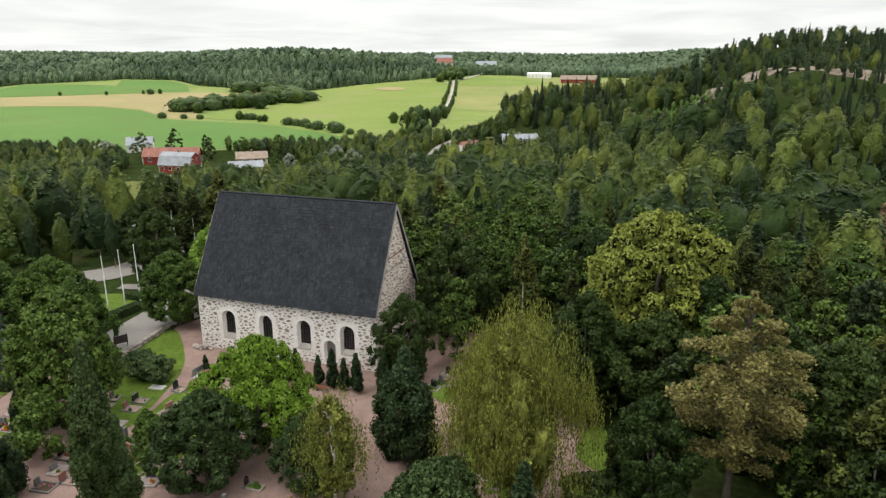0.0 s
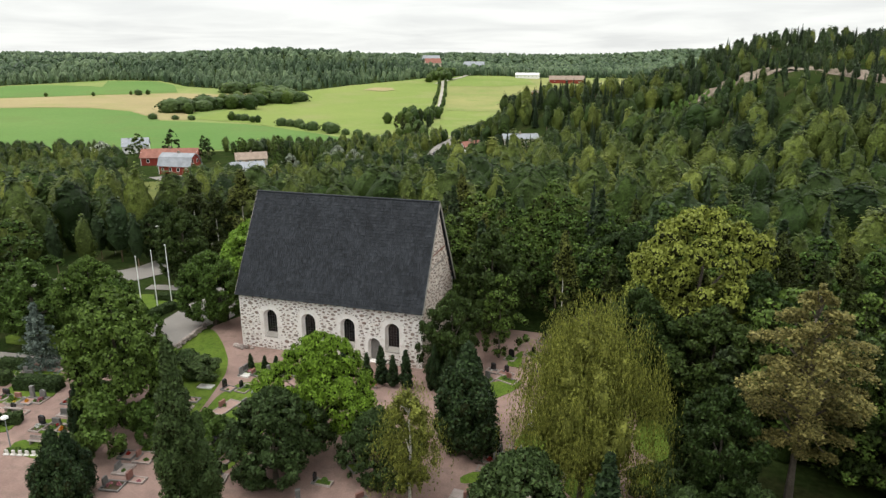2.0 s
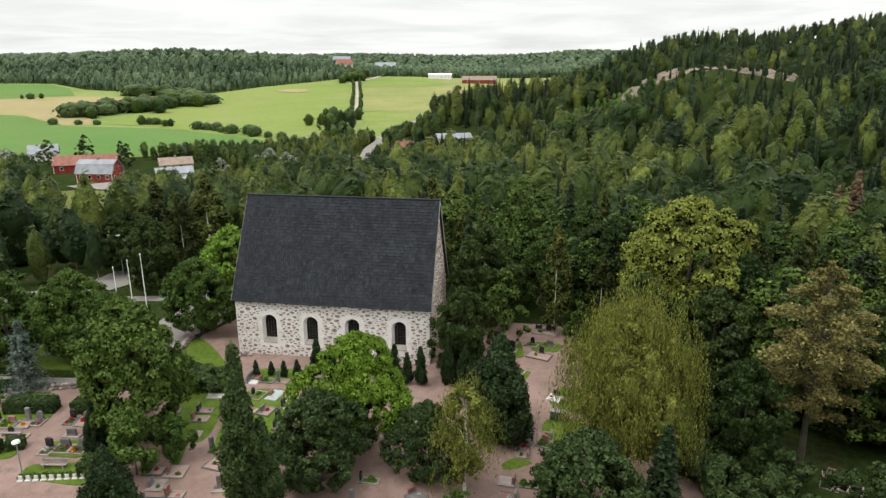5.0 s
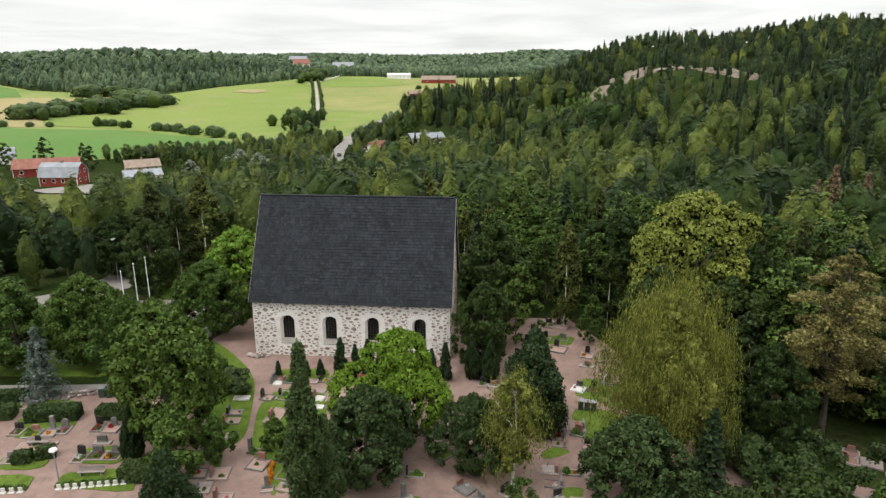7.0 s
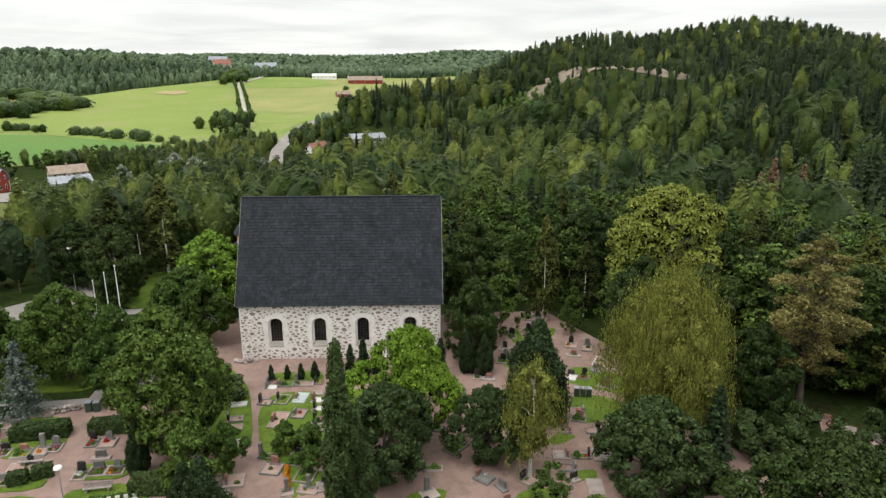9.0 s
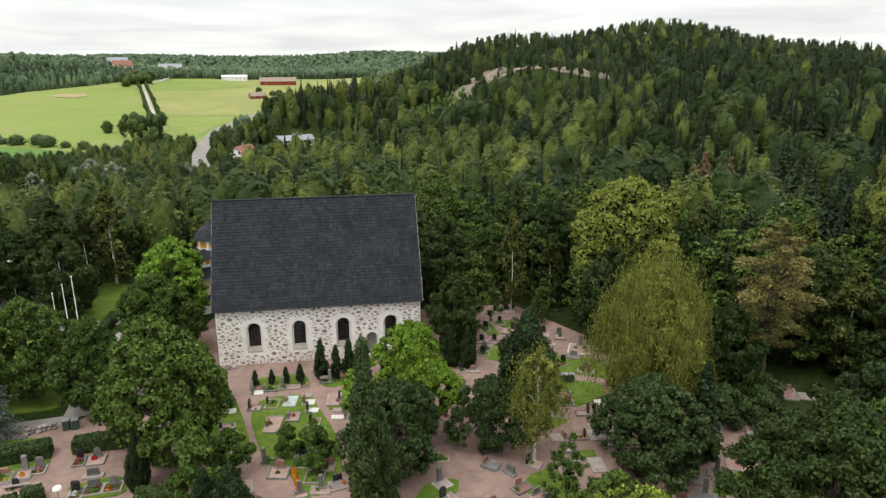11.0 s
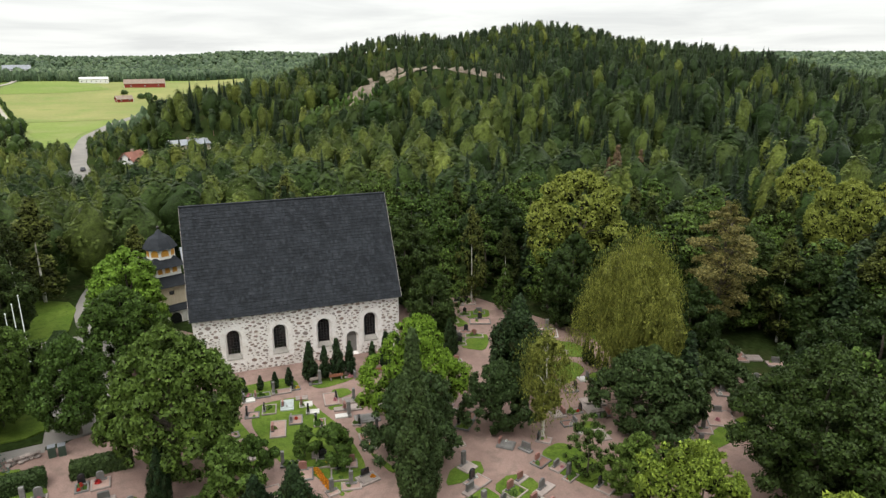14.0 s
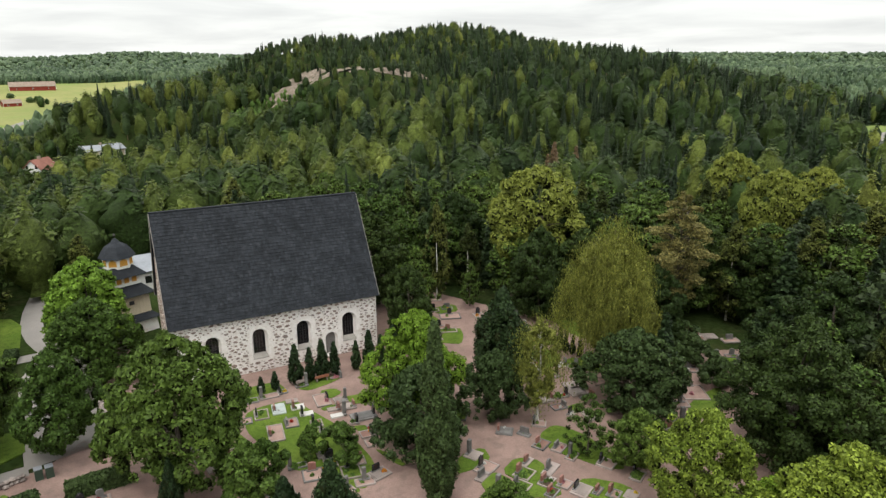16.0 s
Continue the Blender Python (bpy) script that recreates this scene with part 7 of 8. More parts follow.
lawn("lawn_roadside", [(-20.5, 16.6), (-15.5, 17.5), (-16.0, 31.0), (-22.5, 34.5), (-29.0, 27.0)], "green roadside lawn behind the flagpoles")
lawn("lawn_west_edge", [(-30.0, -8.0), (-22.0, -7.6), (-13.5, -7.2), (-14.0, -2.0), (-20.0, -1.4), (-30.0, -1.0)], "green lawn under the lindens")

lawn("lawn_west_g", [(-8.9, -20.9), (-5.0, -20.2), (-3.7, -22.8), (-8.1, -23.0)])
lawn("lawn_west_h", [(-7.9, -25.5), (-7.6, -24.2), (-3.5, -23.6), (-2.5, -24.9), (-3.5, -25.9), (-7.3, -26.6)])
lawn("lawn_west_i", [(-15.0, -22.8), (-13.6, -21.9), (-10.9, -21.6), (-10.3, -23.8), (-13.8, -24.6)])
lawn("lawn_west_k", [(-16.6, -18.4), (-14.0, -17.7), (-13.2, -19.2), (-15.6, -19.8)])
lawn("lawn_west_l", [(-18.1, -13.7), (-14.9, -13.2), (-14.6, -14.3), (-17.3, -14.9)])
lawn("lawn_path_a", [(-0.1, -13.1), (0.9, -11.4), (2.5, -11.4), (2.9, -15.8), (5.3, -23.6), (5.0, -24.7), (1.9, -17.9)])
lawn("lawn_path_b", [(5.0, -13.3), (6.2, -13.3), (7.3, -18.0), (8.8, -20.1), (11.0, -25.4), (10.6, -26.1), (8.6, -21.3), (6.9, -20.1)])
lawn("lawn_path_c", [(6.3, -10.6), (8.9, -10.2), (9.8, -13.5), (8.3, -14.7), (6.5, -12.9)])

lawn("lawn_north_a", [(33.1, 8.4), (33.5, 6.0), (33.8, 3.4), (31.8, 3.5)])
lawn("lawn_north_b", [(34.2, 8.1), (36.0, 8.1), (38.4, 8.0), (37.5, 5.3), (35.6, 5.7), (34.6, 5.6)])
lawn("lawn_north_c", [(30.1, -2.5), (31.4, -0.7), (34.8, 0.3), (34.0, -2.3), (32.4, -4.5), (31.0, -3.5)])
lawn("lawn_north_d", [(38.9, -5.1), (40.1, -3.7), (42.6, -5.5), (43.5, -5.9), (44.6, -9.5), (43.3, -10.7), (38.4, -8.0), (37.5, -7.8)])
lawn("lawn_north_e", [(37.5, -10.0), (39.2, -10.0), (41.1, -11.1), (41.1, -13.2), (38.3, -15.1), (37.2, -14.8), (36.2, -13.3)])
lawn("lawn_north_f", [(40.5, -14.3), (42.3, -14.1), (40.6, -17.4), (39.6, -16.8)])

lawn("lawn_lower_a", [(27.9, -27.4), (30.6, -26.8), (31.6, -29.4), (30.8, -31.4), (29.0, -30.4)])
lawn("lawn_lower_b", [(22.4, -29.0), (24.6, -27.8), (26.4, -29.4), (25.2, -31.8), (23.0, -31.0)])
lawn("lawn_lower_c", [(20.0, -29.4), (21.8, -28.6), (22.6, -30.6), (21.2, -32.0), (19.8, -31.0)])
lawn("lawn_lower_d", [(26.0, -33.6), (28.2, -33.0), (30.6, -35.6), (30.0, -37.4), (27.2, -36.0)])
lawn("lawn_larch", [(46.0, -12.0), (50.0, -12.5), (56.0, -15.5), (57.0, -19.0), (52.0, -18.5), (47.5, -17.0)], "shaded grass below the larch")

M_GRANITE = surface("light_granite", (0.235, 0.195, 0.175), (0.31, 0.262, 0.238), 1.2, 30, 0.7, 0.3, 0.18, 0.2, 0.005, rand=0.2)
M_PALESTONE = surface("white_stone", (0.50, 0.48, 0.45), (0.58, 0.56, 0.53), 1.2, 20, 0.6, 0.3, 0.1, 0.1, 0.005)
M_GREYSTONE = surface("grey_granite", (0.11, 0.105, 0.10), (0.175, 0.168, 0.16), 1.5, 30, 0.6, 0.3, 0.2, 0.2, 0.005, rand=0.3)
M_BLACKSTONE = surface("polished_black_granite", (0.012, 0.012, 0.013), (0.022, 0.022, 0.024), 1.5, 30, 0.25, 0.5, 0.2, 0)
M_REDSTONE = surface("red_granite", (0.20, 0.095, 0.075), (0.27, 0.13, 0.105), 1.5, 30, 0.5, 0.4, 0.25, 0.1, 0.005, rand=0.2)
M_TEALSTONE = surface("blue_grey_slab", (0.33, 0.37, 0.36), (0.40, 0.44, 0.43), 1.5, 20, 0.4, 0.4, 0.1, 0)
M_SOIL = surface("planting_soil", (0.06, 0.045, 0.03), (0.09, 0.065, 0.045), 2, 20, 0.95, 0.1, 0.3, 0.5, 0.02)
M_PLOTGRAVEL = surface("plot_gravel", (0.27, 0.185, 0.155), (0.34, 0.235, 0.20), 0.8, 22, 0.95, 0.1, 0.2, 0.4, 0.01, rand=0.12)
M_REDGRAVEL = surface("dark_red_gravel", (0.20, 0.115, 0.095), (0.27, 0.16, 0.13), 0.8, 22, 0.95, 0.1, 0.2, 0.4, 0.01, rand=0.12)
FLOWERS = [leaf_material("flowers_" + n, d, l, 0.1, 0.1) for n, d, l in (("orange", (0.55, 0.16, 0.01), (0.75, 0.32, 0.03)), ("yellow", (0.6, 0.40, 0.02), (0.75, 0.55, 0.06)), ("red", (0.35, 0.02, 0.02), (0.5, 0.05, 0.03)), ("white", (0.55, 0.55, 0.5), (0.75, 0.74, 0.7)), ("pink", (0.5, 0.16, 0.2), (0.6, 0.28, 0.3)))]
M_LOWGREEN = leaf_material("low_plants", (0.06, 0.13, 0.02), (0.14, 0.23, 0.045))


def plants_mesh(seed, n, w, d, h, size):
    """A low cushion of leaves."""
    rng = np.random.default_rng(seed)
    a, r = rng.uniform(0, 6.28, n), np.sqrt(rng.uniform(0, 1, n))
    c = np.stack([np.cos(a) * r * w, np.sin(a) * r * d, h * (1 - r * r) * rng.uniform(0.5, 1.0, n) + 0.02], 1)
    v, f = leaf_quads(c, np.stack([np.cos(a) * r, np.sin(a) * r, np.ones(n)], 1), size, rng, 0.5)
    return np_mesh("plants", v, f)


CUSHIONS = [plants_mesh(40 + k, 150, 0.32, 0.22, 0.28 + 0.06 * k, 0.10) for k in range(4)]
SHRUBS = [plants_mesh(60 + k, 420, 0.5, 0.45, 0.7, 0.12) for k in range(3)]


def tinted(me, mat):
    c = me.copy()
    c.materials.append(mat)
    return c


FLOWER_MESH = [[tinted(c, m) for c in CUSHIONS] for m in FLOWERS]
GREEN_MESH = [tinted(c, M_LOWGREEN) for c in CUSHIONS]
SHRUB_MESH = [tinted(c, M_LOWGREEN) for c in SHRUBS]


def headstone_mesh(kind, w, h, t, mat):
    """A bevelled grave stone: 0 squared, 1 round-topped, 2 slanting, 3 a tall pillar."""
    bm = bmesh.new()
    if kind == 1:
        pts = [(-w / 2, 0), (w / 2, 0)] + [(w / 2 * math.cos(a), h * 0.7 + h * 0.3 * math.sin(a)) for a in (math.pi * k / 8 for k in range(9))]
    elif kind == 2:
        pts = [(-w / 2, 0), (w / 2, 0), (w / 2, h * 0.8), (w * 0.3, h * 0.93), (-w * 0.2, h), (-w / 2, h * 0.9)]
    else:
        pts = [(-w / 2, 0), (w / 2, 0), (w * 0.47, h), (-w * 0.47, h)]
    a = [bm.verts.new((x, -t / 2, z)) for x, z in pts]
    b = [bm.verts.new((x, t / 2, z)) for x, z in pts]
    bm.faces.new(a); bm.faces.new(b)
    for k in range(len(pts)):
        bm.faces.new((a[k], a[(k + 1) % len(pts)], b[(k + 1) % len(pts)], b[k]))
    bmesh.ops.recalc_face_normals(bm, faces=bm.faces)
    bmesh.ops.bevel(bm, geom=[e for e in bm.edges if e.calc_face_angle(0) > 0.7], offset=0.015, segments=1, affect="EDGES")
    me = bpy.data.meshes.new("headstone")
    bm.to_mesh(me)
    bm.free()
    me.materials.append(mat)
    return me


HEADSTONES = [headstone_mesh(k, w, h, t, m) for k, w, h, t, m in ((0, 0.85, 0.62, 0.18, M_BLACKSTONE), (1, 0.62, 0.8, 0.18, M_GREYSTONE), (2, 0.7, 0.75, 0.2, M_REDSTONE), (0, 0.9, 0.55, 0.2, M_GREYSTONE), (1, 0.55, 0.85, 0.16, M_BLACKSTONE), (3, 0.4, 1.25, 0.3, M_GREYSTONE), (0, 0.75, 0.5, 0.2, M_REDSTONE), (2, 0.65, 0.9, 0.22, M_BLACKSTONE))]
STONE_WORDS = ("a low black headstone", "a round-topped grey headstone", "a slanting red headstone", "a wide grey headstone", "a round-topped black headstone", "a tall grey pillar stone", "a low red headstone", "a tall black headstone")
SLABS = {"s": M_GRANITE, "w": M_PALESTONE, "t": M_TEALSTONE, "d": M_GREYSTONE}
SLAB_WORDS = {"s": "pale granite", "w": "white stone", "t": "blue-grey stone", "d": "dark grey stone"}
BED_WORDS = {"k": "kerbed pink gravel grave", "g": "kerbed green planted grave", "f": "kerbed grave bed full of flowers", "r": "grave of dark red gravel", "W": "wide white-kerbed family grave"}
grng = random.Random(99)


def grave(x, y, w, d, turn, style, side, group):
    """A grave: slab or kerbed bed, headstone with its foot, flowers and low plants. side: the end at which the stone stands."""
    k = grng.randrange(8)
    slab = style in SLABS
    label = (SLAB_WORDS[style] + " grave slab with " if slab else BED_WORDS[style] + " with ") + STONE_WORDS[k]
    g = thing("grave", label, "grave", pose(x, y, 0.02, 0, 0, turn), group)
    a, b = w * 0.44, d * 0.44
    top = 0.16
    if slab:
        part("slab", boxm(-a, a, -b, b, -0.05, top, bevel=0.03), SLABS[style], g)
        if w > 1.2 and d > 1.0:
            part("panel", boxm(-a * 0.8, a * 0.8, -b * 0.75, b * 0.75, top + 0.004, top + 0.05, bevel=0.015), SLABS[style], g)
    else:
        km = M_PALESTONE if style == "W" else (M_GREYSTONE if grng.random() < 0.35 else M_GRANITE)
        t = 0.13
        for x0, x1, y0, y1 in ((-a, a, -b, -b + t), (-a, a, b - t, b), (-a, -a + t, -b + t, b - t), (a - t, a, -b + t, b - t)):
            part("kerb", boxm(x0, x1, y0, y1, -0.05, top, bevel=0.015), km, g)
        bed = {"k": M_PLOTGRAVEL, "g": M_LAWN, "f": M_SOIL, "r": M_REDGRAVEL, "W": M_PLOTGRAVEL}[style]
        part("bed", boxm(-a + t, a - t, -b + t, b - t, -0.05, 0.11), bed, g)
    me = HEADSTONES[k]
    vert = d >= w
    r = math.radians((0, 90, 180, 270)[side])
    ex, ey = (0, b - 0.22) if side in (0, 2) else (a - 0.22, 0)
    sx, sy = (ex, ey if side == 0 else -ey) if side in (0, 2) else (-ex if side == 1 else ex, 0)
    zt = top if slab else 0.11
    if not (slab and grng.random() < 0.3):
        part("foot", boxm(-0.5, 0.5, -0.16, 0.16, -0.02, 0.1, bevel=0.015), M_GREYSTONE, g, at=Matrix.LocRotScale((sx, sy, zt), Euler((0, 0, r)), (0.95, 1, 1)))
        part("headstone", me, None, g, at=Matrix.LocRotScale((sx, sy, zt + 0.08), Euler((0, 0, r)), Vector((1, 1, 1)) * grng.uniform(0.85, 1.1)))
    col = grng.randrange(5)
    n = {"f": 4, "g": 3, "k": 1, "r": 1, "W": 4}.get(style, 1 if grng.random() < 0.3 else 0)
    for i in range(n):
        px, py = grng.uniform(-a * 0.6, a * 0.6), grng.uniform(-b * 0.6, b * 0.6)
        if style == "g" and i > 1:
            part("shrub", grng.choice(SHRUB_MESH), None, g, at=Matrix.LocRotScale((px, py, 0.1), None, Vector((1, 1, 1)) * grng.uniform(0.5, 0.9)))
        else:
            mesh = grng.choice(FLOWER_MESH[col]) if grng.random() < 0.45 else grng.choice(GREEN_MESH)
            part("flower_cushion", mesh, None, g, at=Matrix.LocRotScale((px, py, zt - 0.02), Euler((0, 0, grng.uniform(0, 6))), Vector((1, 1, 1)) * grng.uniform(0.5, 0.9)))
    return g


GRAVES_WEST = [
    (-14.7, -18.9, 1.6, 1.8, 5, "g"), (-13.2, -18.5, 1.6, 1.8, 5, "k"), (-12.2, -18.1, 1.4, 1.6, 5, "f"), (-16.4, -18.7, 1.4, 1.6, 5, "f"), 
    (-9.2, -17.4, 1.2, 1.6, 5, "f"), (-7.8, -17.4, 1.7, 1.8, 5, "k"), (-12.9, -20.9, 3.8, 1.5, 8, "k"), (-7.3, -19.8, 1.9, 0.7, 5, "s"), 
    (-6.7, -21.8, 1.7, 1.7, 5, "f"), (-5.2, -21.7, 1.7, 1.7, 5, "f"), (-7.9, -22.3, 1.3, 1.7, 5, "f"), (-13.8, -23.1, 1.4, 1.4, 5, "k"), 
    (-18.9, -14.1, 1.6, 1.6, 5, "k"), (-17.8, -14.5, 1.4, 1.4, 5, "k")]
GRAVES_PATH_WEST = [
    (2.3, -10.7, 1.9, 1.0, 8, "w"), (2.7, -13.6, 1.8, 1.2, 8, "k"), (3.0, -15.2, 1.9, 1.3, 8, "k"), (4.0, -17.8, 1.2, 1.3, 8, "s"), 
    (-0.2, -14.0, 1.2, 1.3, 8, "k"), (0.2, -15.6, 1.4, 1.5, 8, "k"), (0.9, -17.0, 1.4, 1.3, 8, "s"), (5.3, -23.5, 1.9, 2.0, 8, "k"), 
    (3.5, -23.6, 1.6, 1.6, 8, "k"), (4.7, -25.5, 1.6, 1.8, 8, "s"), (6.8, -26.4, 1.8, 1.0, 8, "k"), (5.5, -27.6, 2.0, 1.6, 8, "f")]
GRAVES_MIDDLE_NORTH = [
    (4.8, -7.2, 1.5, 1.0, -2, "w"), (6.2, -6.6, 2.0, 1.2, -2, "g"), (8.2, -6.5, 2.3, 1.2, -2, "k"), (4.6, -6.1, 1.4, 0.6, -2, "f"), 
    (9.7, -6.2, 1.2, 1.0, -2, "f"), (4.9, -10.4, 1.6, 1.3, -8, "k"), (6.6, -9.9, 1.6, 2.2, -8, "g"), (8.4, -9.6, 1.5, 2.4, -8, "t"), 
    (10.0, -8.6, 1.4, 0.9, -8, "s"), (10.2, -10.1, 1.5, 1.1, -8, "w"), (10.6, -11.8, 1.5, 0.9, -8, "w"), (8.8, -12.8, 1.5, 2.0, -8, "k"), 
    (7.0, -13.9, 1.7, 3.4, -8, "k"), (7.3, -20.0, 1.9, 0.9, -8, "g"), (10.9, -14.1, 1.3, 1.6, -8, "g"), (11.3, -15.7, 1.5, 1.0, -8, "s")]
GRAVES_MIDDLE_SOUTH = [
    (8.1, -21.9, 2.0, 2.0, -10, "k"), (11.1, -23.0, 1.9, 2.2, -10, "g"), (10.0, -20.8, 1.4, 1.8, -10, "g"), (12.2, -21.8, 1.4, 1.4, -10, "k"), 
    (11.6, -24.9, 1.9, 1.2, -10, "k"), (9.9, -19.5, 1.5, 1.2, -8, "s"), (13.1, -24.4, 2.0, 1.6, 15, "s"), (10.0, -25.2, 1.2, 1.0, 15, "k")]
GRAVES_MIDDLE_EAST = [
    (12.8, -9.9, 1.7, 3.0, -5, "k"), (14.5, -10.8, 1.6, 1.4, -5, "s"), (14.8, -12.4, 1.6, 1.4, -5, "s"), (13.3, -13.6, 1.8, 0.8, -5, "w"), 
    (13.3, -12.2, 1.5, 0.8, -5, "s"), (15.4, -14.9, 2.8, 1.8, -5, "d"), (14.2, -15.6, 1.0, 0.6, -5, "f"), (14.5, -18.1, 1.5, 1.4, -5, "r"), 
    (15.4, -17.4, 1.2, 1.4, -5, "s"), (17.3, -12.8, 1.4, 0.9, -5, "s"), (11.9, -5.8, 1.6, 0.8, -2, "f"), (15.8, -5.7, 1.5, 0.5, -2, "f"), 
    (14.4, -19.7, 1.5, 1.5, -5, "k")]
GRAVES_MAPLE_SHADE = [
    (23.4, -15.2, 1.8, 1.4, -40, "r"), (23.8, -16.2, 1.6, 0.6, -40, "s"), (23.9, -19.2, 1.7, 2.4, -40, "g"), (24.9, -18.0, 1.4, 1.8, -40, "r"), 
    (26.1, -23.8, 1.8, 1.5, -40, "d"), (29.7, -24.3, 1.6, 1.2, -40, "k"), (22.2, -15.7, 1.5, 1.6, -15, "g"), (21.8, -22.3, 2.0, 0.9, 0, "g")]
GRAVES_PATH_SOUTH = [
    (21.5, -25.8, 1.6, 1.5, 27, "s"), (21.5, -28.0, 2.2, 1.8, 27, "k"), (20.6, -28.9, 1.8, 0.9, 27, "s"), (23.9, -30.2, 1.9, 1.7, 27, "g"), 
    (25.0, -29.0, 1.9, 0.7, 27, "s"), (26.2, -30.8, 2.4, 1.0, 27, "s"), (24.9, -32.0, 1.8, 1.2, 27, "f"), (22.6, -31.6, 1.9, 1.6, 27, "g"), 
    (20.9, -31.3, 1.4, 1.2, 27, "f"), (24.4, -33.4, 1.6, 1.0, 27, "f"), (26.0, -33.0, 1.4, 1.2, 27, "k"), (26.7, -34.3, 2.0, 1.6, 27, "s"), 
    (27.8, -35.0, 1.4, 0.7, 27, "k"), (28.7, -35.9, 1.4, 1.2, 27, "k"), (29.8, -36.7, 1.4, 1.2, 27, "s")]
GRAVES_PATH_NORTH = [
    (27.4, -25.1, 1.5, 0.7, -60, "d"), (27.8, -27.3, 1.9, 1.4, 27, "r"), (28.9, -28.5, 1.8, 1.2, 27, "k"), (29.1, -30.1, 1.6, 1.0, 27, "g"), 
    (31.0, -32.4, 1.6, 1.7, 27, "k"), (32.1, -35.0, 1.8, 1.2, 27, "g"), (33.6, -24.3, 1.1, 0.8, 27, "s"), (38.3, -25.6, 2.0, 1.2, 27, "r")]
GRAVES_THUJA_EAST = [
    (37.7, -19.8, 2.6, 2.2, -5, "s"), (39.6, -15.1, 1.4, 1.2, -5, "w"), (40.4, -16.0, 1.6, 1.4, -5, "g"), (33.2, -20.7, 1.7, 1.5, -5, "s"), 
    (35.0, -20.9, 1.8, 1.0, -5, "g"), (33.4, -22.6, 1.8, 1.2, -5, "r"), (35.1, -25.3, 1.5, 2.4, -5, "s"), (36.3, -13.4, 1.7, 2.0, -5, "k"), 
    (34.6, -13.8, 1.6, 1.0, -5, "r"), (34.4, -15.3, 1.6, 1.0, -5, "k"), (34.3, -16.7, 1.6, 1.0, -5, "k"), (37.0, -20.8, 2.2, 2.2, -5, "s"), 
    (37.0, -16.8, 1.6, 1.2, -5, "k"), (37.2, -22.4, 1.8, 0.8, -5, "d")]
GRAVES_NORTH_EAST = [
    (37.2, -5.9, 1.6, 1.6, -25, "w"), (40.5, -4.5, 1.8, 1.2, -25, "d"), (40.6, -8.1, 2.0, 1.2, -25, "g"), (42.0, -2.5, 3.0, 3.0, -25, "W"), 
    (39.1, 2.5, 1.6, 1.8, -15, "k"), (38.8, -0.4, 2.0, 0.8, -15, "s"), (40.9, 1.6, 1.6, 2.2, -15, "k"), (38.7, -6.0, 1.4, 1.2, -25, "f"), 
    (32.2, 5.3, 1.5, 1.4, -10, "g"), (30.9, 1.6, 1.6, 1.2, -10, "k"), (30.3, -1.8, 1.8, 1.2, -10, "g"), (35.2, 11.4, 1.6, 2.0, -10, "r"), 
    (27.0, -5.7, 1.0, 1.2, -5, "r"), (28.2, -6.0, 1.6, 0.8, -5, "s"), (36.6, 12.0, 1.8, 1.6, -10, "r")]
GRAVES_EAST = [
    (59.7, -16.6, 1.6, 3.0, -25, "r"), (60.9, -17.4, 2.2, 1.6, -25, "s"), (62.2, -19.6, 2.4, 1.4, -25, "k"), (56.7, -22.2, 1.6, 1.0, -30, "d"), 
    (58.6, -22.8, 1.8, 1.0, -30, "r"), (56.5, -25.5, 1.6, 1.6, -30, "g"), (51.5, -23.0, 1.8, 1.6, -30, "k"), (47.6, -26.9, 3.0, 3.6, -30, "k"), 
    (42.2, -28.5, 1.8, 1.6, -30, "s"), (41.9, -30.9, 2.2, 1.6, -30, "d"), (39.7, -31.2, 1.6, 1.6, -30, "s"), (62.9, -22.6, 1.6, 1.0, -30, "g"), 
    (44.6, -28.1, 1.8, 1.4, -30, "k")]
for rows, side, group in ((GRAVES_WEST, 0, "graves by the hedge"), (GRAVES_PATH_WEST, 1, "graves along the gravel path"), (GRAVES_MIDDLE_NORTH, 1, "graves on the middle lawn"),
                          (GRAVES_MIDDLE_SOUTH, 0, "graves south of the middle lawn"), (GRAVES_MIDDLE_EAST, 3, "graves before the cypresses"), (GRAVES_MAPLE_SHADE, 1, "graves under the maple"),
                          (GRAVES_PATH_SOUTH, 0, "graves south of the lower path"), (GRAVES_PATH_NORTH, 0, "graves north of the lower path"), (GRAVES_THUJA_EAST, 3, "graves beside the thuja"),
                          (GRAVES_NORTH_EAST, 0, "graves behind the church corner"), (GRAVES_EAST, 0, "graves at the eastern wood")):
    for row in rows:
        grave(*row, side, group)
bed = thing("flower_row", "long row of orange flowers edging the path", "flower bed", pose(9.6, -23.2, 0.0))
for i in range(9):
    part("flower_cushion", FLOWER_MESH[0][i % 4], None, bed, at=pose(-0.35 + 0.09 * i, 1.6 - 0.4 * i, 0.03, 0, 0, 40 * i))
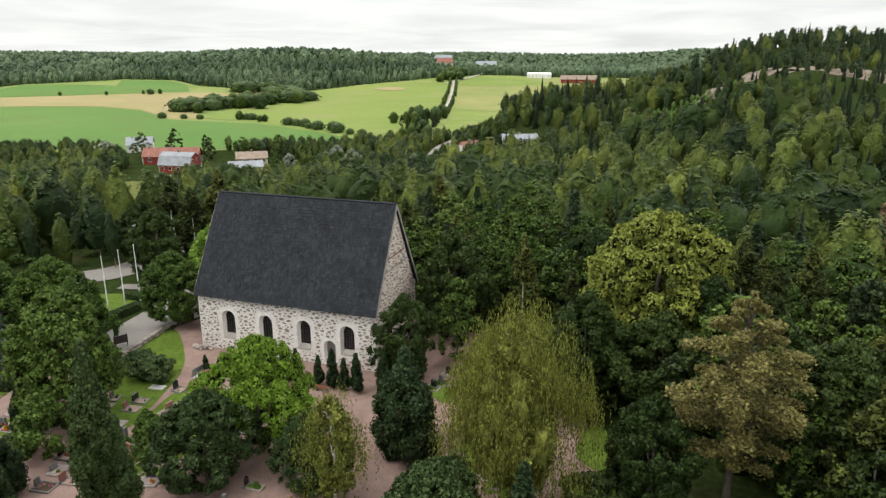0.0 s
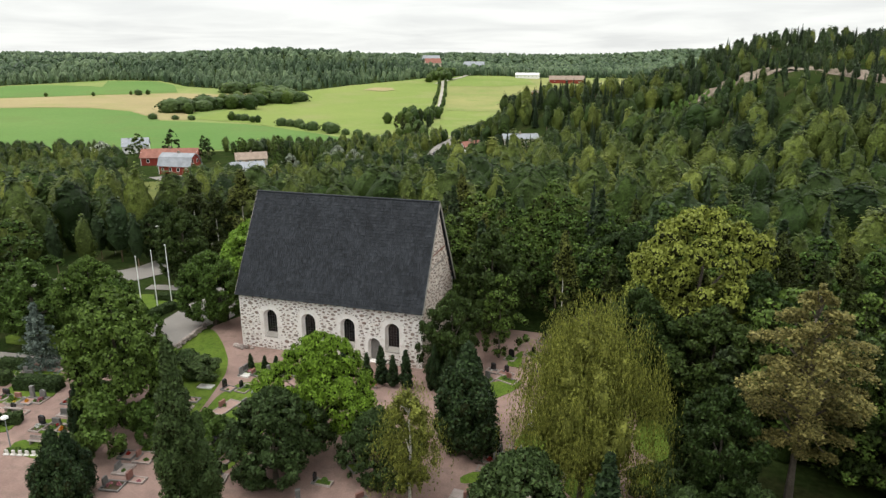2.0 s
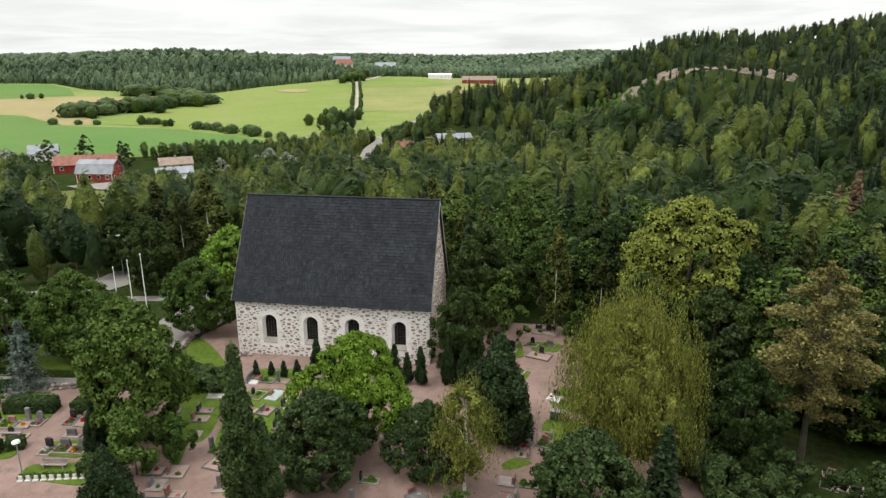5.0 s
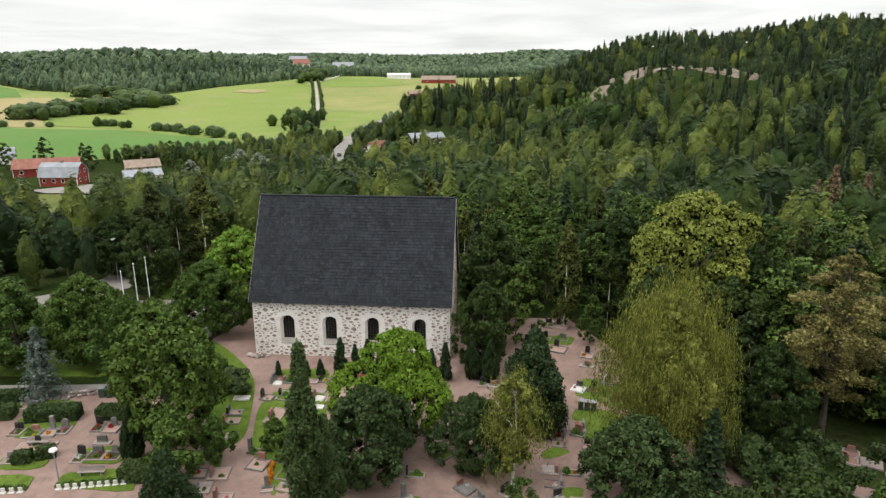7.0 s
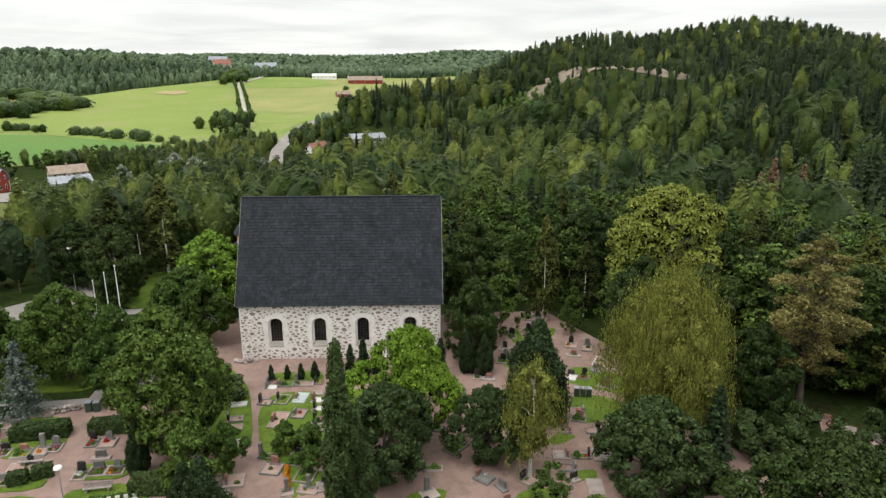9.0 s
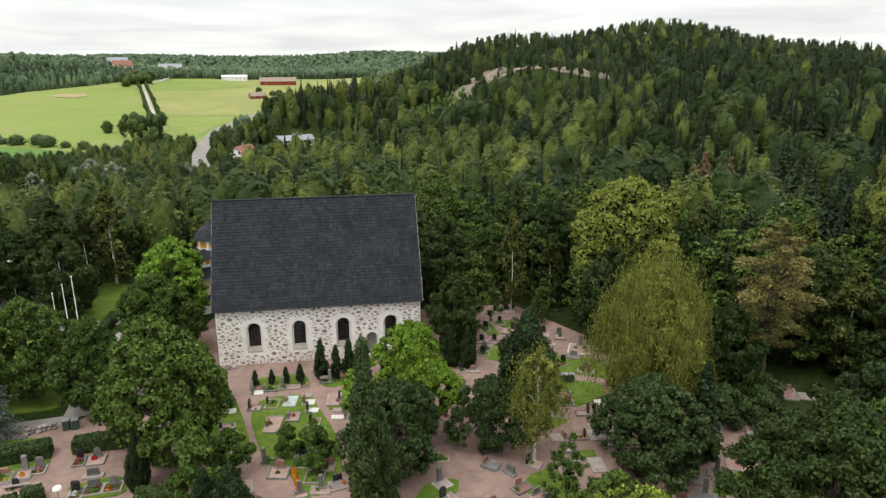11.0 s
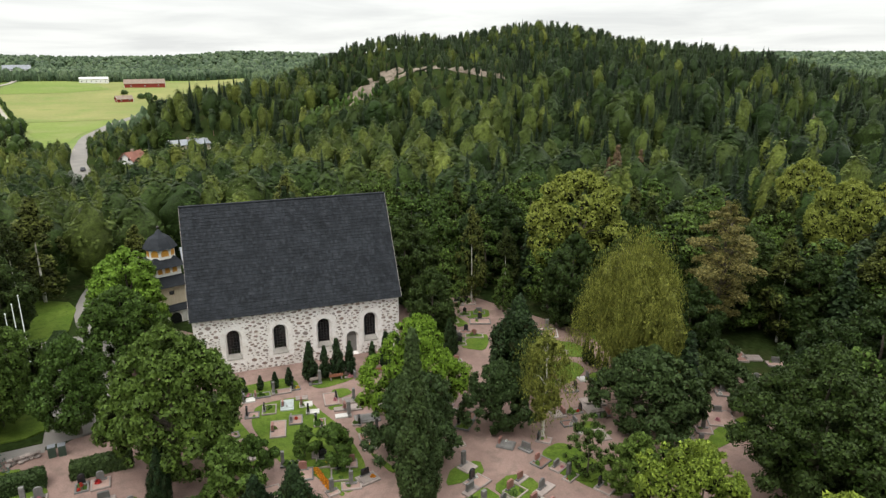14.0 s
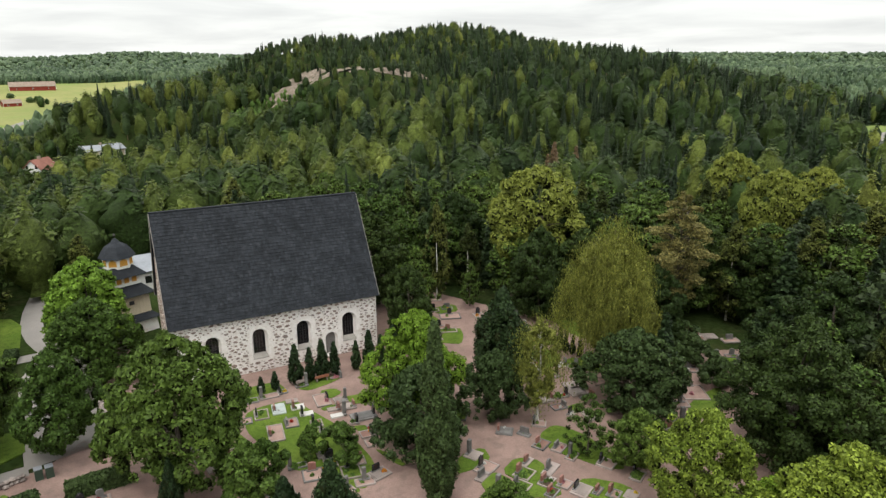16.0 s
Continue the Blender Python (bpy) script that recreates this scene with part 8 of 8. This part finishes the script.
def white_stone_row(x0, y0, x1, y1, n, group):
    """Small white memorial stones, each on its foot, along a clipped green strip."""
    turn = math.degrees(math.atan2(y1 - y0, x1 - x0))
    ln = math.hypot(x1 - x0, y1 - y0) + 0.7
    strip = thing("planted_strip", "low dark green planted strip behind small white stones", "planting", pose((x0 + x1) / 2, (y0 + y1) / 2, 0.03, 0, 0, turn))
    part("soil", boxm(-ln / 2, ln / 2, 0.12, 0.62, -0.05, 0.1, bevel=0.02), M_SOIL, strip)
    for i in range(int(ln / 0.36)):
        part("low_plant", GREEN_MESH[i % 4], None, strip, at=pose(-ln / 2 + 0.2 + 0.36 * i, 0.37, 0.08, 0, 0, 50 * i))
    for i in range(n):
        t = i / (n - 1)
        g = thing("memorial_stone", "small white memorial stone on a flat foot", "grave", pose(x0 + (x1 - x0) * t, y0 + (y1 - y0) * t, 0.04, 0, 0, turn), group)
        part("foot", boxm(-0.24, 0.24, -0.2, 0.1, -0.03, 0.07, bevel=0.015), M_PALESTONE, g)
        part("stone", boxm(-0.17, 0.17, -0.02, 0.08, 0.075, 0.42, bevel=0.03), M_PALESTONE, g)


white_stone_row(-7.0, -26.5, -2.1, -25.4, 9, "white stones on the western lawn")
white_stone_row(-13.2, -27.7, -9.9, -27.1, 6, "white stones beside the western path")
GRAVES_NORTH = [(35.5, 4.1, 3.2, 2.2, -20, 'k'), (36.4, 11.2, 3.0, 1.6, -20, 'k'), (32.9, -0.1, 2.6, 1.4, -20, 'g'), (34.5, 7.1, 1.8, 1.3, -20, 'g'), (36.6, 7.0, 1.8, 1.3, -20, 'g'), (32.4, 1.4, 2.0, 1.2, -20, 'r'), (30.7, -0.6, 1.8, 1.2, -20, 'g'), (40.8, -8.2, 1.8, 1.2, -20, 'k'), (36.2, -14.7, 1.6, 1.2, -20, 'g')]
for x, y, w, d, turn, style in GRAVES_NORTH:
    grave(x, y, w, d, turn, style, 0, "graves north-east of the church")

# ---------------------------------------------------------------- the larger stones of the south wall, one by one
for k, (x, z, w, h, a) in enumerate(big):
    part("stone", PUCK_MESHES[k % 14], None, wall_s, at=Matrix.LocRotScale((x, 0, z), Euler((0, -a, 0)), (w, 1, h)))
